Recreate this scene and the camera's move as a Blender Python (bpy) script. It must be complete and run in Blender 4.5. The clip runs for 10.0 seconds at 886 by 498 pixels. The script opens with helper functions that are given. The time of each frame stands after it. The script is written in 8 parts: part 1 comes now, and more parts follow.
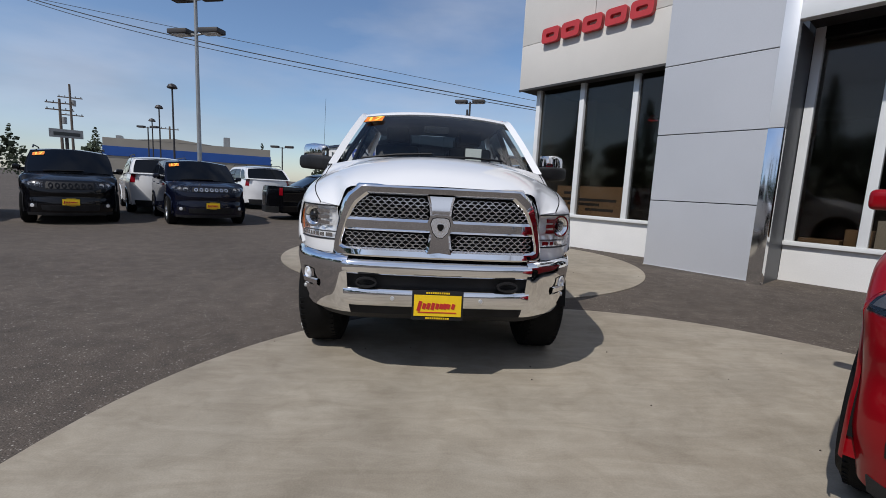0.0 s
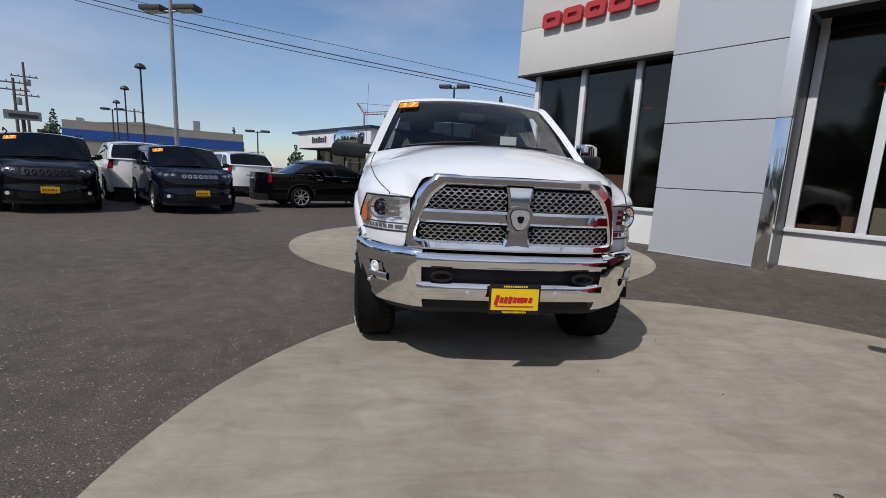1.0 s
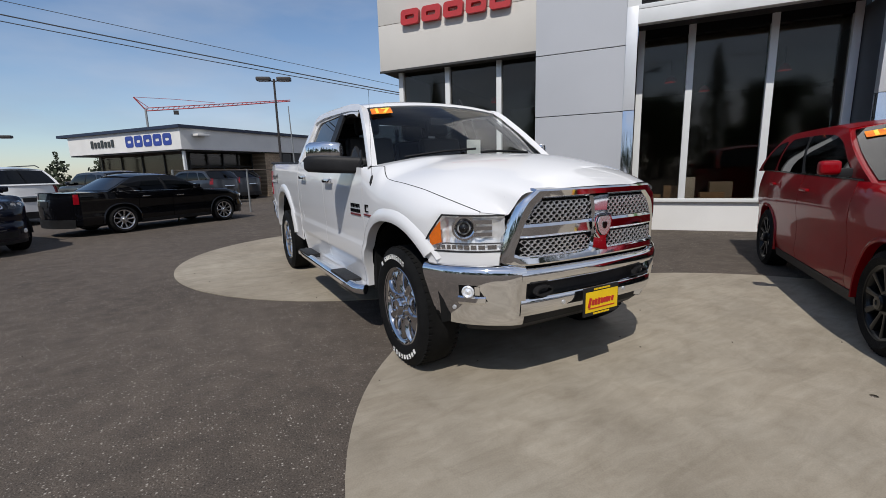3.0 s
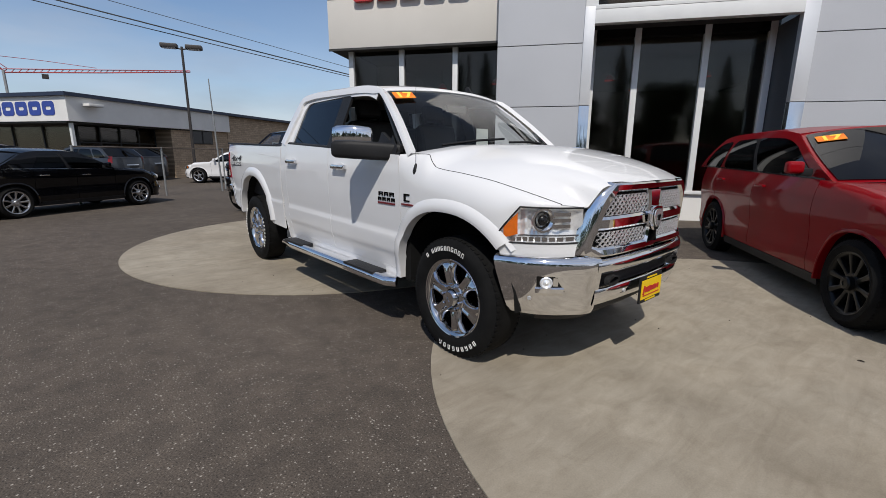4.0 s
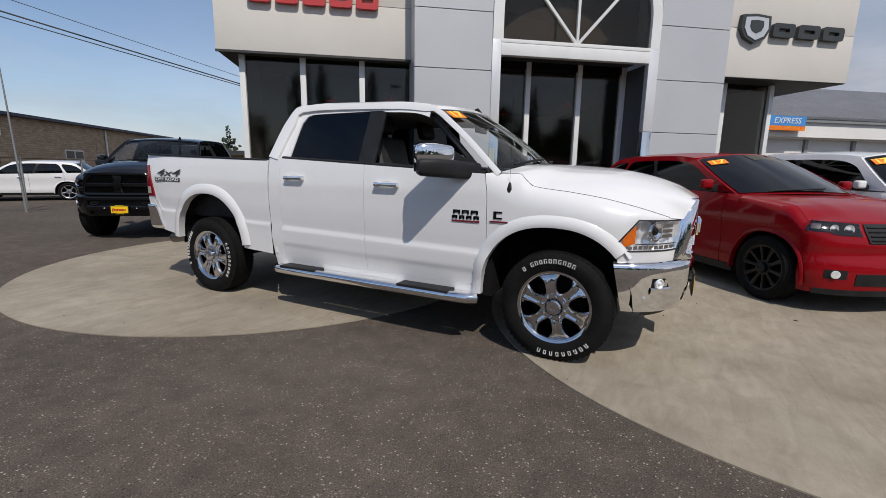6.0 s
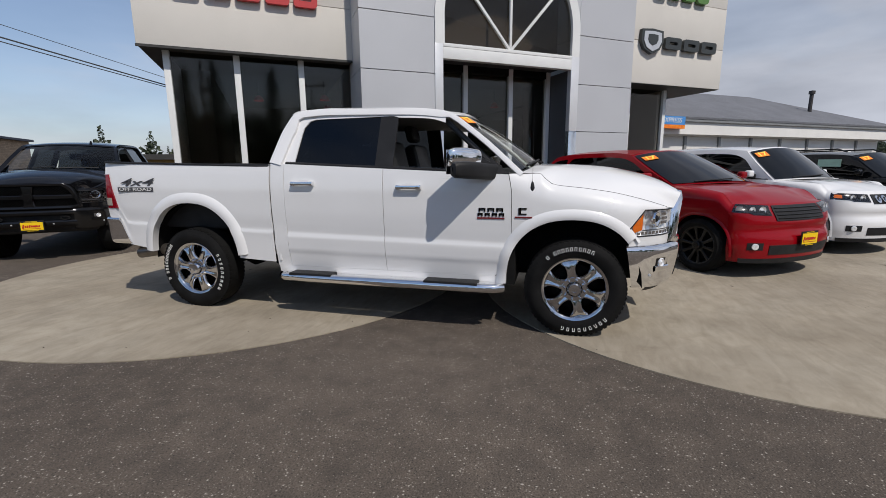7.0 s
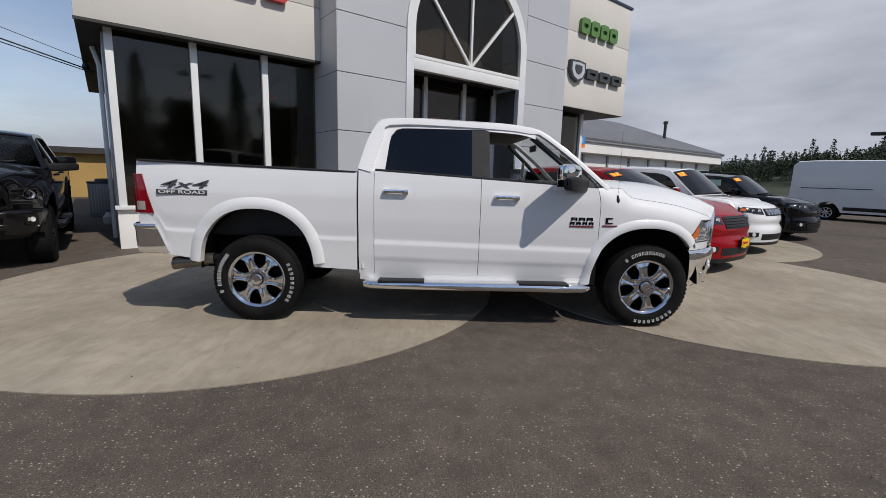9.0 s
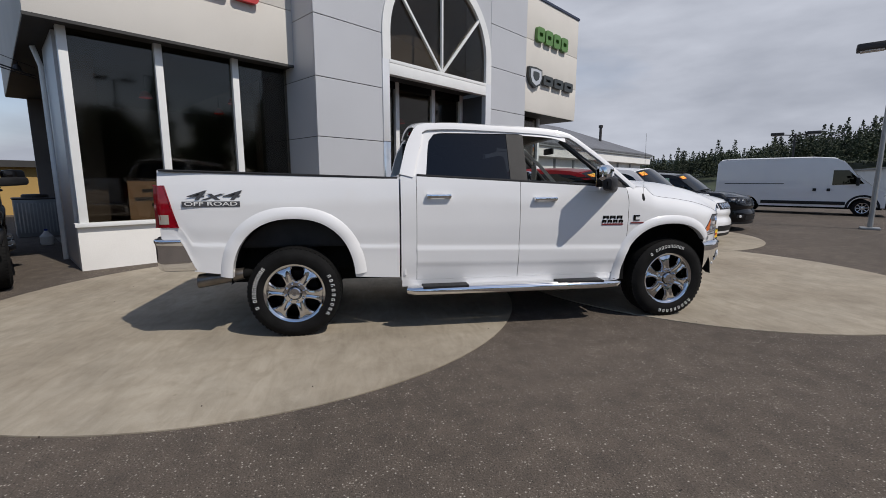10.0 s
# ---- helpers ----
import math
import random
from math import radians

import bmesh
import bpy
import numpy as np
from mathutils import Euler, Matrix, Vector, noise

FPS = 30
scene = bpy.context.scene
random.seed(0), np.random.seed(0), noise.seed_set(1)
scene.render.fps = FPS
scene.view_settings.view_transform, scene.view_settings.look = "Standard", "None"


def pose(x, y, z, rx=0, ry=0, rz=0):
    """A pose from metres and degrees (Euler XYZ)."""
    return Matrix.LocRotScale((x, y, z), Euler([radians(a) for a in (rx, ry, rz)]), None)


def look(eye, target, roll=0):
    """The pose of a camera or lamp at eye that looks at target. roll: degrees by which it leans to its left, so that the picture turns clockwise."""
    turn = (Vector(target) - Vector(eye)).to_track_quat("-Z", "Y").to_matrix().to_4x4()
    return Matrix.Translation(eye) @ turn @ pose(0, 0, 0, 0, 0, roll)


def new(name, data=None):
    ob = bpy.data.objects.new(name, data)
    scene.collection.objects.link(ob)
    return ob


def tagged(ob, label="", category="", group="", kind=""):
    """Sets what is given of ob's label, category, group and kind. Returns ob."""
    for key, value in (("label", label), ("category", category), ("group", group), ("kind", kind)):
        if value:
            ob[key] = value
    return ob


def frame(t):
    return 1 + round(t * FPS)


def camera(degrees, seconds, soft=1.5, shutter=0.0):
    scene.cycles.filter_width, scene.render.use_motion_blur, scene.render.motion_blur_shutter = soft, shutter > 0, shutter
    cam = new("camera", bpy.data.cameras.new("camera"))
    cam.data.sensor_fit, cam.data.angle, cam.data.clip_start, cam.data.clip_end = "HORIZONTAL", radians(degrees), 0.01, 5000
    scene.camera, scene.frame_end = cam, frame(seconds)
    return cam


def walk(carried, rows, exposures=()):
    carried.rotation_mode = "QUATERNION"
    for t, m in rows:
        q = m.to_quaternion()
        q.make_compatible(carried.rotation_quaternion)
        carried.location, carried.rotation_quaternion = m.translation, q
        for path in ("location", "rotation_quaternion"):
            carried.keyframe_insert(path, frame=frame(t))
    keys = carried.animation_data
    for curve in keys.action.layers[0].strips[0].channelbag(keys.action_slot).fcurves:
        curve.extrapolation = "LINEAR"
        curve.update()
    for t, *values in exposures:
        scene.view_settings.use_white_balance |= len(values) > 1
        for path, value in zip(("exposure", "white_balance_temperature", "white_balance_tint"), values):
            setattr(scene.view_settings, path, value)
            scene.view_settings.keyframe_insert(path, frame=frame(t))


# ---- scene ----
cam = camera(91.0, 10.0, soft=0.85)
PATH = [
    (0, (-0.111, -3.396, 1.212), (-0.006, -1.418, 0.938), 2.8),
    (0.5, (-0.395, -3.419, 1.225), (-0.193, -1.459, 0.883), 2.5),
    (1, (-0.689, -3.277, 1.211), (-0.47, -1.317, 0.88), 2.9),
    (1.5, (-0.976, -3.154, 1.263), (-0.574, -1.222, 0.937), 1.9),
    (2, (-1.348, -3.086, 1.291), (-0.652, -1.244, 0.938), 0.8),
    (2.2, (-1.487, -3.029, 1.328), (-0.707, -1.218, 0.991), 0.6),
    (3.3, (-2.32, -2.527, 1.339), (-1.242, -0.887, 0.952), -0.1),
    (3.5, (-2.467, -2.44, 1.373), (-1.291, -0.874, 0.967), 2.0),
    (4, (-2.819, -2.093, 1.371), (-1.541, -0.615, 0.947), 0.3),
    (4.5, (-3.174, -1.814, 1.365), (-1.772, -0.434, 1.003), -0.1),
    (5, (-3.474, -1.434, 1.379), (-1.925, -0.232, 0.985), 1.6),
    (5.5, (-3.725, -1.022, 1.404), (-2.101, 0.064, 0.975), 3.2),
    (5.7, (-3.85, -0.885, 1.38), (-2.164, 0.118, 0.991), 1.9),
    (6.8, (-4.453, 0.009, 1.451), (-2.59, 0.627, 1.066), 0.8),
    (7, (-4.598, 0.165, 1.422), (-2.696, 0.665, 1.057), -0.5),
    (7.5, (-4.823, 0.608, 1.433), (-2.885, 0.968, 1.095), 0.7),
    (8, (-4.949, 1.084, 1.451), (-3.001, 1.355, 1.085), 2.3),
    (8.5, (-5.091, 1.576, 1.466), (-3.124, 1.641, 1.106), 1.7),
    (9, (-5.064, 2.1, 1.449), (-3.093, 2.056, 1.116), 1.6),
    (9.5, (-5.088, 2.598, 1.441), (-3.128, 2.375, 1.113), 0.2),
    (10, (-4.989, 3.09, 1.425), (-3.04, 2.765, 1.119), 0.1),
]
walk(cam, [(t, look(eye, target, roll)) for t, eye, target, roll in PATH],
     exposures=[(0.0, -0.05, 6180, 12), (2.0, -0.05, 6240, 12), (3.5, -0.03, 6450, 11), (5.5, -0.03, 6550, 12), (7.0, -0.03, 6550, 12), (10.0, -0.03, 6550, 12)])

# ---- world, sun ----
SUN = Vector((-0.56, -0.56, 1.0)).normalized()
world = bpy.data.worlds.new("sky")
world.use_nodes = True
scene.world = world
wn, wl = world.node_tree.nodes, world.node_tree.links
wn.clear()
w_out = wn.new("ShaderNodeOutputWorld")
w_bg = wn.new("ShaderNodeBackground")
w_bg.inputs["Strength"].default_value = 0.115
w_sky = wn.new("ShaderNodeTexSky")
w_sky.sky_type = "NISHITA"
w_sky.sun_disc = False
w_sky.sun_elevation = math.asin(SUN.z)
w_sky.sun_rotation = math.atan2(SUN.x, SUN.y)
w_sky.air_density, w_sky.dust_density, w_sky.ozone_density = 1.0, 0.35, 3.2
w_co = wn.new("ShaderNodeTexCoord")
w_map = wn.new("ShaderNodeMapping")
w_map.inputs["Scale"].default_value = (1.0, 1.0, 3.2)
w_map.inputs["Location"].default_value = (0.35, 0.2, 0.1)
w_noise = wn.new("ShaderNodeTexNoise")
w_noise.inputs["Scale"].default_value = 1.7
w_noise.inputs["Detail"].default_value = 7.0
w_noise.inputs["Roughness"].default_value = 0.52
w_ramp = wn.new("ShaderNodeValToRGB")
w_ramp.color_ramp.elements[0].position, w_ramp.color_ramp.elements[0].color = 0.41, (0, 0, 0, 1)
w_ramp.color_ramp.elements[1].position, w_ramp.color_ramp.elements[1].color = 0.78, (0.85, 0.85, 0.85, 1)
# haze: thicker cloud towards the hills in the south-east
w_sep = wn.new("ShaderNodeSeparateXYZ")
w_dir = wn.new("ShaderNodeMath"); w_dir.operation = "MULTIPLY_ADD"
w_dir.inputs[1].default_value, w_dir.inputs[2].default_value = -0.36, 0.16
w_dx = wn.new("ShaderNodeMath"); w_dx.operation = "MULTIPLY_ADD"
w_dx.inputs[1].default_value = 0.34
w_low = wn.new("ShaderNodeMapRange")
w_low.inputs["From Min"].default_value, w_low.inputs["From Max"].default_value = 0.0, 0.35
w_low.inputs["To Min"].default_value, w_low.inputs["To Max"].default_value = 0.42, 0.0
w_add = wn.new("ShaderNodeMath"); w_add.operation = "ADD"
w_add2 = wn.new("ShaderNodeMath"); w_add2.operation = "ADD"; w_add2.use_clamp = True
w_mix = wn.new("ShaderNodeMixRGB")
w_mix.inputs["Color2"].default_value = (4.6, 5.05, 5.95, 1)
wl.new(w_co.outputs["Generated"], w_map.inputs["Vector"])
wl.new(w_map.outputs["Vector"], w_noise.inputs["Vector"])
wl.new(w_noise.outputs["Fac"], w_ramp.inputs["Fac"])
wl.new(w_co.outputs["Generated"], w_sep.inputs[0])
wl.new(w_sep.outputs["Y"], w_dir.inputs[0])
wl.new(w_sep.outputs["X"], w_dx.inputs[0])
wl.new(w_dir.outputs[0], w_dx.inputs[2])
wl.new(w_sep.outputs["Z"], w_low.inputs["Value"])
wl.new(w_ramp.outputs["Color"], w_add.inputs[0])
wl.new(w_dx.outputs[0], w_add.inputs[1])
wl.new(w_add.outputs[0], w_add2.inputs[0])
wl.new(w_low.outputs["Result"], w_add2.inputs[1])
wl.new(w_add2.outputs[0], w_mix.inputs["Fac"])
# lit and shaded parts of the cloud
w_map2 = wn.new("ShaderNodeMapping"); w_map2.inputs["Scale"].default_value = (1.0, 1.0, 3.4)
w_n2 = wn.new("ShaderNodeTexNoise"); w_n2.inputs["Scale"].default_value = 3.2; w_n2.inputs["Detail"].default_value = 5.0
w_r2 = wn.new("ShaderNodeValToRGB")
w_r2.color_ramp.elements[0].position, w_r2.color_ramp.elements[0].color = 0.37, (3.35, 3.65, 4.25, 1)
w_r2.color_ramp.elements[1].position, w_r2.color_ramp.elements[1].color = 0.64, (4.8, 5.15, 5.85, 1)
wl.new(w_co.outputs["Generated"], w_map2.inputs["Vector"])
wl.new(w_map2.outputs["Vector"], w_n2.inputs["Vector"])
wl.new(w_n2.outputs["Fac"], w_r2.inputs["Fac"])
wl.new(w_r2.outputs["Color"], w_mix.inputs["Color2"])
wl.new(w_sky.outputs["Color"], w_mix.inputs["Color1"])
wl.new(w_mix.outputs["Color"], w_bg.inputs["Color"])
wl.new(w_bg.outputs["Background"], w_out.inputs["Surface"])

sun_data = bpy.data.lights.new("sun", "SUN")
sun_data.energy, sun_data.angle, sun_data.color = 3.4, radians(0.6), (1.0, 0.95, 0.87)
sun = new("sun", sun_data)
sun.matrix_world = look(SUN * 60, (0, 0, 0))

# ---- materials ----
def mat(name, color=(0.5, 0.5, 0.5), rough=0.5, metal=0.0, coat=0.0, vary=0.0, scale=4.0, bump=0.0, fine=0.0, fine_scale=150.0,
        emit=None, spread=0.0, second=None, spec=None):
    """Principled material with large-scale variation, a finer grain, roughness breakup and bump."""
    m = bpy.data.materials.new(name)
    m.use_nodes = True
    nt = m.node_tree
    n, l = nt.nodes, nt.links
    b = n["Principled BSDF"]
    b.inputs["Base Color"].default_value = (*color, 1)
    b.inputs["Roughness"].default_value = rough
    b.inputs["Metallic"].default_value = metal
    if coat:
        b.inputs["Coat Weight"].default_value = coat
        b.inputs["Specular IOR Level"].default_value = 0.15
        b.inputs["Coat Roughness"].default_value = 0.04
    if spec is not None:
        b.inputs["Specular IOR Level"].default_value = spec
    if emit:
        b.inputs["Emission Color"].default_value = (*emit[:3], 1)
        b.inputs["Emission Strength"].default_value = emit[3]
    if vary or fine or bump or spread:
        co = n.new("ShaderNodeTexCoord")
        big = n.new("ShaderNodeTexNoise")
        big.inputs["Scale"].default_value, big.inputs["Detail"].default_value = scale, 6
        small = n.new("ShaderNodeTexNoise")
        small.inputs["Scale"].default_value, small.inputs["Detail"].default_value = fine_scale, 3
        l.new(co.outputs["Object"], big.inputs["Vector"])
        l.new(co.outputs["Object"], small.inputs["Vector"])
        mx = n.new("ShaderNodeMixRGB")
        lo = tuple(c * (1 - vary) for c in color)
        hi = second or tuple(min(1, c * (1 + vary)) for c in color)
        mx.inputs["Color1"].default_value, mx.inputs["Color2"].default_value = (*lo, 1), (*hi, 1)
        rp = n.new("ShaderNodeValToRGB")
        rp.color_ramp.elements[0].position, rp.color_ramp.elements[1].position = 0.3, 0.7
        l.new(big.outputs["Fac"], rp.inputs["Fac"])
        l.new(rp.outputs["Color"], mx.inputs["Fac"])
        mu = n.new("ShaderNodeMixRGB"); mu.blend_type = "MULTIPLY"
        mu.inputs["Fac"].default_value = 1.0
        mr = n.new("ShaderNodeMapRange")
        mr.inputs["From Min"].default_value, mr.inputs["From Max"].default_value = 0.3, 0.7
        mr.inputs["To Min"].default_value, mr.inputs["To Max"].default_value = 1 - fine, 1 + fine
        l.new(small.outputs["Fac"], mr.inputs["Value"])
        l.new(mx.outputs["Color"], mu.inputs["Color1"])
        l.new(mr.outputs["Result"], mu.inputs["Color2"])
        l.new(mu.outputs["Color"], b.inputs["Base Color"])
        if spread:
            r2 = n.new("ShaderNodeMapRange")
            r2.inputs["To Min"].default_value, r2.inputs["To Max"].default_value = max(0.02, rough - spread), rough + spread
            l.new(big.outputs["Fac"], r2.inputs["Value"])
            l.new(r2.outputs["Result"], b.inputs["Roughness"])
        if bump:
            bp = n.new("ShaderNodeBump")
            bp.inputs["Strength"].default_value, bp.inputs["Distance"].default_value = bump, 0.01
            l.new(small.outputs["Fac"], bp.inputs["Height"])
            l.new(bp.outputs["Normal"], b.inputs["Normal"])
    return m


def pane(name, tint, ior=1.5, gloss=(1, 1, 1), rough=0.0):
    """Tinted glass: clear through its tint, with a mirror gloss that grows at grazing angles."""
    m = bpy.data.materials.new(name)
    m.use_nodes = True
    n, l = m.node_tree.nodes, m.node_tree.links
    n.clear()
    out, mix = n.new("ShaderNodeOutputMaterial"), n.new("ShaderNodeMixShader")
    tr, gl = n.new("ShaderNodeBsdfTransparent"), n.new("ShaderNodeBsdfGlossy")
    tr.inputs["Color"].default_value = (*tint, 1)
    gl.inputs["Color"].default_value, gl.inputs["Roughness"].default_value = (*gloss, 1), rough
    f0 = ((ior - 1) / (ior + 1)) ** 2
    lw, pw, ma = n.new("ShaderNodeLayerWeight"), n.new("ShaderNodeMath"), n.new("ShaderNodeMath")
    lw.inputs["Blend"].default_value = 0.5
    pw.operation, ma.operation = "POWER", "MULTIPLY_ADD"
    pw.inputs[1].default_value, ma.inputs[1].default_value, ma.inputs[2].default_value = 5.0, 1 - f0, f0
    l.new(lw.outputs["Facing"], pw.inputs[0]); l.new(pw.outputs[0], ma.inputs[0])
    l.new(ma.outputs[0], mix.inputs[0]); l.new(tr.outputs[0], mix.inputs[1]); l.new(gl.outputs[0], mix.inputs[2])
    l.new(mix.outputs[0], out.inputs["Surface"])
    return m


def asphalt_mat():
    m = mat("asphalt", (0.092, 0.076, 0.062), 0.9, vary=0.16, scale=0.45, bump=0.6, fine=0.40, fine_scale=110)
    n, l = m.node_tree.nodes, m.node_tree.links
    b = n["Principled BSDF"]
    b.inputs["Specular IOR Level"].default_value = 0.25
    base = b.inputs["Base Color"].links[0].from_socket
    co = n.new("ShaderNodeTexCoord")
    # worn patches a few hand-widths across
    pt = n.new("ShaderNodeTexNoise"); pt.inputs["Scale"].default_value = 5.0; pt.inputs["Detail"].default_value = 8; pt.inputs["Roughness"].default_value = 0.65
    pr = n.new("ShaderNodeValToRGB")
    pr.color_ramp.elements[0].position, pr.color_ramp.elements[0].color = 0.34, (0.80, 0.80, 0.81, 1)
    pr.color_ramp.elements[1].position, pr.color_ramp.elements[1].color = 0.66, (1.16, 1.14, 1.12, 1)
    pm = n.new("ShaderNodeMixRGB"); pm.blend_type = "MULTIPLY"; pm.inputs["Fac"].default_value = 1.0
    l.new(co.outputs["Object"], pt.inputs["Vector"]); l.new(pt.outputs["Fac"], pr.inputs["Fac"])
    l.new(base, pm.inputs["Color1"]); l.new(pr.outputs["Color"], pm.inputs["Color2"])
    stone = pm.outputs["Color"]
    # pale and dark stones in the surface, thicker where it is worn
    for size, share_, tone in ((52, 0.84, (0.40, 0.36, 0.31)), (84, 0.70, (0.26, 0.23, 0.195)), (70, 0.70, (0.030, 0.026, 0.023))):
        vo = n.new("ShaderNodeTexVoronoi"); vo.inputs["Scale"].default_value = size
        rp = n.new("ShaderNodeValToRGB")
        rp.color_ramp.elements[0].position, rp.color_ramp.elements[0].color = 0.12, (1, 1, 1, 1)
        rp.color_ramp.elements[1].position, rp.color_ramp.elements[1].color = 0.34, (0, 0, 0, 1)
        pick = n.new("ShaderNodeSeparateXYZ")
        worn = n.new("ShaderNodeMath"); worn.operation = "MULTIPLY_ADD"; worn.inputs[1].default_value = 0.9; worn.inputs[2].default_value = -0.45
        add = n.new("ShaderNodeMath"); add.operation = "ADD"
        gt = n.new("ShaderNodeMath"); gt.operation = "GREATER_THAN"; gt.inputs[1].default_value = share_
        mul = n.new("ShaderNodeMath"); mul.operation = "MULTIPLY"
        mx = n.new("ShaderNodeMixRGB"); mx.inputs["Color2"].default_value = (*tone, 1)
        l.new(co.outputs["Object"], vo.inputs["Vector"])
        l.new(vo.outputs["Distance"], rp.inputs["Fac"])
        l.new(vo.outputs["Color"], pick.inputs[0])
        l.new(pt.outputs["Fac"], worn.inputs[0])
        l.new(pick.outputs["X"], add.inputs[0]); l.new(worn.outputs[0], add.inputs[1])
        l.new(add.outputs[0], gt.inputs[0])
        l.new(rp.outputs["Color"], mul.inputs[0]); l.new(gt.outputs[0], mul.inputs[1])
        l.new(mul.outputs[0], mx.inputs["Fac"]); l.new(stone, mx.inputs["Color1"])
        stone = mx.outputs["Color"]
    # hairline cracks and old seams
    cr = n.new("ShaderNodeTexVoronoi"); cr.feature = "DISTANCE_TO_EDGE"; cr.inputs["Scale"].default_value = 0.16
    wob = n.new("ShaderNodeTexNoise"); wob.inputs["Scale"].default_value = 1.3; wob.inputs["Detail"].default_value = 5
    wm = n.new("ShaderNodeMixRGB"); wm.blend_type = "ADD"; wm.inputs["Fac"].default_value = 0.9
    l.new(co.outputs["Object"], wob.inputs["Vector"])
    l.new(co.outputs["Object"], wm.inputs["Color1"]); l.new(wob.outputs["Color"], wm.inputs["Color2"])
    l.new(wm.outputs["Color"], cr.inputs["Vector"])
    cp = n.new("ShaderNodeValToRGB")
    cp.color_ramp.elements[0].position, cp.color_ramp.elements[0].color = 0.0, (0.94, 0.94, 0.94, 1)
    cp.color_ramp.elements[1].position, cp.color_ramp.elements[1].color = 0.0022, (1, 1, 1, 1)
    l.new(cr.outputs["Distance"], cp.inputs["Fac"])
    mm = n.new("ShaderNodeMixRGB"); mm.blend_type = "MULTIPLY"; mm.inputs["Fac"].default_value = 1.0
    l.new(stone, mm.inputs["Color1"]); l.new(cp.outputs["Color"], mm.inputs["Color2"])
    l.new(mm.outputs["Color"], b.inputs["Base Color"])
    return m


def concrete_mat():
    m = mat("concrete", (0.300, 0.268, 0.214), 0.85, vary=0.12, scale=1.6, bump=0.08, fine=0.07, fine_scale=120)
    n, l = m.node_tree.nodes, m.node_tree.links
    b = n["Principled BSDF"]
    base = b.inputs["Base Color"].links[0].from_socket
    co = n.new("ShaderNodeTexCoord")
    st = n.new("ShaderNodeTexNoise"); st.inputs["Scale"].default_value = 4.5; st.inputs["Detail"].default_value = 10; st.inputs["Roughness"].default_value = 0.68
    st.inputs["Distortion"].default_value = 0.6
    rp = n.new("ShaderNodeValToRGB")
    rp.color_ramp.elements[0].position, rp.color_ramp.elements[0].color = 0.28, (0.78, 0.76, 0.73, 1)
    rp.color_ramp.elements[1].position, rp.color_ramp.elements[1].color = 0.56, (1.04, 1.04, 1.04, 1)
    sp = n.new("ShaderNodeTexVoronoi"); sp.inputs["Scale"].default_value = 1.7
    sr = n.new("ShaderNodeValToRGB")
    sr.color_ramp.elements[0].position, sr.color_ramp.elements[0].color = 0.012, (0.80, 0.78, 0.75, 1)
    sr.color_ramp.elements[1].position, sr.color_ramp.elements[1].color = 0.03, (1, 1, 1, 1)
    a = n.new("ShaderNodeMixRGB"); a.blend_type = "MULTIPLY"; a.inputs["Fac"].default_value = 0.75
    c = n.new("ShaderNodeMixRGB"); c.blend_type = "MULTIPLY"; c.inputs["Fac"].default_value = 1.0
    l.new(co.outputs["Object"], st.inputs["Vector"]); l.new(co.outputs["Object"], sp.inputs["Vector"])
    l.new(st.outputs["Fac"], rp.inputs["Fac"]); l.new(sp.outputs["Distance"], sr.inputs["Fac"])
    l.new(base, a.inputs["Color1"]); l.new(rp.outputs["Color"], a.inputs["Color2"])
    big = n.new("ShaderNodeTexNoise"); big.inputs["Scale"].default_value = 0.55; big.inputs["Detail"].default_value = 4
    br = n.new("ShaderNodeValToRGB")
    br.color_ramp.elements[0].position, br.color_ramp.elements[0].color = 0.36, (0.86, 0.83, 0.79, 1)
    br.color_ramp.elements[1].position, br.color_ramp.elements[1].color = 0.62, (1.06, 1.05, 1.03, 1)
    d = n.new("ShaderNodeMixRGB"); d.blend_type = "MULTIPLY"; d.inputs["Fac"].default_value = 1.0
    l.new(co.outputs["Object"], big.inputs["Vector"]); l.new(big.outputs["Fac"], br.inputs["Fac"])
    l.new(a.outputs["Color"], d.inputs["Color1"]); l.new(br.outputs["Color"], d.inputs["Color2"])
    l.new(d.outputs["Color"], c.inputs["Color1"]); l.new(sr.outputs["Color"], c.inputs["Color2"])
    # trowel streaks and pale scuffs
    mp = n.new("ShaderNodeMapping"); mp.inputs["Scale"].default_value = (2.2, 9.0, 1.0); mp.inputs["Rotation"].default_value = (0, 0, 0.5)
    tr = n.new("ShaderNodeTexNoise"); tr.inputs["Scale"].default_value = 1.0; tr.inputs["Detail"].default_value = 7; tr.inputs["Roughness"].default_value = 0.6; tr.inputs["Distortion"].default_value = 1.4
    tc = n.new("ShaderNodeValToRGB")
    tc.color_ramp.elements[0].position, tc.color_ramp.elements[0].color = 0.34, (0.90, 0.885, 0.86, 1)
    tc.color_ramp.elements[1].position, tc.color_ramp.elements[1].color = 0.70, (1.10, 1.10, 1.10, 1)
    e = n.new("ShaderNodeMixRGB"); e.blend_type = "MULTIPLY"; e.inputs["Fac"].default_value = 1.0
    l.new(co.outputs["Object"], mp.inputs["Vector"]); l.new(mp.outputs["Vector"], tr.inputs["Vector"])
    l.new(tr.outputs["Fac"], tc.inputs["Fac"])
    l.new(c.outputs["Color"], e.inputs["Color1"]); l.new(tc.outputs["Color"], e.inputs["Color2"])
    l.new(e.outputs["Color"], b.inputs["Base Color"])
    return m


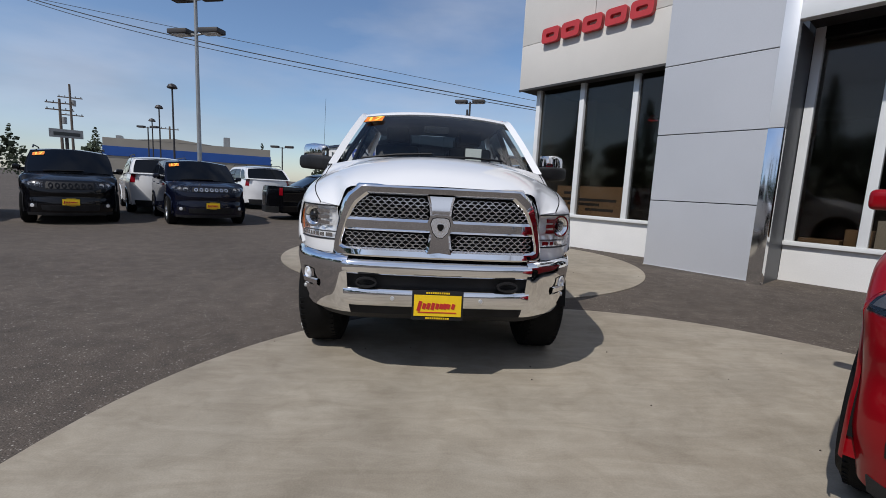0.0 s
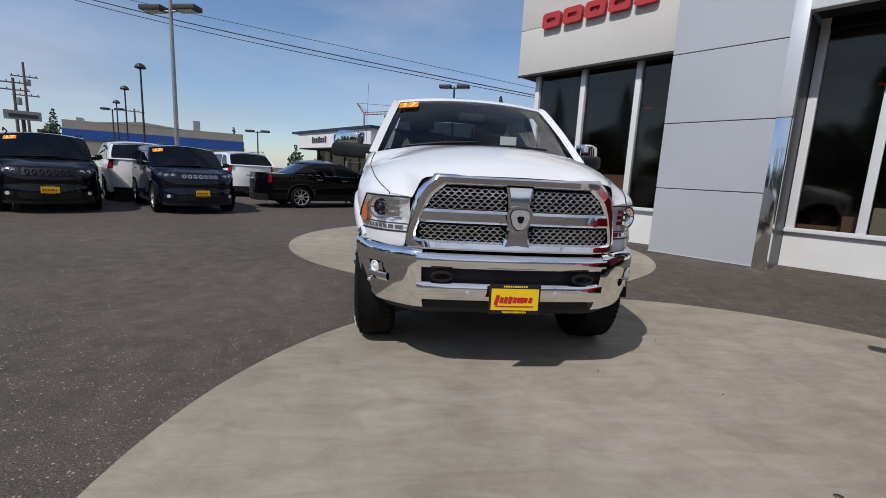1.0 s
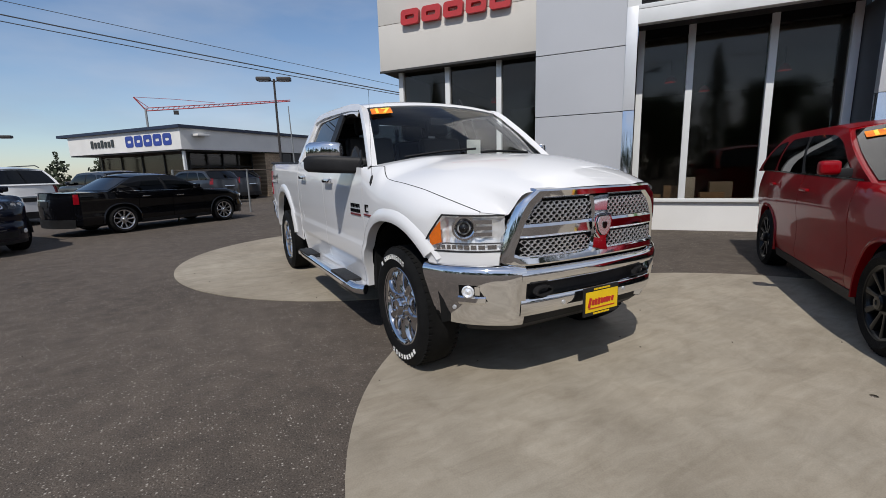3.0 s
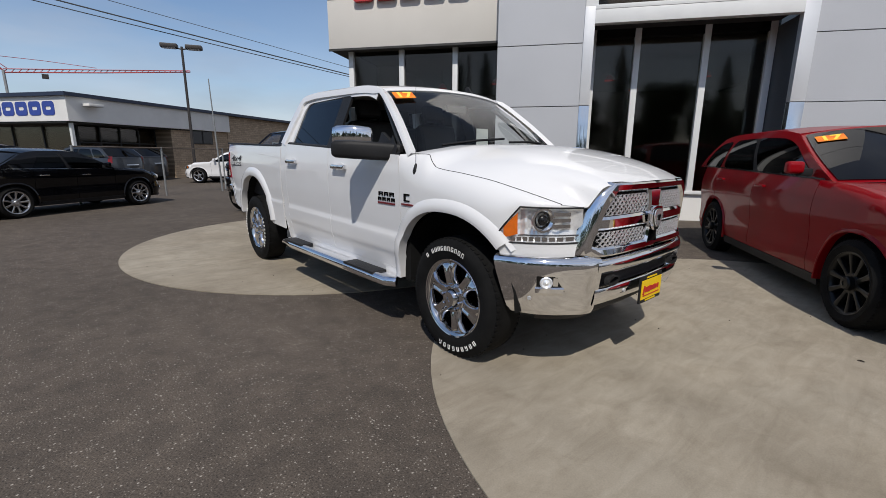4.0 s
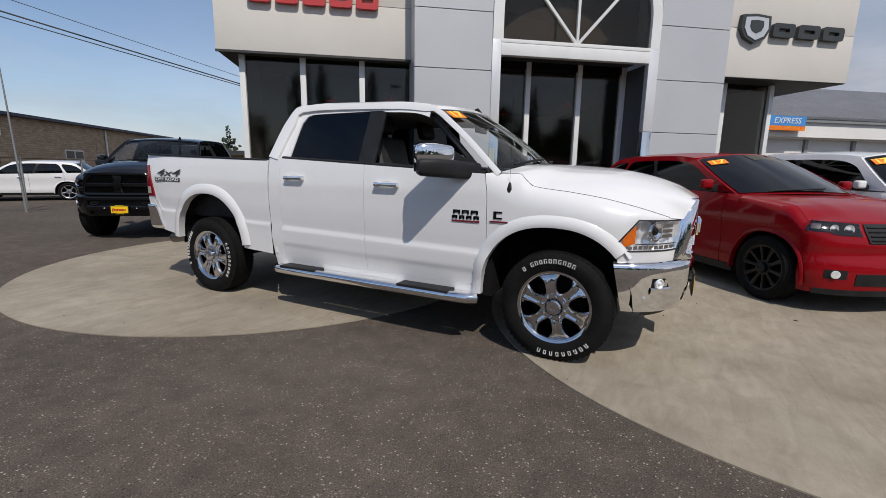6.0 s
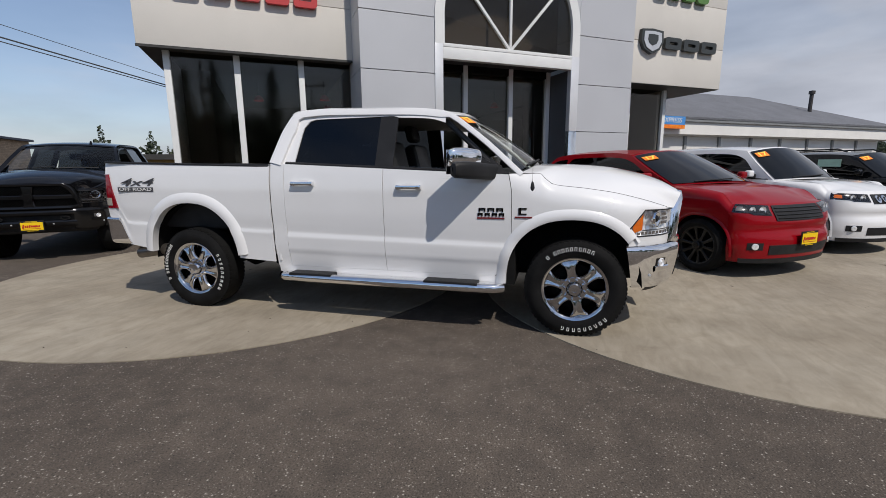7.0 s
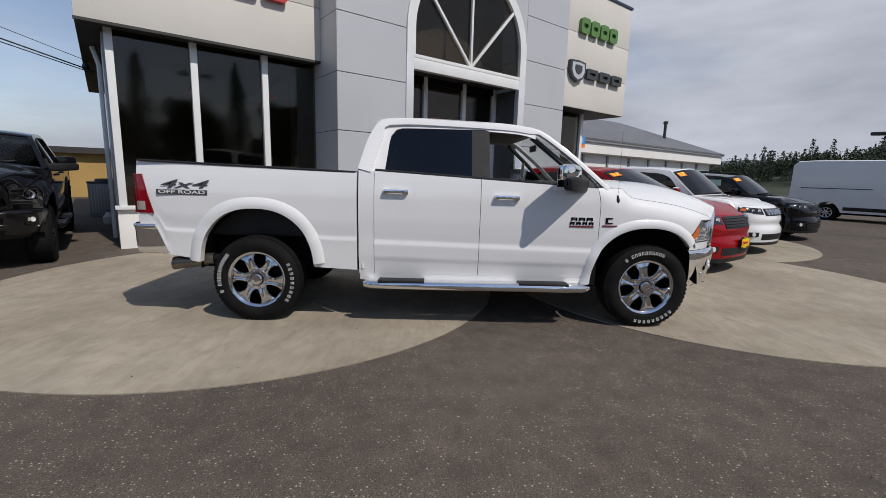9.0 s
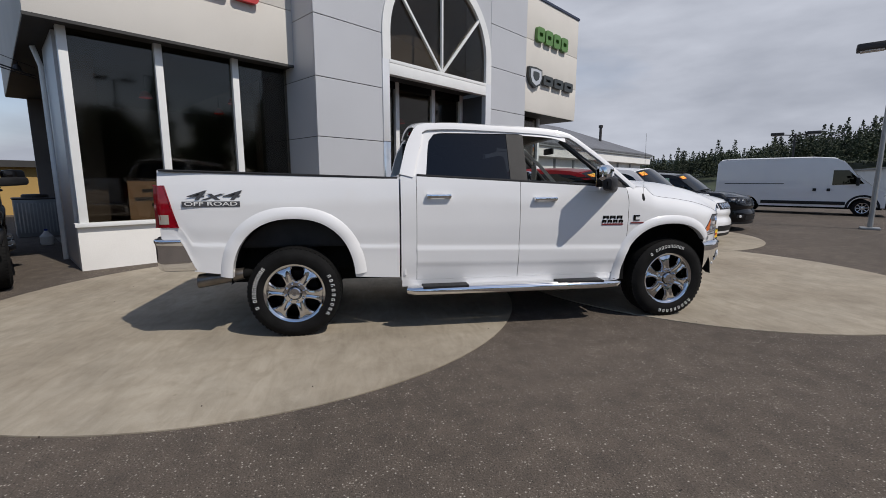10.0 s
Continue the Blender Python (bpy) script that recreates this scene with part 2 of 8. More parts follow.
def brick_wall(m):
    """Courses of brick laid over a wall along x and z."""
    n, l = m.node_tree.nodes, m.node_tree.links
    b = n["Principled BSDF"]
    base = b.inputs["Base Color"].links[0].from_socket
    co, sp, cb, br = n.new("ShaderNodeTexCoord"), n.new("ShaderNodeSeparateXYZ"), n.new("ShaderNodeCombineXYZ"), n.new("ShaderNodeTexBrick")
    br.inputs["Scale"].default_value, br.inputs["Brick Width"].default_value, br.inputs["Row Height"].default_value = 1.0, 0.40, 0.14
    br.inputs["Mortar Size"].default_value = 0.012
    br.inputs["Color1"].default_value, br.inputs["Color2"].default_value, br.inputs["Mortar"].default_value = (0.80, 0.78, 0.76, 1), (1.15, 1.12, 1.1, 1), (0.62, 0.6, 0.58, 1)
    mx = n.new("ShaderNodeMixRGB"); mx.blend_type = "MULTIPLY"; mx.inputs["Fac"].default_value = 1.0
    l.new(co.outputs["Object"], sp.inputs[0]); l.new(sp.outputs["X"], cb.inputs["X"]); l.new(sp.outputs["Z"], cb.inputs["Y"])
    l.new(cb.outputs[0], br.inputs["Vector"]); l.new(base, mx.inputs["Color1"]); l.new(br.outputs["Color"], mx.inputs["Color2"])
    l.new(mx.outputs["Color"], b.inputs["Base Color"])
    return m


ASPHALT, CONCRETE = asphalt_mat(), concrete_mat()
WHITE_PAINT = mat("white paint", (0.74, 0.74, 0.74), 0.32, coat=1.0, vary=0.015, scale=2, spread=0.04)
BLACK_PAINT = mat("black paint", (0.003, 0.003, 0.004), 0.4, coat=0.8, vary=0.2, scale=2, spec=0.02)
NAVY_PAINT = mat("navy paint", (0.003, 0.004, 0.012), 0.4, coat=0.8, vary=0.2, scale=2, spec=0.02)
RED_PAINT = mat("red paint", (0.23, 0.002, 0.006), 0.40, coat=0.5, vary=0.10, scale=2, spec=0.05)
GREY_PAINT = mat("grey paint", (0.030, 0.034, 0.042), 0.35, coat=0.9, vary=0.1, scale=2)
SILVER_PAINT = mat("silver paint", (0.45, 0.46, 0.47), 0.3, metal=0.4, coat=1.0, vary=0.05, scale=2)
CHROME = mat("chrome", (0.86, 0.86, 0.87), 0.05, metal=1.0, spread=0.03, vary=0.02, scale=5)
MESH_SILVER = mat("satin chrome mesh", (0.88, 0.88, 0.89), 0.18, metal=0.78, vary=0.05, scale=20)
BRUSHED = mat("brushed pale trim", (0.70, 0.71, 0.72), 0.38, metal=0.35, spread=0.06, vary=0.05, scale=1.5)
STEEL = mat("polished trim", (0.78, 0.79, 0.80), 0.10, metal=1.0, spread=0.05, vary=0.03, scale=2)
BLACK_CHROME = mat("dark chrome", (0.028, 0.028, 0.030), 0.15, metal=0.8)
BLACK_PLASTIC = mat("black plastic", (0.016, 0.016, 0.017), 0.5, vary=0.3, scale=6, bump=0.15, fine=0.2, fine_scale=400, spec=0.22)
RUBBER = mat("tyre rubber", (0.009, 0.009, 0.009), 0.72, vary=0.3, scale=9, bump=0.3, fine=0.2, fine_scale=220, spec=0.10)
PIPE = mat("dull pipe steel", (0.20, 0.18, 0.16), 0.38, metal=0.85, vary=0.2, scale=12)
DARK = mat("dark underside", (0.010, 0.010, 0.010), 0.9, vary=0.4, scale=3, spec=0.1)
WHEEL_CHROME = mat("chromed wheel", (0.62, 0.62, 0.63), 0.06, metal=1.0, spread=0.05, vary=0.04, scale=8)
WHITE_LETTER = mat("white rubber lettering", (0.72, 0.72, 0.70), 0.6, vary=0.1, scale=20)
BLACK_WHEEL = mat("black wheel", (0.008, 0.008, 0.008), 0.35, coat=0.3, vary=0.2, scale=8)
ALLOY = mat("silver alloy", (0.55, 0.55, 0.56), 0.25, metal=0.9, vary=0.05, scale=8)
WINDSHIELD = pane("windshield glass", (0.82, 0.86, 0.84), 1.45)
CLEAR_GLASS = pane("side glass", (0.95, 0.97, 0.95), 1.45)
TINT_GLASS = pane("tinted glass", (0.035, 0.04, 0.045), 1.52)
CAR_GLASS = pane("car glass", (0.05, 0.055, 0.06), 1.5)
LAMP_SILVER = mat("lamp reflector", (0.90, 0.91, 0.93), 0.16, metal=0.45, vary=0.10, scale=26)
LENS = pane("lamp lens", (0.97, 0.97, 0.97), 1.45)
AMBER = mat("amber lens", (0.75, 0.16, 0.01), 0.12, coat=1.0, vary=0.1, scale=30)
RED_LENS = mat("red lens", (0.22, 0.004, 0.010), 0.12, coat=1.0, vary=0.15, scale=25)
YELLOW = mat("yellow plate", (0.83, 0.55, 0.005), 0.45, vary=0.05, scale=20)
PLATE_RED = mat("plate red", (0.45, 0.02, 0.015), 0.5, vary=0.05, scale=20)
ORANGE = mat("orange sticker", (0.85, 0.13, 0.01), 0.5, vary=0.12, scale=8, second=(0.9, 0.30, 0.01))
STICKER_YELLOW = mat("sticker yellow", (0.95, 0.72, 0.08), 0.5, vary=0.04, scale=20)
LEATHER = mat("black leather", (0.022, 0.021, 0.020), 0.5, vary=0.25, scale=6, bump=0.2, fine=0.2, fine_scale=120)
TAN = mat("light trim", (0.34, 0.31, 0.26), 0.7, vary=0.1, scale=5)
HEADLINER = mat("headliner", (0.32, 0.30, 0.27), 0.9, vary=0.08, scale=5)
DARK_RED = mat("dark red strip", (0.16, 0.012, 0.015), 0.4, vary=0.1, scale=20)
DECAL = mat("grey decal", (0.06, 0.06, 0.065), 0.45, vary=0.15, scale=30)
PANEL_GREY = mat("grey aluminium panel", (0.47, 0.48, 0.50), 0.42, metal=0.15, vary=0.035, scale=0.8, spread=0.06, fine=0.02, fine_scale=60)
# grey with the recessed entrance's shade put into its colour
SHADED_GREY = mat("shade-darkened grey", (0.075, 0.08, 0.088), 0.45, vary=0.10, scale=1.5)
STUCCO = mat("off-white stucco", (0.60, 0.575, 0.53), 0.88, vary=0.06, scale=0.6, bump=0.12, fine=0.03, fine_scale=120)
WHITE_WALL = mat("white painted wall", (0.74, 0.73, 0.70), 0.7, vary=0.05, scale=1.2, bump=0.15, fine=0.03, fine_scale=60)
WHITE_FRAME = mat("white window frame", (0.70, 0.71, 0.70), 0.35, vary=0.04, scale=3)
DARK_SOFFIT = mat("dark soffit", (0.035, 0.034, 0.033), 0.7, vary=0.2, scale=2)
SHOP_GLASS = pane("showroom glass", (0.66, 0.64, 0.60), 1.58, (0.78, 0.73, 0.68), 0.045)
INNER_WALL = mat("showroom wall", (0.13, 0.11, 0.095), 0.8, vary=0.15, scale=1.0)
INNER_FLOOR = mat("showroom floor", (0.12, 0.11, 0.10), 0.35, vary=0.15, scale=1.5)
WARM_LAMP = mat("pendant glow", (0.8, 0.3, 0.1), 0.5, emit=(1.0, 0.38, 0.16, 3.0))
SIGN_RED = mat("sign red", (0.46, 0.035, 0.035), 0.4, vary=0.08, scale=4)
SIGN_GREEN = mat("sign green", (0.085, 0.19, 0.045), 0.4, vary=0.08, scale=4)
SIGN_BLACK = mat("sign black", (0.035, 0.04, 0.04), 0.4, vary=0.1, scale=4)
SIGN_BLUE = mat("sign blue", (0.03, 0.06, 0.30), 0.4, vary=0.1, scale=4)
SIGN_SILVER = mat("sign silver", (0.62, 0.63, 0.64), 0.3, metal=0.5, vary=0.05, scale=5)
SKY_BLUE = mat("light blue sign", (0.06, 0.26, 0.62), 0.45, vary=0.05, scale=3)
POLE = mat("galvanised pole", (0.30, 0.31, 0.31), 0.5, metal=0.5, vary=0.1, scale=3)
DARK_POLE = mat("dark pole", (0.035, 0.030, 0.028), 0.55, vary=0.2, scale=3)
WOOD_POLE = mat("weathered wood", (0.13, 0.105, 0.085), 0.9, vary=0.25, scale=3, bump=0.4, fine=0.25, fine_scale=40)
CABLE = mat("black cable", (0.03, 0.03, 0.03), 0.6, vary=0.2, scale=1)
BRICK_TAN = mat("tan brick", (0.40, 0.31, 0.22), 0.85, vary=0.10, scale=1.2, bump=0.3, fine=0.15, fine_scale=25)
brick_wall(BRICK_TAN)
BLUE_BAND = mat("blue metal band", (0.02, 0.085, 0.33), 0.5, vary=0.08, scale=0.6)
TAN_WALL = mat("tan metal wall", (0.33, 0.30, 0.25), 0.7, vary=0.06, scale=0.4)
ROOF_GREY = mat("grey shingle roof", (0.13, 0.135, 0.15), 0.85, vary=0.12, scale=1.0, bump=0.4, fine=0.2, fine_scale=12)
NAVY_TRIM = mat("navy roof trim", (0.02, 0.03, 0.06), 0.5, vary=0.1, scale=1)
OCHRE = mat("ochre wall", (0.42, 0.27, 0.09), 0.85, vary=0.08, scale=0.8, bump=0.2, fine=0.06, fine_scale=40)
CARDBOARD = mat("cardboard", (0.40, 0.27, 0.17), 0.85, vary=0.08, scale=5)
CRANE_RED = mat("crane red", (0.40, 0.05, 0.05), 0.5, vary=0.2, scale=0.5)
LEAF = mat("foliage", (0.045, 0.075, 0.028), 0.75, vary=0.45, scale=0.6, fine=0.3, fine_scale=6)
LEAF_FAR = mat("far foliage", (0.036, 0.048, 0.024), 0.85, vary=0.4, scale=0.12, fine=0.25, fine_scale=3)
BARK = mat("bark", (0.09, 0.07, 0.055), 0.95, vary=0.3, scale=4, bump=0.5, fine=0.3, fine_scale=30)
# blue-grey stands for the distance haze over the hills
HILL = mat("haze-tinted hill", (0.10, 0.13, 0.15), 0.95, vary=0.15, scale=0.01)

# ---- mesh helpers ----
DX, DY = 0.594, -0.8045          # along the showroom's front
NX, NY = 0.8045, 0.594           # into the showroom


def gz(x, y):
    """Height of the lot: level round the pickup, rising very slightly towards the showroom."""
    r = x - 1.6
    up = 0.5 * (r + math.sqrt(r * r + 0.5))
    return 0.012 * 12.0 * math.tanh(up / 12.0)


def un(u, n, z=0.0):
    return Vector((u * DX + n * NX, u * DY + n * NY, z))


def finish(me, m, angle=35):
    me.materials.append(m)
    me.polygons.foreach_set("use_smooth", [True] * len(me.polygons))
    me.set_sharp_from_angle(angle=radians(angle))


def part(name, bm, m, parent=None, label="", angle=35, kind=""):
    """Links a bmesh as one mesh object under a thing or part."""
    bmesh.ops.recalc_face_normals(bm, faces=bm.faces)
    me = bpy.data.meshes.new(name)
    bm.to_mesh(me)
    bm.free()
    finish(me, m, angle)
    ob = new(name, me)
    if parent:
        ob.parent = parent
    if label or kind:
        tagged(ob, label=label, kind=kind)
    return ob


def share(name, src, parent, m=None):
    """Another object on the same mesh."""
    ob = new(name, src.data)
    ob.parent = parent
    if m is not None:
        ob.matrix_basis = m
    return ob


def thing(name, m, label, category, group="", kind=""):
    ob = new(name)
    ob.empty_display_size = 0.2
    ob.matrix_basis = m
    return tagged(ob, label, category, group, kind)


def box(x0, x1, y0, y1, z0, z1, bevel=0.0, bm=None, seg=2, m=None):
    bm = bm or bmesh.new()
    t = Matrix.LocRotScale(((x0 + x1) / 2, (y0 + y1) / 2, (z0 + z1) / 2), None, (abs(x1 - x0), abs(y1 - y0), abs(z1 - z0)))
    r = bmesh.ops.create_cube(bm, size=1, matrix=(m or Matrix()) @ t)
    if bevel:
        es = {e for v in r["verts"] for e in v.link_edges}
        bmesh.ops.bevel(bm, geom=list(es), offset=bevel, segments=seg, profile=0.6, affect="EDGES")
    return bm


def sheet(rows, bm=None, thick=0.0, close=False):
    """A surface through rows of points, thickened if asked."""
    bm = bm or bmesh.new()
    vs = [[bm.verts.new(p) for p in r] for r in rows]
    fs = []
    for a, b in zip(vs, vs[1:]):
        k = len(a)
        for i in range(k if close else k - 1):
            q = (a[i], a[(i + 1) % k], b[(i + 1) % k], b[i])
            try:
                fs.append(bm.faces.new(q))
            except ValueError:
                pass
    if thick:
        bmesh.ops.recalc_face_normals(bm, faces=fs)
        bmesh.ops.solidify(bm, geom=fs, thickness=thick)
    return bm


def lathe(profile, n=32, bm=None, m=None, full=True):
    """Turns (radius, along) pairs round the x axis."""
    bm = bm or bmesh.new()
    m = m or Matrix()
    rows = [[m @ Vector((a, r * math.cos(2 * math.pi * i / n), r * math.sin(2 * math.pi * i / n))) for i in range(n)] for r, a in profile]
    return sheet(rows, bm, close=True)


def tube(pts, r, n=8, bm=None, taper=1.0):
    bm = bm or bmesh.new()
    pts = [Vector(p) for p in pts]
    rows = []
    for i, p in enumerate(pts):
        d = (pts[min(i + 1, len(pts) - 1)] - pts[max(i - 1, 0)]).normalized()
        a = d.orthogonal().normalized() if abs(d.z) > 0.95 else d.cross(Vector((0, 0, 1))).normalized()
        b = d.cross(a)
        k = r * (1 + (taper - 1) * i / max(1, len(pts) - 1))
        rows.append([p + (a * math.cos(2 * math.pi * j / n) + b * math.sin(2 * math.pi * j / n)) * k for j in range(n)])
    sheet(rows, bm, close=True)
    for row in (rows[0], rows[-1]):
        bm.faces.new([bm.verts.new(p) for p in row])
    return bm


def prism(pts, d, bm=None):
    """Extrudes a flat outline by the vector d."""
    bm = bm or bmesh.new()
    d = Vector(d)
    a = [bm.verts.new(p) for p in pts]
    b = [bm.verts.new(Vector(p) + d) for p in pts]
    bm.faces.new(a)
    bm.faces.new(b[::-1])
    for i in range(len(a)):
        j = (i + 1) % len(a)
        bm.faces.new((a[i], a[j], b[j], b[i]))
    return bm


def text_part(name, words, size, m, material, parent, extrude=0.002, label="", shear=0.0, wide=1.0, bold=0.0):
    cu = bpy.data.curves.new(name, "FONT")
    cu.body, cu.size, cu.extrude, cu.shear = words, size, extrude, shear
    cu.align_x, cu.align_y, cu.offset = "CENTER", "CENTER", bold
    tmp = new(name, cu)
    dg = bpy.context.evaluated_depsgraph_get()
    me = bpy.data.meshes.new_from_object(tmp.evaluated_get(dg))
    bpy.data.objects.remove(tmp)
    me.transform(Matrix.Diagonal((wide, 1, 1, 1)))
    me.materials.clear()
    me.materials.append(material)
    ob = new(name, me)
    ob.parent = parent
    ob.matrix_basis = m
    if label:
        tagged(ob, label=label)
    return ob


def lerp(xs, ys):
    return lambda v: float(np.interp(v, xs, ys))


def smooth_curve(xs, ys):
    """Monotone cubic through the points (increasing xs)."""
    xs, ys = np.array(xs, float), np.array(ys, float)
    d = np.diff(ys) / np.diff(xs)
    t = np.zeros(len(xs))
    t[0], t[-1] = d[0], d[-1]
    for i in range(1, len(xs) - 1):
        t[i] = 0.0 if d[i - 1] * d[i] <= 0 else 2 * d[i - 1] * d[i] / (d[i - 1] + d[i])

    def f(v):
        v = min(max(v, xs[0]), xs[-1])
        i = min(len(xs) - 2, max(0, int(np.searchsorted(xs, v)) - 1))
        h = xs[i + 1] - xs[i]
        s = (v - xs[i]) / h
        return float((1 + 2 * s) * (1 - s) ** 2 * ys[i] + s * (1 - s) ** 2 * h * t[i] + s * s * (3 - 2 * s) * ys[i + 1] + s * s * (s - 1) * h * t[i + 1])
    return f


def heading(x, y, fx, fy, z=None):
    """A pose whose local -y points along (fx, fy), standing on the lot."""
    return pose(x, y, gz(x, y) if z is None else z, 0, 0, math.degrees(math.atan2(fx, -fy)))

# ---- ground and pads ----
def axis_lines(lo, hi, step, far):
    near = np.arange(lo, hi + step / 2, step)
    out, d, x = [], step, hi
    while x < far:
        d *= 1.35
        x += d
        out.append(x)
    left = [lo - (v - hi) for v in out]
    return [*left[::-1], *near, *out]


xs, ys = axis_lines(-14, 24, 1.0, 1600), axis_lines(-22, 30, 1.0, 1600)
ground = part("ground", sheet([[(x, y, gz(x, y)) for x in xs] for y in ys]), ASPHALT, kind="structure")
tagged(ground, "dark grey worn asphalt car lot", "ground", kind="structure")


def disc_pad(cx, cy, r, label):
    m = bmesh.new()
    rows = []
    for k in range(13):
        q = r * k / 12 if k else 0.02
        rows.append([(cx + q * math.cos(a), cy + q * math.sin(a), gz(cx + q * math.cos(a), cy + q * math.sin(a)) + 0.008) for a in np.linspace(0, 2 * math.pi, 97)[:-1]])
    rows.append([(p[0] * 1.0, p[1] * 1.0, p[2] - 0.06) for p in rows[-1]])
    sheet(rows, m, close=True)
    return tagged(part("pavement", m, CONCRETE, angle=50), label, "pavement", "round display pads", "structure")


disc_pad(1.13, -1.885, 2.93, "round pale concrete display pad with faint stains")
disc_pad(0.63, 4.42, 3.07, "round pale concrete display pad under the white pickup")
disc_pad(5.70, -3.85, 2.93, "round pale concrete display pad under the white wagon")

# ---- showroom ----
BUILD = pose(0, 0, 0, 0, 0, math.degrees(math.atan2(DY, DX))) @ pose(-0.038, -0.02, 0) @ Matrix.Diagonal((1, 1, 1.0105, 1))
shop = thing("dealership_building", BUILD, "car showroom with grey metal piers, arched entrance and off-white fascias", "building", kind="structure")

# left bay
part("wall", box(-4.53, -0.93, 6.62, 6.84, -0.1, 0.70), WHITE_WALL, shop, "white painted wall under the windows")
part("window_sill", box(-4.56, -0.93, 6.55, 6.72, 0.70, 0.765, 0.008), WHITE_FRAME, shop)
part("wall", box(-4.53, -4.43, 6.84, 8.3, -0.1, 3.62), PANEL_GREY, shop, "grey side wall")
# added recessed wall, with its return below: blocks bright sky behind the left pane
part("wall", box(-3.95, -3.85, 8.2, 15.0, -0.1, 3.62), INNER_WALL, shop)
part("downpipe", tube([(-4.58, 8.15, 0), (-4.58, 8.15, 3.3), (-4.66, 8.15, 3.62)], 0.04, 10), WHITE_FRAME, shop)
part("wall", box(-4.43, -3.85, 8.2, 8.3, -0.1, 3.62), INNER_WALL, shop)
post_src = part("window_post", box(-0.058, 0.058, -0.06, 0.08, 0.765, 3.66, 0.008), WHITE_FRAME, shop)
post_src.matrix_basis = pose(-4.44, 6.64, 0)
for u in (-3.215, -1.975, -0.85):
    share("window_post", post_src, shop, pose(u, 6.64, 0))
for a, b in ((-4.38, -3.275), (-3.155, -2.035), (-1.915, -0.91)):
    part("window_pane", box(a, b, 6.66, 6.68, 0.765, 3.66), SHOP_GLASS, shop)
part("window_head", box(-4.53, -0.93, 6.58, 6.84, 3.66, 3.9), DARK_SOFFIT, shop)
# left fascia, with panel joints and a dark underside
part("fascia", box(-4.85, -0.93, 6.33, 6.58, 3.66, 4.66, 0.006), STUCCO, shop)
for a, b in ((-4.85, -2.905), (-2.895, -0.93)):
    part("fascia", box(a, b, 6.33, 6.58, 4.67, 7.05, 0.006), STUCCO, shop)
part("fascia_side", box(-4.85, -4.65, 6.58, 15.0, 3.66, 7.05, 0.006), STUCCO, shop)
part("drip_edge", box(-4.86, -0.93, 6.32, 6.36, 3.62, 3.665), DARK_SOFFIT, shop)
part("soffit", box(-4.84, -0.93, 6.36, 15.0, 3.64, 3.72), DARK_SOFFIT, shop)

eave_lamp = part("eave_lamp", tube([(-4.78, 9.8, 3.66), (-4.78, 9.8, 3.60), (-4.80, 9.76, 3.55)], 0.018, 8), DARK_POLE, shop)
part("lamp_shell", lathe([(0.01, 0.10), (0.05, 0.08), (0.07, 0.0), (0.05, -0.03), (0.01, -0.03)], 14, m=pose(-4.80, 9.75, 3.48, 0, -90, 0)), DARK_POLE, eave_lamp)

# piers, clad in metal panels with open joints
JOINTS = (0.02, 1.18, 2.26, 3.36, 4.455, 5.53, 6.61, 7.69, 8.75)


def pier(u0, u1):
    part("pier_core", box(u0 + 0.012, u1 - 0.012, 5.545, 8.0, -0.1, 8.75), DARK_SOFFIT, shop)
    for z0, z1 in zip(JOINTS, JOINTS[1:]):
        part("panel", box(u0, u1, 5.52, 5.55, z0 + 0.007, z1 - 0.007, 0.003, seg=1), PANEL_GREY, shop)
        part("panel", box(u0, u0 + 0.02, 5.555, 6.78, z0 + 0.007, z1 - 0.007), PANEL_GREY, shop)
        part("panel", box(u1 - 0.02, u1, 5.555, 6.78, z0 + 0.007, z1 - 0.007), PANEL_GREY, shop)


pier(-0.93, 0.645)
pier(4.35, 6.03)
part("base_strip", box(-0.94, 0.85, 5.505, 5.53, -0.05, 0.07), STEEL, shop)
part("base_strip", box(4.12, 6.04, 5.505, 5.53, -0.05, 0.07), STEEL, shop)

# entrance: trim round the opening, header, arch
for a, b in ((0.645, 0.83), (4.125, 4.35)):
    for z0, z1, m in ((-0.05, 2.26, STEEL), (2.27, 3.96, BRUSHED)):
        part("trim", box(a, b, 5.49, 5.63, z0, z1, 0.004), m, shop)
    part("jamb", box(a + 0.004, b - 0.004, 5.63, 6.33, -0.05, 3.67), SHADED_GREY, shop, "entrance jamb in grey darkened for its shade")
part("header", box(0.83, 4.125, 5.49, 5.65, 3.67, 3.90, 0.004), WHITE_FRAME, shop, "white metal header over the entrance")
part("header_underside", box(0.83, 4.125, 5.65, 6.34, 3.76, 3.96), DARK_SOFFIT, shop)
AC, AZ, AR = 2.4975, 4.52, 1.63


def arch_line(r, k=40):
    pts = [(AC - r, 3.96), *[(AC - r * math.cos(t), AZ + r * math.sin(t) * 0.97) for t in np.linspace(0, math.pi, k)], (AC + r, 3.96)]
    return pts


inner, outer = arch_line(AR), arch_line(AR + 0.215)
rows = [[(u, 5.49, z) for u, z in inner], [(u, 5.49, z) for u, z in outer], [(u, 5.63, z) for u, z in outer], [(u, 5.63, z) for u, z in inner], [(u, 5.49, z) for u, z in inner]]
part("arch_trim", sheet(rows), WHITE_FRAME, shop, "white arch surround")
bm = sheet([[(u, 5.53, z) for u, z in arch_line(AR + 0.20)], [(min(max(AC + (u - AC) * 1.5, 0.645), 4.35), 5.53, 8.75 if z > 4.65 else z) for u, z in arch_line(AR + 0.20)]])
part("arch_wall", bm, PANEL_GREY, shop)
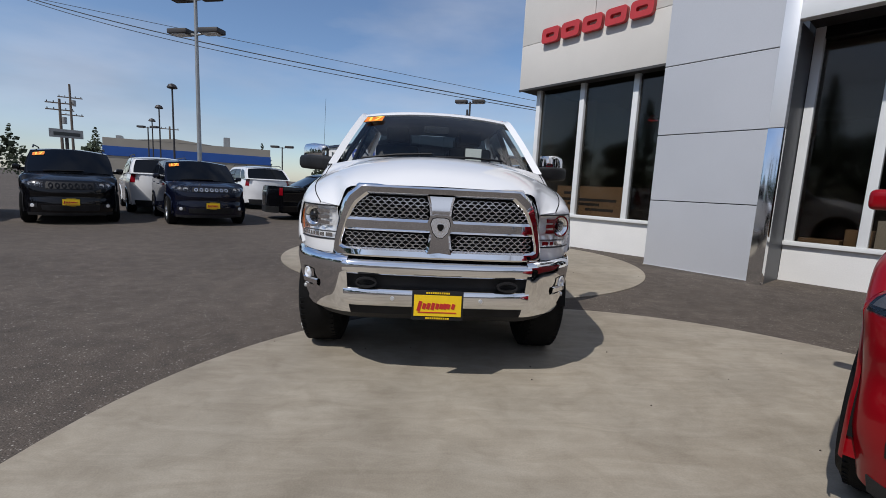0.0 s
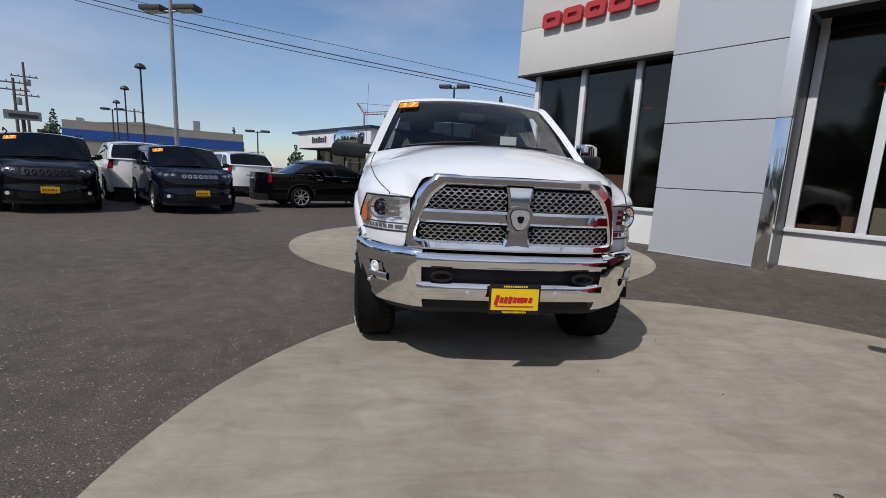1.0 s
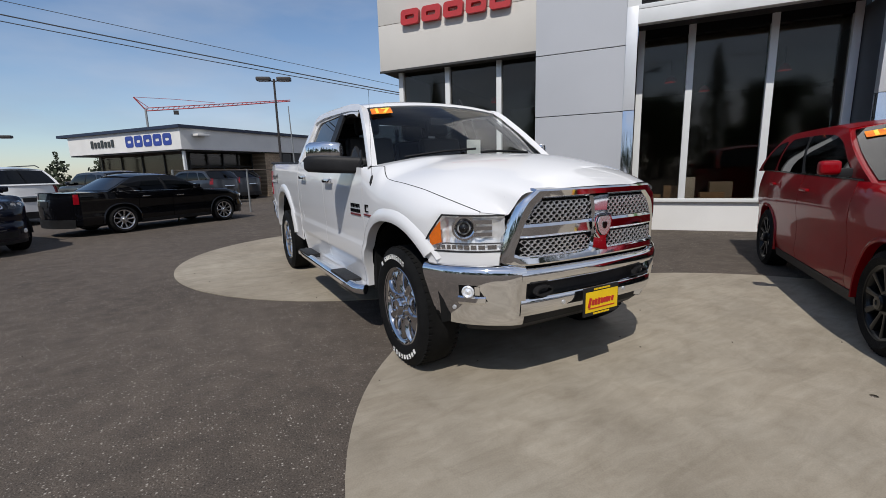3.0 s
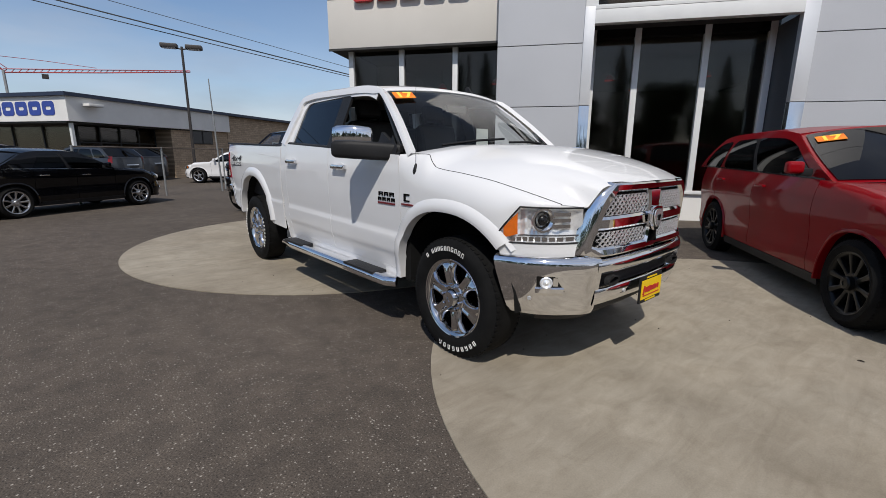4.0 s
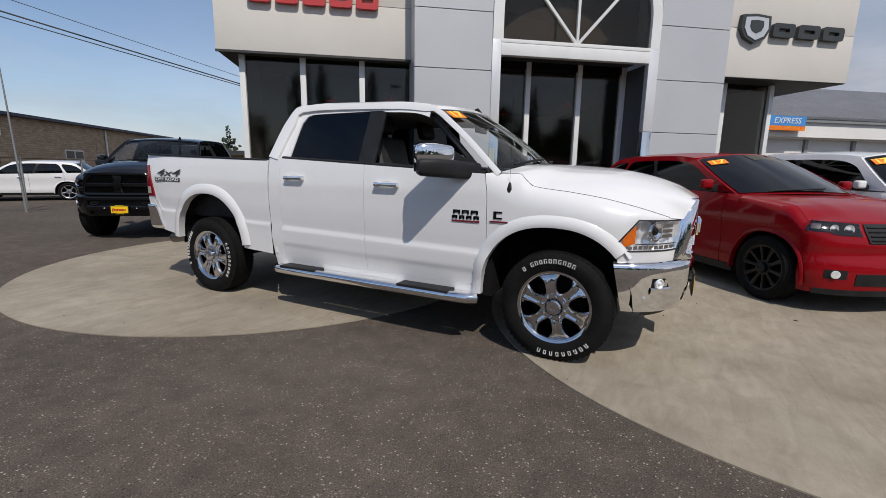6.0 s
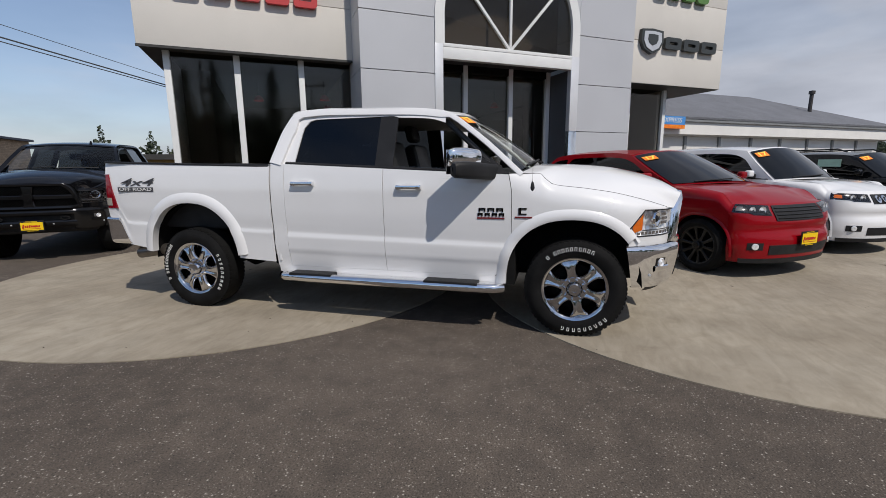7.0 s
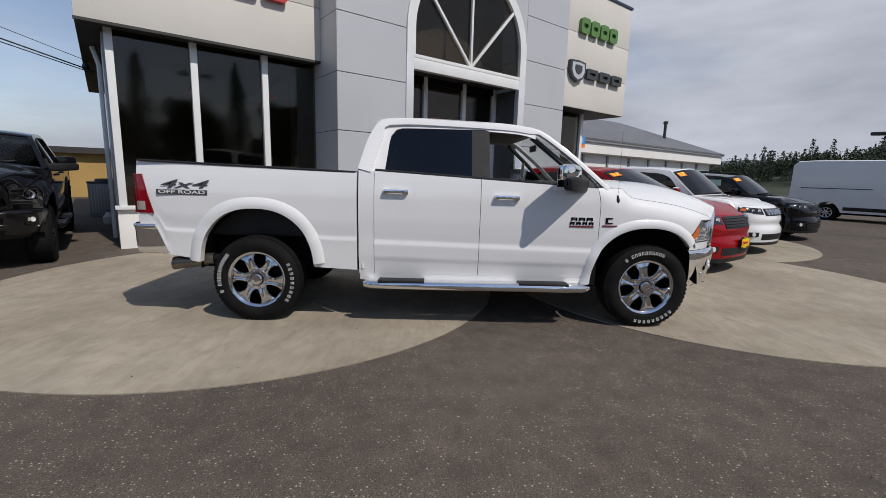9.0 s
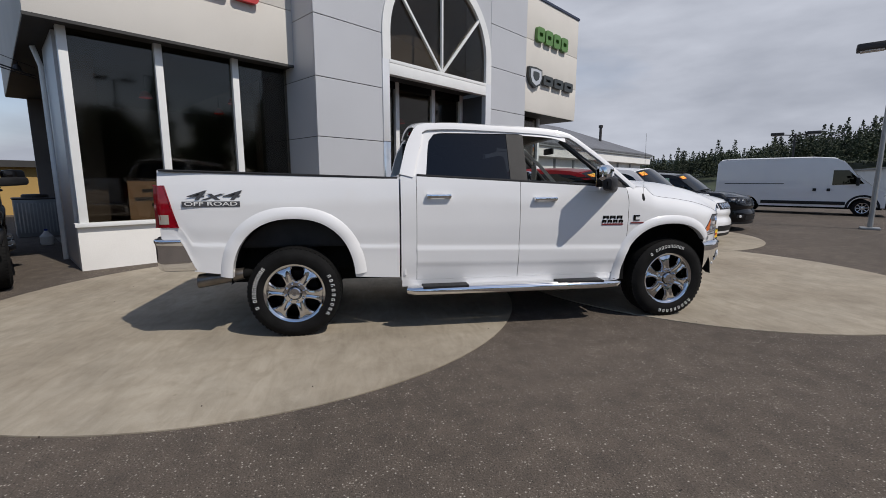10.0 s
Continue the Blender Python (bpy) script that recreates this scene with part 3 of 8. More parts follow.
bm = bmesh.new()
bm.faces.new([bm.verts.new((u, 5.57, z)) for u, z in inner])
bmesh.ops.solidify(bm, geom=bm.faces, thickness=0.02)
part("arch_pane", bm, SHOP_GLASS, shop)
part("sill_bar", box(0.83, 4.125, 5.485, 5.63, 3.905, 3.975, 0.004), WHITE_FRAME, shop)
for t in (48, 90, 132):
    e = 2.14 if t != 90 else 2.16
    m = pose(AC - 0.03, 5.53, 3.95) @ pose(0, 0, 0, 0, 90 - t, 0)
    part("muntin", box(-0.028, 0.028, -0.03, 0.03, 0.02, e, 0.004, m=m), WHITE_FRAME, shop)
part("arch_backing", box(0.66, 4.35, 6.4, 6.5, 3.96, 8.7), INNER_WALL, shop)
# glazing set back under the header
part("wall", box(0.83, 4.125, 6.35, 6.55, -0.1, 0.60), WHITE_WALL, shop, "white painted wall under the windows")
part("window_sill", box(0.83, 4.125, 6.29, 6.45, 0.60, 0.665, 0.006), WHITE_FRAME, shop)
for u in (0.895, 1.73, 2.965, 4.06):
    post = part("window_post", box(-0.058, 0.058, -0.06, 0.08, 0.665, 3.76, 0.008), WHITE_FRAME, shop)
    post.matrix_basis = pose(u, 6.37, 0)
for a, b in ((0.955, 1.67), (1.79, 2.905), (3.025, 4.0)):
    part("window_pane", box(a, b, 6.39, 6.41, 0.665, 3.76), SHOP_GLASS, shop)
part("window_head", box(0.83, 4.125, 6.33, 6.57, 3.60, 3.76), BLACK_CHROME, shop)

# right wing
for z0, z1 in ((3.56, 4.60), (4.61, 5.66), (5.67, 6.90)):
    part("fascia", box(6.03, 9.55, 5.75, 6.0, z0, z1, 0.006), STUCCO, shop)
part("fascia_side", box(9.35, 9.55, 6.0, 15.0, 3.56, 6.90, 0.006), STUCCO, shop)
part("coping", box(6.03, 9.58, 5.72, 6.05, 6.90, 6.97), NAVY_TRIM, shop)
part("soffit", box(6.03, 9.53, 5.78, 15.0, 3.545, 3.62), DARK_SOFFIT, shop)
part("wall", box(6.03, 8.16, 6.35, 6.55, -0.1, 0.60), WHITE_WALL, shop, "white painted wall under the windows")
part("wall", box(6.03, 6.70, 6.35, 6.55, 0.60, 3.56), SHADED_GREY, shop)
for u in (6.76, 8.10):
    share("window_post", post, shop, pose(u, 6.37, -0.1))
part("window_pane", box(6.82, 8.04, 6.39, 6.41, 0.60, 3.56), SHOP_GLASS, shop)
part("wall", box(8.06, 8.16, 6.55, 15.0, -0.1, 3.56), WHITE_WALL, shop, "white painted side wall")
part("roof", box(-4.7, 9.4, 6.6, 15.0, 6.7, 6.85), DARK_SOFFIT, shop)
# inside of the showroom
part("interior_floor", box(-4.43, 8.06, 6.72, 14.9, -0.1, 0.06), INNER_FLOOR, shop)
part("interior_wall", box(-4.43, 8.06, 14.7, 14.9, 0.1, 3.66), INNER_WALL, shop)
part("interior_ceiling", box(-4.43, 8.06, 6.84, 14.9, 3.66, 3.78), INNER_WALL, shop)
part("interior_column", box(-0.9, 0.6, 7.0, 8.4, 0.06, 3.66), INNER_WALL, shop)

for u, n in ((-2.9, 9.2), (-1.3, 8.6), (-1.0, 10.4), (1.5, 8.6), (3.6, 8.4), (2.4, 10.5), (7.3, 8.8)):
    p = thing("pendant_lamp", pose(*un(u, n, 3.66), 0, 0, 0), "small warm glowing pendant lamp inside the showroom", "lamp", "showroom pendants")
    part("cord", tube([(0, 0, 0), (0, 0, -0.34)], 0.008, 6), CABLE, p)
    part("shade", lathe([(0.02, 0), (0.09, -0.05), (0.13, -0.15)], 20, m=pose(0, 0, -0.32, 0, -90, 0)), SIGN_RED, p)
    part("bulb", lathe([(0.004, 0.0), (0.04, -0.02), (0.05, -0.05), (0.03, -0.085), (0.004, -0.09)], 14, m=pose(0, 0, -0.36, 0, -90, 0)), WARM_LAMP, p)

# ---- signs on the fascias: plain shapes in their colours ----
def ring_block(w, h, d, hole, lean=0.0):
    """A rounded block with a slot through it."""
    def loop(a, b, r):
        pts = []
        for cx, cz, s in ((a - r, b - r, 0), (-a + r, b - r, 90), (-a + r, -b + r, 180), (a - r, -b + r, 270)):
            for t in (0, 30, 60, 90):
                pts.append((cx + r * math.cos(radians(s + t)), cz + r * math.sin(radians(s + t))))
        return pts
    o, i = loop(w / 2, h / 2, h * 0.22), loop(w / 2 * hole, h / 2 * hole * 0.55, h * 0.1)
    pt = lambda L, y: [(x + z * lean, y, z) for x, z in L]
    return sheet([pt(i, 0), pt(o, 0), pt(o, d), pt(i, d), pt(i, 0)], close=True)


def sign_blocks(name, label, u0, u1, n, z0, h, count, material, tilt=0.0, depth=0.10, hole=0.5):
    s = thing(name, BUILD @ pose((u0 + u1) / 2, n, z0 + h / 2), label, "sign")
    w = (u1 - u0) / count
    for k in range(count):
        b = part("sign_block", ring_block(w * 0.86, h, depth, hole, 0.06), material, s)
        b.matrix_basis = pose(u0 - (u0 + u1) / 2 + w * (k + 0.5), -depth, 0)
    return s


sign_blocks("fascia_sign", "row of five raised red blocks on the off-white fascia", -4.22, -1.57, 6.32, 4.565, 0.315, 5, SIGN_RED)
sign_blocks("fascia_sign", "row of four raised green blocks on the off-white fascia", 6.76, 8.72, 5.74, 5.66, 0.42, 4, SIGN_GREEN)
sign_blocks("fascia_sign", "row of three raised black blocks on the off-white fascia", 7.18, 9.18, 5.74, 4.44, 0.29, 3, SIGN_BLACK)
sh = thing("shield_sign", BUILD @ pose(6.77, 5.74, 4.58), "black and silver shield emblem on the off-white fascia", "sign")
shape = [(-0.36, 0.27), (0.0, 0.30), (0.36, 0.27), (0.38, 0.0), (0.26, -0.20), (0.0, -0.31), (-0.26, -0.20), (-0.38, 0.0)]
part("shield_back", prism([(x, 0, z) for x, z in shape], (0, -0.10, 0)), SIGN_BLACK, sh)
part("shield_face", prism([(x * 0.8, -0.10, z * 0.8) for x, z in shape], (0, -0.015, 0)), SIGN_SILVER, sh)
part("shield_mark", prism([(x * 0.45, -0.115, z * 0.45 + 0.03) for x, z in shape], (0, -0.01, 0)), SIGN_BLACK, sh)

# ---- wheels shared by the vehicles ----
def make_wheel(parent, x, y, r, rim_r, width, side, tyre_m, rim_m, spokes=6, style="truck", letters=False, spin=0.0):
    """A wheel whose outer face looks along side*x. Returns the wheel."""
    hub = new("wheel")
    hub.parent = parent
    hub.matrix_basis = pose(x, y, r, 0, 0, 0 if side > 0 else 180) @ pose(0, 0, 0, spin, 0, 0)
    w = width
    tp = [(rim_r - 0.01, -w * 0.42), (rim_r + 0.015, -w * 0.48), ((r + rim_r) / 2, -w * 0.54), (r - 0.045, -w * 0.50), (r - 0.012, -w * 0.42), (r, -w * 0.25), (r, w * 0.25),
          (r - 0.012, w * 0.42), (r - 0.045, w * 0.50), ((r + rim_r) / 2, w * 0.54), (rim_r + 0.015, w * 0.48), (rim_r - 0.01, w * 0.42)]
    tyre = part("tyre", lathe(tp, 56), tyre_m, hub, angle=40)
    # tread blocks round the shoulder
    bm = bmesh.new()
    k = 60
    for i in range(k):
        a = 2 * math.pi * i / k
        for s in (-1, 1):
            hw_ = 0.013 if style == "truck" else 0.009
            box(s * w * (0.28 if style == "truck" else 0.33), s * w * (0.425 if style == "truck" else 0.41), -hw_, hw_, r - 0.022, r + (-0.004 if style == "truck" else -0.004), bm=bm, m=Matrix.Rotation(a + (0.07 if s > 0 else 0), 4, "X"))
    part("tread", bm, tyre_m, tyre, kind="stuff")
    if letters:
        bm = bmesh.new()
        rm = (r + rim_r) / 2 + 0.004
        for start, count in ((-34, 12), (154, 9)):
            for i in range(count):
                if count == 12 and i == 10:
                    continue
                a = radians(start + i * (68 / count))
                m = Matrix.Rotation(a, 4, "X")
                h, t = 0.0155, 0.0105
                box(w * 0.535, w * 0.552, -t, -t + 0.005, rm - h, rm + h, bm=bm, m=m)
                box(w * 0.535, w * 0.552, t - 0.005, t, rm - h, rm + h * (1 if i % 3 else 0.1), bm=bm, m=m)
                box(w * 0.535, w * 0.552, -t, t, rm + h - 0.005, rm + h, bm=bm, m=m)
                if i % 2:
                    box(w * 0.535, w * 0.552, -t, t, rm - h, rm - h + 0.005, bm=bm, m=m)
        part("lettering", bm, WHITE_LETTER, tyre, "worn white raised bars on the sidewall", kind="stuff")
    # rim barrel, lip
    rp = [(rim_r - 0.004, w * 0.462), (rim_r + 0.004, w * 0.474), (rim_r + 0.007, w * 0.462), (rim_r - 0.014, w * 0.43), (rim_r - 0.02, w * 0.40), (rim_r - 0.03, w * 0.20), (rim_r - 0.035, -w * 0.42)]
    rim = part("rim", lathe(rp, 48), rim_m, hub)
    part("brake_disc", lathe([(0.03, -0.02), (rim_r * 0.72, -0.02), (rim_r * 0.72, -0.045), (0.03, -0.045)], 28), DARK, hub)
    # near-black disc added behind the spokes as the wheel well's shade
    part("wheel_well_shade_disc", lathe([(0.02, -w * 0.40), (rim_r - 0.01, -w * 0.40), (rim_r - 0.01, -w * 0.42), (0.02, -w * 0.42)], 24), DARK, hub)
    # spokes
    face = w * 0.36
    if style == "truck":
        bm = bmesh.new()
        rr = [0.055, 0.100, 0.130, 0.170, 0.205, 0.232, rim_r - 0.010]
        ww = [0.060, 0.054, 0.046, 0.048, 0.060, 0.082, 0.128]
        xx = [0.004, 0.016, 0.022, 0.024, 0.022, 0.014, 0.000]
        rows = []
        for q, hw, dx in zip(rr, ww, xx):
            x0 = face + dx
            rows.append([(x0 - 0.11, -hw, q), (x0 - 0.030, -hw, q), (x0 - 0.014, -hw + 0.006, q), (x0 - 0.002, -hw * 0.72, q), (x0, -hw * 0.5, q), (x0 - 0.006, -hw * 0.22, q), (x0 - 0.009, 0, q), (x0 - 0.006, hw * 0.22, q), (x0, hw * 0.5, q), (x0 - 0.002, hw * 0.72, q), (x0 - 0.014, hw - 0.006, q), (x0 - 0.030, hw, q), (x0 - 0.11, hw, q)])
        sheet(rows, bm)
        first = part("spoke", bm, rim_m, hub, angle=30)
        nuts = 8
    else:
        bm = bmesh.new()
        rows = []
        for q, hw, dx in zip([0.04, 0.09, 0.14, rim_r - 0.012], [0.030, 0.017, 0.016, 0.024], [0.0, 0.004, 0.008, 0.018]):
            x0 = face + dx
            for_row = [(x0 - 0.03, -hw, q), (x0 - 0.004, -hw, q), (x0, -hw * 0.5, q), (x0, hw * 0.5, q), (x0 - 0.004, hw, q), (x0 - 0.03, hw, q)]
            rows.append(for_row)
        sheet(rows, bm)
        first = part("spoke", bm, rim_m, hub, angle=30)
        nuts = 5
    for i in range(1, spokes):
        share("spoke", first, hub, Matrix.Rotation(2 * math.pi * i / spokes, 4, "X"))
    part("hub_ring", lathe([(0.108, face - 0.04), (0.108, face + 0.004), (0.098, face + 0.014), (0.066, face + 0.016), (0.060, face + 0.004)], 28) if style == "truck" else lathe([(0.088, face - 0.04), (0.088, face - 0.004), (0.078, face + 0.004), (0.062, face + 0.004), (0.058, face - 0.004)], 28), rim_m, hub)
    part("centre_cap", lathe([(0.058, face - 0.006), (0.056, face + 0.034), (0.046, face + 0.046), (0.020, face + 0.048), (0.018, face + 0.042), (0.002, face + 0.042)], 24), rim_m, hub)
    if style == "truck":
        nut = None
        for i in range(nuts):
            a = 2 * math.pi * (i + 0.5) / nuts
            if nut is None:
                nut = part("lug_nut", lathe([(0.012, face - 0.01), (0.011, face + 0.034), (0.004, face + 0.040), (0.001, face + 0.040)], 6, m=Matrix.Translation((0, 0, 0.083))), rim_m, hub)
                nut.matrix_basis = Matrix.Rotation(a, 4, "X")
            else:
                share("lug_nut", nut, hub, Matrix.Rotation(a, 4, "X"))
    return hub


def arch_fn(c, a, top, z0, p=2.3):
    """Height of a wheel opening's edge over y; None outside it."""
    def f(y):
        t = abs(y - c) / a
        return z0 + (top - z0) * (1 - t ** p) ** (1 / p) if t < 1 else None
    return f


def arch_ys(c, a):
    return [c - a * math.cos(t) for t in np.linspace(0.02, math.pi - 0.02, 25)]


def side_panel(y0, y1, zb, zt, xf, sx, rows=9, arches=(), step=0.07, thick=0.012):
    """A body panel from y0 to y1 between the heights zb(y) and zt(y), its width from xf(y, z)."""
    ys = set(np.linspace(y0, y1, max(2, int((y1 - y0) / step) + 1)).tolist())
    for c, a, *_ in arches:
        ys |= {v for v in arch_ys(c, a) if y0 < v < y1}
    ys = sorted(ys)
    keep = [ys[0]]
    for v in ys[1:]:
        if v - keep[-1] > 0.004:
            keep.append(v)
    grid = []
    for v in keep:
        lo, hi = zb(v), zt(v)
        for c, a, top, z0 in arches:
            q = arch_fn(c, a, top, z0)(v)
            if q is not None:
                lo = max(lo, q)
        lo = min(lo, hi - 0.01)
        grid.append([(sx * xf(v, lo + (hi - lo) * k / (rows - 1)), v, lo + (hi - lo) * k / (rows - 1)) for k in range(rows)])
    return sheet(grid, thick=thick)


def flare(c, a, top, z0, xf, sx, grow=0.10, proud=0.022, lo=0.50):
    """A raised lip round a wheel opening."""
    rows = []
    for t in np.linspace(0.0, math.pi, 33):
        ct, st = math.cos(t), math.sin(t)
        p = 2 / 2.3
        ey, ez = math.copysign(abs(ct) ** p, ct), st ** p
        row = []
        for k, (g, pr) in enumerate(((0.0, -0.05), (0.0, proud), (0.25, proud + 0.006), (0.75, proud * 0.8), (1.0, 0.0))):
            y, z = c - (a + grow * g) * ey, z0 + (top - z0 + grow * g) * ez
            row.append((sx * (xf(y, max(z, 0.5)) + pr), y, z))
        rows.append(row)
    return sheet(rows)


def plate_block(parent, m, w=0.30, h=0.145):
    """Yellow dealer plate with a black frame; its lettering as plain bars."""
    holder = new("dealer_plate")
    holder.parent = parent
    holder.matrix_basis = m
    tagged(holder, label="yellow dealer plate with red script bars in a black frame")
    part("plate_frame", box(-w / 2 - 0.012, w / 2 + 0.012, -0.008, 0.004, -h / 2 - 0.020, h / 2 + 0.020, 0.004), BLACK_PLASTIC, holder)
    part("plate_face", box(-w / 2, w / 2, -0.012, -0.009, -h / 2 + 0.006, h / 2 - 0.006), YELLOW, holder)
    bm = bmesh.new()
    q = w / 0.30
    for i, (a, hh) in enumerate(((-0.115, 0.060), (-0.085, 0.034), (-0.058, 0.038), (-0.030, 0.042), (-0.002, 0.034), (0.024, 0.032), (0.046, 0.034), (0.068, 0.030), (0.098, 0.032))):
        box(-0.010, 0.010, -0.0145, -0.012, -hh / 2, hh / 2, bm=bm, m=pose(a * q, 0, -0.002 + 0.008 * a, 0, 14, 0))
    box(-0.125 * q, 0.12 * q, -0.0145, -0.012, -0.043, -0.037, bm=bm)
    part("plate_script", bm, PLATE_RED, holder)
    bm = bmesh.new()
    for z in (h / 2 + 0.007, -h / 2 - 0.007):
        for a in np.linspace(-0.07, 0.07, 11):
            box(a * q - 0.0045, a * q + 0.0045, -0.0105, -0.008, z - 0.005, z + 0.005, bm=bm)
    part("frame_mark", bm, YELLOW, holder)
    return holder


def year_sticker(parent, m, w=0.24, h=0.10):
    s = new("year_sticker")
    s.parent = parent
    s.matrix_basis = m
    tagged(s, label="orange windscreen sticker with yellow year digits")
    part("sticker_sheet", box(-w / 2, w / 2, -h / 2, h / 2, 0, 0.002), ORANGE, s)
    text_part("year_mark", "17", h * 1.15, pose(0, 0, 0.003), STICKER_YELLOW, s, 0.001, wide=1.25, bold=0.004)
    return s


# ---- the pickup ----
FA = (0.035, 0.535, 1.005, 0.44)     # front wheel opening: centre, half length, top, base
RA = (3.77, 0.535, 1.098, 0.50)     # rear wheel opening


def pickup(m, label, paint, bright, grille_m, wheel_m, interior=True, decals=True, lettered=True, lift=0.0):
    t = thing("pickup_truck", m, label, "pickup truck")
    wy = smooth_curve([-0.757, -0.735, -0.69, -0.60, -0.511, -0.401, -0.25, -0.05, 0.3, 4.4, 4.86], [0.615, 0.657, 0.735, 0.818, 0.873, 0.925, 0.955, 0.968, 0.975, 0.975, 0.955])
    wz = smooth_curve([0.40, 0.50, 0.58, 0.618, 0.632, 0.66, 0.770, 0.784, 0.90, 1.05, 1.2, 1.36, 1.52], [0.930, 0.950, 0.966, 0.974, 0.983, 0.986, 0.994, 0.983, 0.992, 1.0, 1.0, 0.985, 0.955])
    crease = lerp([0.56, 1.66, 2.79], [-0.008, 0.012, 0.045])
    crease_b = lerp([2.84, 3.18, 4.66], [-0.060, -0.052, -0.004])
    xf = lambda y, z: wy(y) * wz(z - crease(y) * math.exp(-((z - 0.777) / 0.16) ** 2))
    wzb = smooth_curve([0.40, 0.52, 0.66, 0.80, 0.880, 0.897, 1.05, 1.2, 1.36, 1.52], [0.966, 0.977, 0.985, 0.991, 0.9955, 0.987, 1.0, 1.0, 0.985, 0.955])
    xb = lambda y, z: wy(y) * wzb(z - crease_b(y) * math.exp(-((z - 0.888) / 0.16) ** 2))
    belt = lerp([0.5, 0.62, 2.70, 2.80], [1.365, 1.37, 1.475, 1.48])
    bed = lerp([2.8, 4.86], [1.455, 1.515])
    rock = lambda y: 0.495
    eave = smooth_curve([1.04, 1.16, 1.30, 1.73, 2.18, 2.56, 2.64, 2.69], [1.884, 1.908, 1.935, 1.968, 1.982, 1.978, 1.965, 1.935])
    low_r = lerp([2.8, 3.22, 4.30, 4.63, 4.70, 4.86], [0.53, 0.55, 0.60, 0.645, 0.90, 0.93])
    for sx, nm in ((-1, "right"), (1, "left")):
        fr = smooth_curve([0.49, 0.66, 0.80, 1.20, 1.38], [0.668, 0.555, 0.528, 0.53, 0.56])
        # doors follow a curved front edge
        for dn, ya, yb in (("front_door", 0.0, 1.6635), ("rear_door", 1.6685, 2.664)):
            grid = []
            for k in range(43):
                z = 0.497 + 0.873 * k / 42
                row = []
                for i in range(13):
                    a = fr(z) + 0.003 if ya == 0.0 else ya
                    b = yb
                    y = a + (b - a) * i / 12
                    zz = 0.497 + (belt(y) - 0.497) * k / 42
                    row.append((sx * xf(y, zz), y, zz))
                grid.append(row)
            door = part(dn, sheet(grid, thick=0.012), paint, t)
            hy = 1.42 if ya == 0.0 else 2.46
            hz = 1.262 if ya == 0.0 else 1.292
            hx = xf(hy, hz)
            bm = bmesh.new()
            box(sx * (hx + 0.02), sx * (hx + 0.045), hy - 0.115, hy + 0.115, hz - 0.017, hz + 0.017, 0.012, bm=bm)
            for q in (-0.095, 0.095):
                box(sx * (hx - 0.005), sx * (hx + 0.03), hy + q - 0.02, hy + q + 0.02, hz - 0.02, hz + 0.02, 0.006, bm=bm)
            part("handle", bm, bright, door, "chrome door handle")
            part("handle_cup", lathe([(0.001, hx + 0.001), (0.055, hx + 0.001), (0.058, hx - 0.01)], 20, m=Matrix.Diagonal((sx, 1.5, 0.62, 1)) @ Matrix.Translation((0, hy / 1.5, hz / 0.62))), paint, door)
        # strip of body between door and bed, lower rocker
        part("cab_corner", side_panel(2.6685, 2.812, rock, lambda y: belt(y), xf, sx, 10), paint, t)
        part("rocker", side_panel(0.62, 2.805, lambda y: 0.43, lambda y: 0.4955, xf, sx, 3), paint, t)
        part("bed_side", side_panel(2.828, 4.80, low_r, bed, xb, sx, 56, (RA,), 0.06), paint, t)
        part("bed_corner", side_panel(4.80, 4.86, low_r, lambda y: 1.03, xb, sx, 5), paint, t)
        part("bed_corner", side_panel(4.80, 4.86, lambda y: 1.388, bed, xf, sx, 4), paint, t)
        fl = flare(*RA, xb, sx, 0.105, 0.022)
        bmesh.ops.delete(fl, geom=[v for v in fl.verts if v.co.z < 0.56], context="VERTS")
        part("flare", fl, paint, t)
        part("wheel_liner", sheet([[(sx * xx, FA[0] - 0.56 * math.cos(a), 0.45 + 0.55 * math.sin(a)) for xx in (0.90, 0.5)] for a in np.linspace(0, math.pi, 15)]), DARK, t)
        part("wheel_liner", sheet([[(sx * xx, RA[0] - 0.57 * math.cos(a), 0.50 + 0.60 * math.sin(a)) for xx in (0.90, 0.5)] for a in np.linspace(0, math.pi, 15)]), DARK, t)
        # tail lamp
        tx = lambda y, z: xf(y, z) + 0.008 - 0.8 * max(0, y - 4.85)
        rowz = np.linspace(1.033, 1.385, 9)
        lamp = part("tail_lamp", sheet([[(sx * tx(y, z), y, z) for y in np.linspace(4.708 + 0.095 * (z - 1.033) / 0.352, 4.905, 7)] for z in rowz], thick=0.02), RED_LENS, t, "slanted red tail lamp")
        part("reverse_lamp", sheet([[(sx * (tx(y, z) + 0.003), y, z) for y in np.linspace(4.78, 4.86, 4)] for z in (1.06, 1.10, 1.14)], thick=0.004), TAN, lamp)
        part("lamp_edge", tube([(sx * (tx(y, z) + 0.002), y, z) for y, z in ((4.905, 1.385), (4.803, 1.385), (4.756, 1.21), (4.708, 1.033), (4.905, 1.033))], 0.006, 6), RED_LENS, lamp)
        # running board: chrome tube with tread pads
        board = part("running_board", tube([(sx * 0.965, 0.60, 0.405), (sx * 1.018, 0.66, 0.410), (sx * 1.028, 0.9, 0.410), (sx * 1.028, 2.45, 0.410), (sx * 1.018, 2.68, 0.410), (sx * 0.965, 2.74, 0.405)], 0.042, 14), bright, t, "chrome running board")
        part("board_plate", box(sx * 0.92, sx * 1.025, 0.64, 2.70, 0.405, 0.440, 0.008), bright, board)
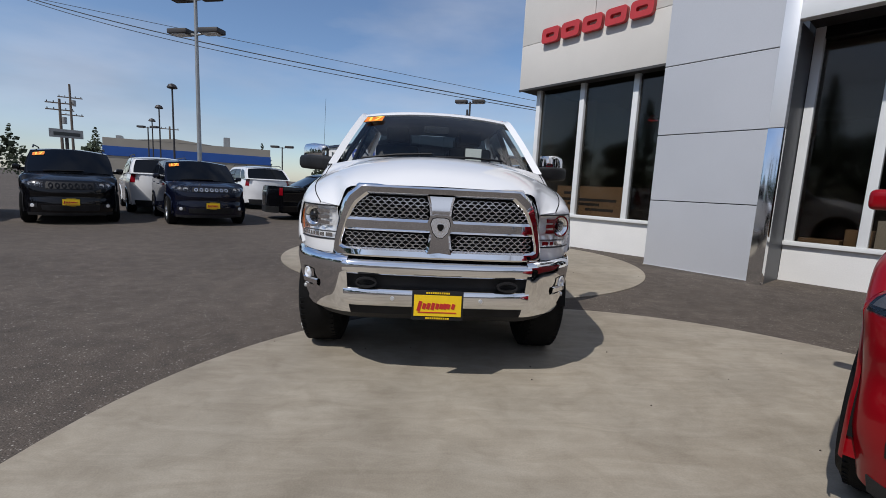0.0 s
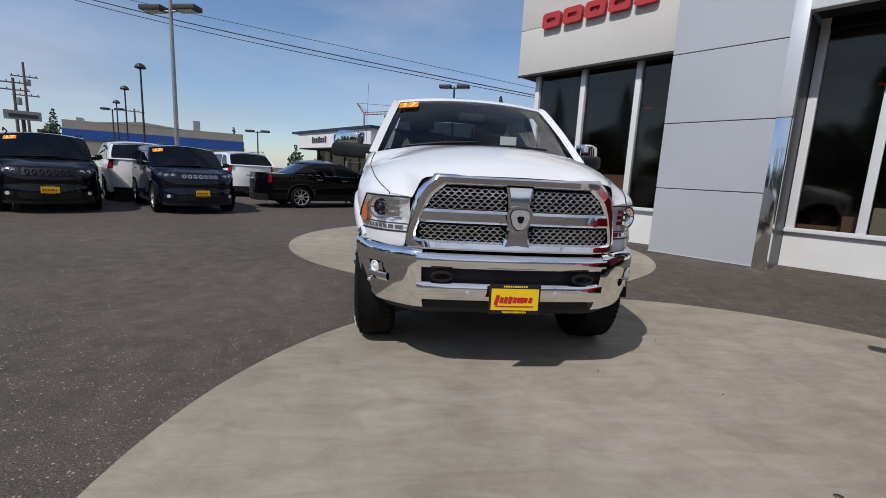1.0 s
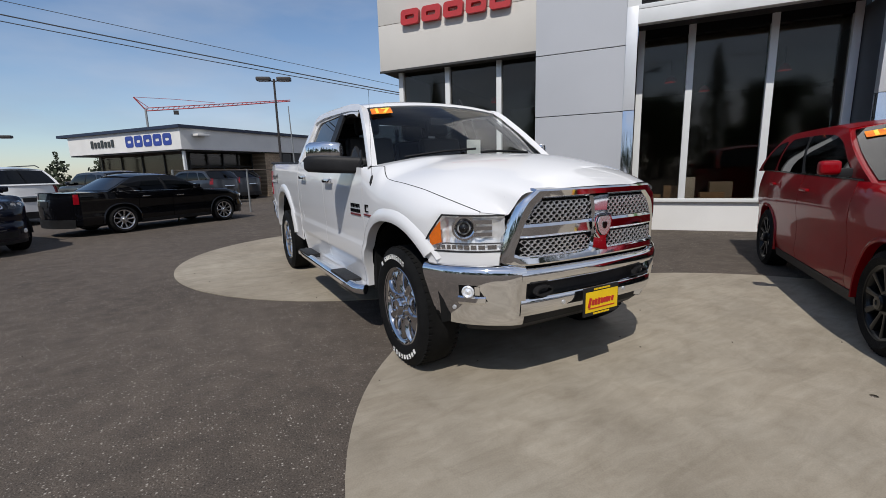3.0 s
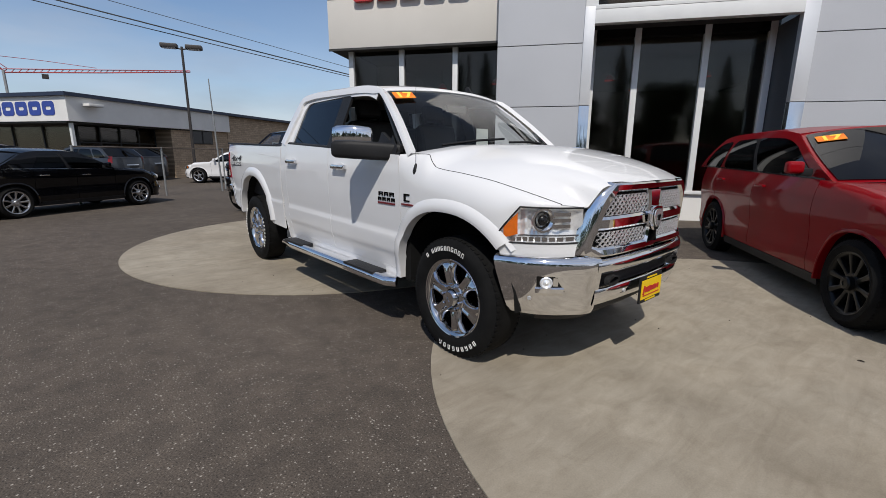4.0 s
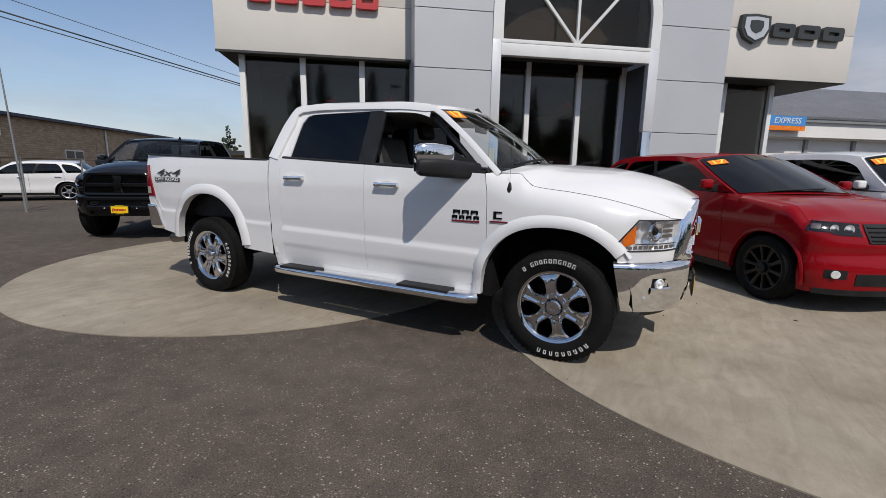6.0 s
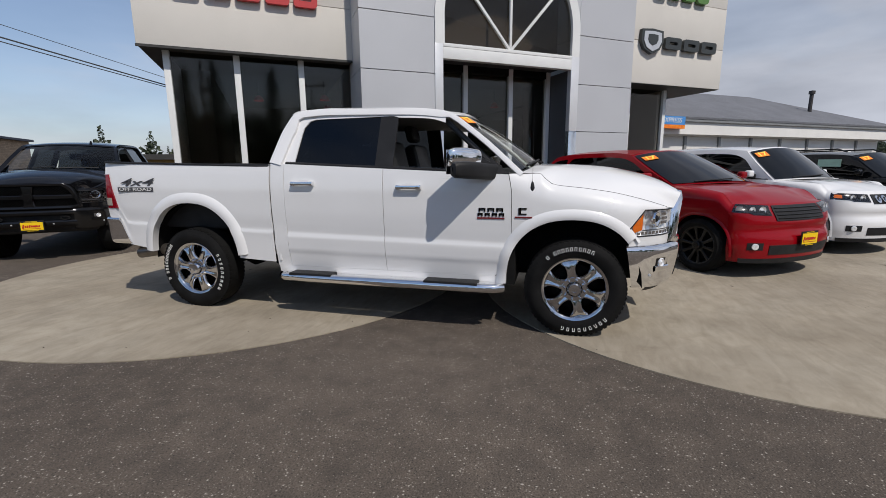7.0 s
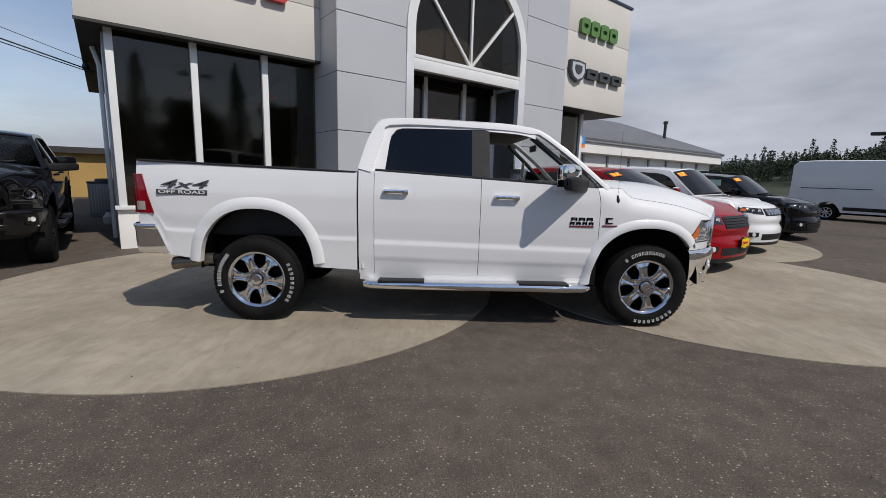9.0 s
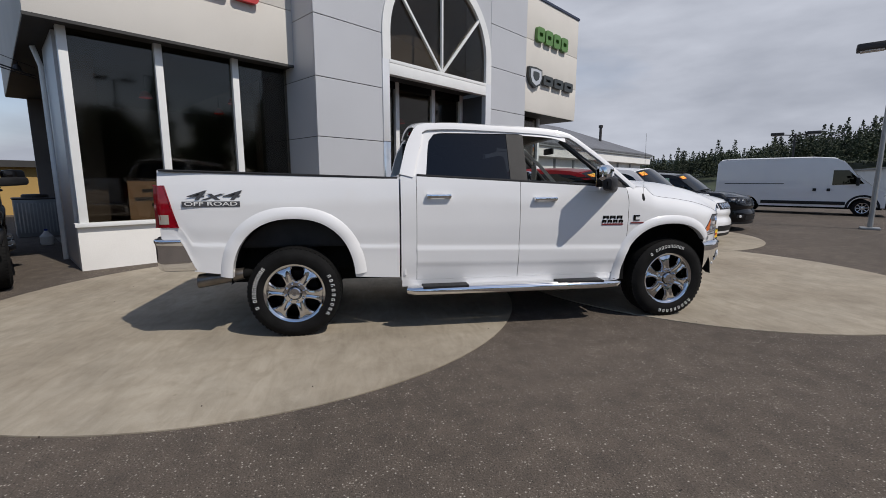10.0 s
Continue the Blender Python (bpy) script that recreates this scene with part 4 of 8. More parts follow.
        for a, b in ((0.80, 1.28), (2.18, 2.62)) if decals else ((0.80, 1.28), (1.50, 1.94), (2.18, 2.62)):
            part("tread_pad", box(sx * 0.925, sx * 1.060, a, b, 0.430, 0.457, 0.008), BLACK_PLASTIC, board)
        for y in (0.95, 1.70, 2.42):
            part("board_bracket", box(sx * 0.80, sx * 1.00, y - 0.03, y + 0.03, 0.37, 0.43, 0.01), BLACK_PLASTIC, board)
        make_wheel(t, sx * 0.815, 0.0, 0.418, 0.266, 0.262, sx, RUBBER, wheel_m, 6, "truck", lettered, 12)
        make_wheel(t, sx * 0.85, 3.785, 0.418, 0.266, 0.262, sx, RUBBER, wheel_m, 6, "truck", lettered, 82)
        # towing mirror
        mir = new("side_mirror")
        mir.parent = t
        out = Vector((sx * 0.75, 0.66, 0))
        base = Vector((sx * 0.875, 0.645, 0))
        away = Vector((sx * 0.66, -0.75, 0))

        def pod(sections):
            loops = []
            for d, z0, z1, w, shift in sections:
                c = base + out * d + away * shift
                loops.append([c + away * (w / 2 * math.copysign(abs(math.cos(a)) ** 0.6, math.cos(a))) + Vector((0, 0, (z0 + z1) / 2 + (z1 - z0) / 2 * math.copysign(abs(math.sin(a)) ** 0.6, math.sin(a)))) for a in np.linspace(0, 2 * math.pi, 21)[:-1]])
            return sheet(loops, close=True)
        part("mirror_arm", pod([(-0.02, 1.33, 1.43, 0.02, 0.0), (0.0, 1.315, 1.445, 0.075, 0.0), (0.07, 1.322, 1.452, 0.085, 0.0), (0.20, 1.328, 1.462, 0.105, 0.02), (0.36, 1.336, 1.472, 0.10, 0.035), (0.48, 1.345, 1.470, 0.095, 0.035), (0.505, 1.36, 1.455, 0.075, 0.035), (0.512, 1.39, 1.43, 0.01, 0.035)]), BLACK_PLASTIC, mir)
        part("mirror_mount", prism([(sx * 0.955, 0.56, 1.345), (sx * 0.955, 0.88, 1.375), (sx * 0.90, 0.86, 1.54), (sx * 0.92, 0.72, 1.47)], (-sx * 0.03, 0, 0)), BLACK_PLASTIC, mir)
        part("mirror_cap", pod([(0.212, 1.47, 1.54, 0.02, -0.01), (0.216, 1.44, 1.555, 0.07, -0.01), (0.235, 1.435, 1.568, 0.095, -0.01), (0.36, 1.43, 1.582, 0.105, -0.01), (0.47, 1.432, 1.578, 0.10, -0.01), (0.505, 1.44, 1.562, 0.07, -0.01), (0.512, 1.47, 1.53, 0.02, -0.01)]), bright, mir, "chrome mirror cap")
        part("mirror_glass", sheet([[base + out * d - away * 0.064 + Vector((0, 0, z)) for d in (0.24, 0.37, 0.50)] for z in (1.375, 1.47, 1.565)], thick=0.004), STEEL, mir)
        # cab frame: pillars as bars round the openings
        A0, A1 = Vector((sx * 0.905, 0.455, 1.355)), Vector((sx * 0.715, 1.10, 1.885))
        path = [A0, A0.lerp(A1, 0.5) + Vector((0, -0.012, 0.012)), A1, Vector((sx * 0.70, 1.40, 1.928)), Vector((sx * 0.70, 2.3, 1.958)), Vector((sx * 0.715, 2.63, 1.938)), Vector((sx * 0.79, 2.725, 1.76)), Vector((sx * 0.915, 2.80, 1.475))]
        sm = []
        for i in range(len(path) - 1):
            for k in range(4):
                sm.append(path[i].lerp(path[i + 1], k / 4))
        sm.append(path[-1])
        for _ in range(1):
            sm = [sm[0]] + [(sm[i - 1] + sm[i] * 2 + sm[i + 1]) / 4 for i in range(1, len(sm) - 1)] + [sm[-1]]
        rows = []
        n_out = Vector((sx * 0.93, 0, 0.37))
        for i, p in enumerate(sm):
            d = (sm[min(i + 1, len(sm) - 1)] - sm[max(0, i - 1)]).normalized()
            inn = d.cross(n_out).normalized()
            if inn.dot(Vector((0, 1.6, 1.5)) - p) < 0 and (p.y < 1.3 or p.y > 2.3 or p.z > 1.6):
                inn = -inn if (Vector((p.x, 1.65, 1.55)) - p).dot(inn) < 0 else inn
            wid = 0.022 if i < 9 else (0.045 if i < 20 else 0.06 * min(1, (i - 19) / 4) + 0.045)
            rows.append([p + n_out * 0.03 - inn * 0.022, p + n_out * 0.034, p + n_out * 0.030 + inn * wid, p + inn * wid, p - inn * 0.022 - n_out * 0.03])
        part("cab_side_frame", sheet(rows, close=True), paint, t)
        # windows
        W = lambda y, z: sx * (0.928 - 0.43 * (z - 1.42))
        zt_f = smooth_curve([0.60, 0.80, 1.0, 1.12, 1.3, 1.60], [1.40, 1.57, 1.74, 1.82, 1.87, 1.89])
        zt_r = smooth_curve([1.74, 2.35, 2.49, 2.56, 2.60], [1.905, 1.902, 1.890, 1.825, 1.50])
        part("front_window", sheet([[(W(y, z), y, z) for z in np.linspace(belt(y) - 0.06, belt(y) + 0.030, 3)] for y in np.linspace(0.74, 1.58, 10)]), CLEAR_GLASS, t, "side glass wound down")
        part("rear_window", sheet([[(W(y, z), y, z) for z in np.linspace(belt(y) - 0.01, zt_r(y), 6)] for y in np.linspace(1.745, 2.60, 18)]), TINT_GLASS, t)
        part("centre_pillar", sheet([[(W(y, z) + sx * 0.006, y, z) for z in np.linspace(belt(y) - 0.01, 1.91, 6)] for y in (1.585, 1.67, 1.755)], thick=0.02), BLACK_PLASTIC, t)
        zf = lambda y: zt_f(y) - 0.012 if y < 1.6 else zt_r(min(max(y, 1.74), 2.5)) - 0.014
        part("door_frame", sheet([[(W(y, z) + sx * 0.010, y, z) for z in np.linspace(zf(y), eave(y) - 0.004, 4)] for y in np.linspace(1.14, 2.56, 30)], thick=0.008), paint, t)
        yw = lerp([1.45, 1.50, 1.80, 1.87, 1.90], [2.605, 2.60, 2.565, 2.51, 2.40])
        yp = lerp([1.45, 1.475, 1.76, 1.93], [2.808, 2.803, 2.745, 2.65])
        part("rear_pillar", sheet([[(W(y, z) + sx * 0.012, y, z) for y in np.linspace(yw(z) - 0.03, yp(z), 5)] for z in (1.45, 1.55, 1.65, 1.75, 1.81, 1.85, 1.87, 1.90)], thick=0.012), paint, t)
        part("window_seal", sheet([[(sx * (xf(y, belt(y)) - 0.03 + o), y, belt(y) + d) for y in np.linspace(0.56, 2.66, 24)] for o, d in ((-0.04, 0.0), (0.0, 0.022), (0.018, 0.012), (0.020, -0.006))]), BLACK_PLASTIC, t)
        part("quarter_trim", sheet([[(W(y, z) + sx * 0.008, y, z) for z in np.linspace(belt(y), zt_f(y) + 0.01, 5)] for y in (0.60, 0.66, 0.72)], thick=0.01), BLACK_PLASTIC, t)

    # body under the skin, so that the joints are dark
    part("inner_body", box(-0.90, 0.90, 0.50, 2.72, 0.42, 1.33), DARK, t)
    part("inner_body", box(-0.55, 0.55, -0.72, 0.5, 0.50, 1.02), DARK, t)
    part("inner_body", box(-0.56, 0.56, 2.9, 4.7, 0.56, 0.83), DARK, t)
    part("frame_rail", box(-0.45, 0.45, -0.6, 4.7, 0.42, 0.60, 0.02), DARK, t)
    for y in (0.0, 3.79):
        part("axle", tube([(-0.80, y, 0.40), (-0.2, y, 0.40), (0.2, y, 0.40), (0.80, y, 0.40)], 0.055, 10), DARK, t)
    part("differential", lathe([(0.001, -0.16), (0.10, -0.13), (0.15, 0.0), (0.10, 0.13), (0.001, 0.16)], 20, m=pose(0, 3.79, 0.40, 0, 0, 90)), DARK, t)
    # ---- nose: wings, lamps, bonnet, grille and bumper ----
    shx = smooth_curve([-0.69, -0.55, -0.40, -0.264, -0.05, 0.20, 0.26, 0.31, 0.45, 0.53, 0.70], [0.733, 0.792, 0.833, 0.855, 0.880, 0.897, 0.890, 0.872, 0.915, 0.945, 0.952])
    shz = smooth_curve([-0.69, -0.55, -0.40, -0.264, -0.05, 0.20, 0.26, 0.31, 0.45, 0.53, 0.70], [1.101, 1.147, 1.188, 1.219, 1.252, 1.284, 1.325, 1.370, 1.375, 1.371, 1.371])
    sh0 = smooth_curve([-0.69, -0.511, -0.401, -0.2, 0.0, 0.3, 0.53, 0.70], [1.083, 1.083, 1.03, 1.06, 1.09, 1.13, 1.22, 1.24])
    fr = smooth_curve([0.49, 0.66, 0.80, 1.20, 1.38], [0.668, 0.555, 0.528, 0.53, 0.56])
    ltop = lerp([-0.757, -0.511, -0.401], [1.080, 1.083, 0.935])
    lbot = lerp([-0.757, -0.439, -0.401], [0.880, 0.872, 0.926])

    def shoulder(y, k):
        xs, z1, xe, ze = xf(y, sh0(y)), sh0(y), shx(y), shz(y)
        p = [(xs, z1), (xs, z1 + 0.55 * (ze - z1)), (xe + 0.45 * (xs - xe), ze - 0.10 * (ze - z1)), (xe, ze)]
        b = ((1 - k) ** 3, 3 * k * (1 - k) ** 2, 3 * k * k * (1 - k), k ** 3)
        return sum(w * q[0] for w, q in zip(b, p)), sum(w * q[1] for w, q in zip(b, p))

    def wing_y(y, z):
        return y if y < 0.36 else 0.36 + (y - 0.36) * (fr(max(0.49, min(1.38, z))) - 0.002 - 0.36) / (0.522 - 0.36)

    def wing_col(y, lo, mid, sx, lower=True):
        col = []
        if lower:
            for k in range(3):
                z = lo + (mid - lo) * k / 3
                col.append((sx * xf(y, z), wing_y(y, z), z))
        for k in range(4):
            z = mid + (sh0(y) - mid) * k / 4
            col.append((sx * xf(y, z), wing_y(y, z), z))
        for k in range(9):
            x, z = shoulder(y, k / 8)
            col.append((sx * x, wing_y(y, z), z))
        return col
    low_f = lerp([-0.75, -0.36, -0.355, 0.36, 0.53], [0.797, 0.797, 0.56, 0.50, 0.50])
    lamp_ys = [-0.757, -0.75, -0.74, -0.72, -0.69, -0.65, -0.60, -0.555, -0.511, -0.475, -0.439, -0.42, -0.401]
    for sx in (-1, 1):
        bm = bmesh.new()
        ys = sorted(set(np.linspace(-0.401, 0.522, 19).tolist()) | {v for v in arch_ys(FA[0], FA[1]) if -0.39 < v < 0.515})
        cols = []
        for y in ys:
            lo = low_f(y)
            q = arch_fn(*FA)(y)
            lo = max(lo, q) if q is not None else lo
            cols.append(wing_col(y, lo, max(0.926, lo + 0.012), sx))
        sheet(cols, bm)
        up = [y for y in lamp_ys if y >= -0.70]
        sheet([wing_col(y, 0, ltop(y) if y > -0.402 else ltop(y) + 0.004, sx, False) for y in up[:-1]] + [wing_col(-0.401, 0, 0.926, sx, False)], bm)
        sheet([[(sx * xf(y, z), y, z) for z in [0.797 + (lbot(y) - 0.004 - 0.797) * k / 3 for k in range(4)]] for y in lamp_ys[:-1]] + [[(sx * xf(-0.401, z), -0.401, z) for z in [0.797 + (0.926 - 0.797) * k / 3 for k in range(4)]]], bm)
        bmesh.ops.remove_doubles(bm, verts=bm.verts, dist=0.002)
        bmesh.ops.recalc_face_normals(bm, faces=bm.faces)
        part("fender", bm, paint, t, angle=50)
        fl = flare(*FA, xf, sx, 0.085, 0.020)
        bmesh.ops.delete(fl, geom=[v for v in fl.verts if v.co.y < 0 and v.co.z < 0.80], context="VERTS")
        part("flare", fl, paint, t)

        # head lamp, wrapped round the corner
        def lp(y, z, o=0.0):
            dx = (wy(y + 0.004) - wy(y - 0.004)) / 0.008
            k = math.hypot(1, dx)
            return Vector((sx * (xf(y, z) + o / k), y - o * dx / k, z))

        def lgrid(y0, y1, v0, v1, o, ny=10, nz=5, bowl=0.0):
            rows = []
            for y in np.linspace(y0, y1, ny):
                u = (y + 0.757) / 0.356
                row = []
                for v in np.linspace(v0, v1, nz):
                    d = o - bowl * (max(0, 4 * v * (1 - v)) * max(0, 4 * u * (1 - u))) ** 0.4 * (1 + 0.22 * math.sin(38 * u) + 0.12 * math.sin(21 * v))
                    row.append(lp(y, lbot(y) + (ltop(y) - lbot(y)) * v, d))
                rows.append(row)
            return rows
        lampc = new("head_lamp")
        lampc.parent = t
        tagged(lampc, label="clear head lamp with chrome reflectors and amber corner")
        part("lamp_bowl", sheet(lgrid(-0.757, -0.402, 0, 1, -0.004, 44, 13, 0.045)), LAMP_SILVER if decals else BLACK_CHROME, lampc)
        part("lens", sheet(lgrid(-0.757, -0.402, 0, 1, 0.003, 18, 7)), LENS, lampc)
        edge = [lp(y, ltop(y), 0.0) for y in lamp_ys] + [lp(y, lbot(y), 0.0) for y in lamp_ys[::-1]]
        part("lamp_rim", tube(edge, 0.0055, 6), BLACK_PLASTIC, lampc)
        c = lp(-0.622, 1.008, -0.018)
        pm = pose(c.x, c.y, c.z, 0, 0, -90 - sx * -0.0 + (sx * 28))
        part("projector", lathe([(0.040, -0.03), (0.072, -0.002), (0.070, 0.012), (0.058, 0.012), (0.048, 0.004), (0.036, -0.010)], 28, m=pm), CHROME, lampc)
        part("projector_lens", lathe([(0.030, -0.006), (0.026, 0.008), (0.016, 0.016), (0.002, 0.020)], 20, m=pm), BLACK_CHROME, lampc)
        part("amber_reflector", sheet(lgrid(-0.500, -0.425, 0.26, 0.90, -0.003, 7, 5)), AMBER if decals else BLACK_CHROME, lampc)
        for k in range(9):
            y = -0.735 + 0.031 * k
            part("lamp_strip", sheet(lgrid(y, y + 0.024, 0.05, 0.17, -0.008, 3, 3)), CHROME if decals else BLACK_CHROME, lampc)
        for k in range(3):
            part("reflector", sheet(lgrid(-0.725, -0.665, 0.42 + 0.17 * k, 0.53 + 0.17 * k, -0.012, 5, 3)), CHROME if decals else BLACK_CHROME, lampc)
        part("lamp_divider", sheet(lgrid(-0.748, -0.50, 0.20, 0.24, -0.006, 10, 2)), DECAL, lampc)

    FA_A = [0.0, 0.5, 0.76, 0.81, 0.86, 1.0]
    fx_ = smooth_curve(FA_A, [0.0, 0.365, 0.552, 0.576, 0.602, 0.7285])
    fy_ = smooth_curve(FA_A, [-0.880, -0.862, -0.828, -0.803, -0.775, -0.692])
    fz_ = smooth_curve([0.0, 0.5, 0.70, 0.76, 0.81, 0.86, 1.0], [1.222, 1.216, 1.204, 1.188, 1.142, 1.084, 1.099])
    zc = smooth_curve([-0.90, -0.85, -0.73, -0.49, -0.25, 0.1, 0.45], [1.235, 1.258, 1.315, 1.385, 1.428, 1.452, 1.462])
    rows = []
    for q in [0.0, 0.012, 0.03, 0.055, 0.085, *np.linspace(0.12, 1, 20)]:
        row = []
        for s in [v * (1.0) for v in (-1, -0.95, -0.9, -0.86, -0.82, -0.79, -0.76, -0.72, -0.66, -0.58, -0.5, -0.4, -0.3, -0.15, 0, 0.15, 0.3, 0.4, 0.5, 0.58, 0.66, 0.72, 0.76, 0.79, 0.82, 0.86, 0.9, 0.95, 1)]:
            a = abs(s)
            y1 = 0.475 - 0.17 * (1 - a * a)
            y = fy_(a) + (y1 - fy_(a)) * q
            ye = -0.692 + (0.475 + 0.692) * q
            g = min(1.0, q * 2.2)
            g = g * g * (3 - 2 * g)
            x = (fx_(a) / 0.7285 * (1 - g) + a * g) * (shx(ye) - 0.005)
            pw = 2.3

            def crown(yy):
                return shz(max(-0.69, min(0.475, ye))) + (zc(yy) - shz(max(-0.69, min(0.475, ye)))) * (1 - a ** pw) + 0.005 * math.exp(-((a - 0.60) / 0.11) ** 2)
            z = crown(y) + (fz_(a) - (1.101 + (zc(fy_(a)) - 1.101) * (1 - a ** pw) + 0.005 * math.exp(-((a - 0.60) / 0.11) ** 2))) * math.exp(-(y - fy_(a)) / 0.10)
            row.append((math.copysign(x, s), y, z))
        rows.append(row)
    part("bonnet", sheet(rows), paint, t, angle=50)
    for sx in (-1, 1):
        fill = [[(sx * xf(y, ltop(y)), y + 0.002, ltop(y) - 0.004) for y in np.linspace(-0.757, -0.688, 8)], [(sx * (fx_(a) / 0.7285 * (shx(-0.692) - 0.005)), fy_(a) + 0.004, fz_(a)) for a in np.linspace(0.855, 1.0, 8)]]
        part("nose_filler", sheet(fill), paint, t)
    for sx in (-1, 1):
        seam = [(sx * (shx(y) - 0.0025), y, shz(y) - 0.0005) for y in np.linspace(-0.69, 0.47, 36)]
        part("bonnet_gap", tube(seam, 0.0036, 5), DARK, t)
    part("cowl", sheet([[(s * 0.885, 0.30 - 0.10 * (1 - s * s) + d, 1.345 + 0.075 * (1 - abs(s) ** 2.6) + h) for s in np.linspace(-1, 1, 17)] for d, h in ((-0.03, -0.03), (0.06, -0.012), (0.14, -0.004), (0.24, 0.0))]), BLACK_PLASTIC, t)
    # grille: chrome surround, cross bars, mesh, badge
    gyf = smooth_curve([0.0, 0.3, 0.5, 0.56, 0.60, 0.65], [-0.866, -0.858, -0.838, -0.815, -0.785, -0.735])
    gw = smooth_curve([0.765, 0.80, 0.95, 1.08, 1.15, 1.215], [0.628, 0.642, 0.618, 0.590, 0.562, 0.50])

    def gp(x, z, o=0.0):
        return Vector((x, gyf(min(0.65, abs(x))) - o + 0.10 * max(0, z - 1.10) ** 1.2, z))
    frame_o = [(-1, 0.802), (-1, 0.85), (-1, 0.95), (-1, 1.05), (-1, 1.13), (-1, 1.17)] + [(s, 1.224) for s in np.linspace(-0.96, 0.96, 17)] + [(1, 1.17), (1, 1.13), (1, 1.05), (1, 0.95), (1, 0.85), (1, 0.802)] + [(s, 0.792) for s in np.linspace(0.96, -0.96, 17)]
    rows = []
    for dx, dz, o in ((0.0, 0.0, -0.075), (0.0, 0.0, 0.0), (0.010, 0.008, 0.020), (0.022, 0.018, 0.026), (0.050, 0.048, 0.020), (0.064, 0.060, 0.002), (0.068, 0.064, -0.04)):
        row = []
        for s, z in frame_o:
            zz = z + (dz if z < 0.97 else -dz) * (1 if abs(z - 0.97) > 0.15 else abs(z - 0.97) / 0.15)
            w = gw(z) - dx
            row.append(gp(s * w, zz, o))
        rows.append(row)
    gr = new("grille")
    gr.parent = t
    part("grille_surround", sheet(rows, close=True), bright if decals else grille_m, gr, "broad chrome grille surround", angle=28)
    for sx in (-1, 1):
        part("grille_bar", sheet([[gp(sx * x, z, o) for x in np.linspace(0.06, 0.56, 13)] for z, o in ((0.948, -0.03), (0.952, 0.000), (0.965, 0.012), (1.012, 0.012), (1.028, 0.000), (1.032, -0.03))]), grille_m, gr, angle=25)
    part("grille_post", sheet([[gp(x * k, z, o) for x, o in ((-0.078, -0.03), (-0.074, 0.008), (-0.060, 0.022), (0.060, 0.022), (0.074, 0.008), (0.078, -0.03))] for z, k in ((0.805, 1.45), (0.825, 1.22), (0.87, 0.95), (0.95, 0.82), (1.05, 0.82), (1.12, 0.92), (1.165, 1.1))]), bright if decals else grille_m, gr, angle=25)
    bz = gp(0, 0.992, 0.026)
    badge = [(-0.060, 0.062), (-0.03, 0.070), (0.03, 0.070), (0.060, 0.062), (0.076, 0.022), (0.056, -0.042), (0.022, -0.080), (-0.022, -0.080), (-0.056, -0.042), (-0.076, 0.022)]
    for k, d0, d1, mm, nm in ((1.0, 0.0, 0.016, bright, "grille_badge"), (0.80, 0.016, 0.018, DARK, "badge_inset"), (0.74, 0.016, 0.026, MESH_SILVER if decals else bright, "badge_shield"), (0.26, 0.026, 0.030, BLACK_CHROME, "badge_inset")):
        part(nm, prism([(bz.x + a * k, bz.y - d0, bz.z + b * k) for a, b in badge], (0, d0 - d1, 0)), mm, gr)
    part("grille_backing", sheet([[gp(x, z, -0.045) for x in np.linspace(-0.60, 0.60, 13)] for z in (0.775, 0.97, 1.18)]), DARK, gr)
    for sx in (-1, 1):
        for z0, z1 in ((0.824, 0.944), (1.034, 1.146)):
            bm = bmesh.new()
            cw, ch = 0.042, 0.0235
            pitch = ch * 0.80
            for j in range(int(round((z1 - z0) / pitch))):
                z = z0 + ch * 0.42 + j * pitch
                for i in range(13):
                    x = 0.092 + (i + (0.5 if j % 2 else 0.0)) * cw
                    if x > gw(z) - 0.085:
                        continue
                    loops = []
                    for sc, o in ((0.54, -0.008), (0.54, -0.002), (0.515, 0.004), (0.455, 0.004), (0.425, -0.002), (0.42, -0.008)):
                        loops.append([gp(sx * (x + cw * sc * math.cos(a)), z + ch * sc * 1.05 * math.sin(a), o) for a in np.linspace(0, 2 * math.pi, 7)[:-1]])
                    sheet(loops, bm, close=True)
            part("grille_mesh", bm, MESH_SILVER if decals else grille_m, gr, angle=25)
    # front bumper: centre bars round a slot, and deep chrome corners
    BS = [0.0, 0.3, 0.5, 0.58, 0.68, 0.78, 0.88, 1.0]
    bx = smooth_curve(BS, [0.0, 0.30, 0.50, 0.585, 0.683, 0.787, 0.873, 0.942])
    by = smooth_curve(BS, [-0.890, -0.878, -0.860, -0.840, -0.778, -0.690, -0.572, -0.379])

    def bp(s, z, o=0.0):
        a = abs(s)
        d = Vector((math.copysign(1, s) * a ** 2.0, -(1 - a ** 3.0), 0)) * o
        return Vector((math.copysign(bx(a), s), by(a), z)) + d
    bo = smooth_curve([0.44, 0.47, 0.56, 0.66, 0.735, 0.765, 0.785, 0.80], [-0.070, -0.050, -0.022, -0.004, 0.006, 0.004, -0.006, -0.035])
    ctop = [(0.782, -0.09), (0.780, -0.02), (0.770, 0.002), (0.745, 0.010), (0.715, 0.006), (0.695, -0.004), (0.688, -0.03)]
    cs = np.linspace(-0.56, 0.56, 27)
    part("bumper_top", sheet([[bp(s, z, o) for s in cs] for z, o in ctop]), bright, t, "chrome front bumper", angle=50)
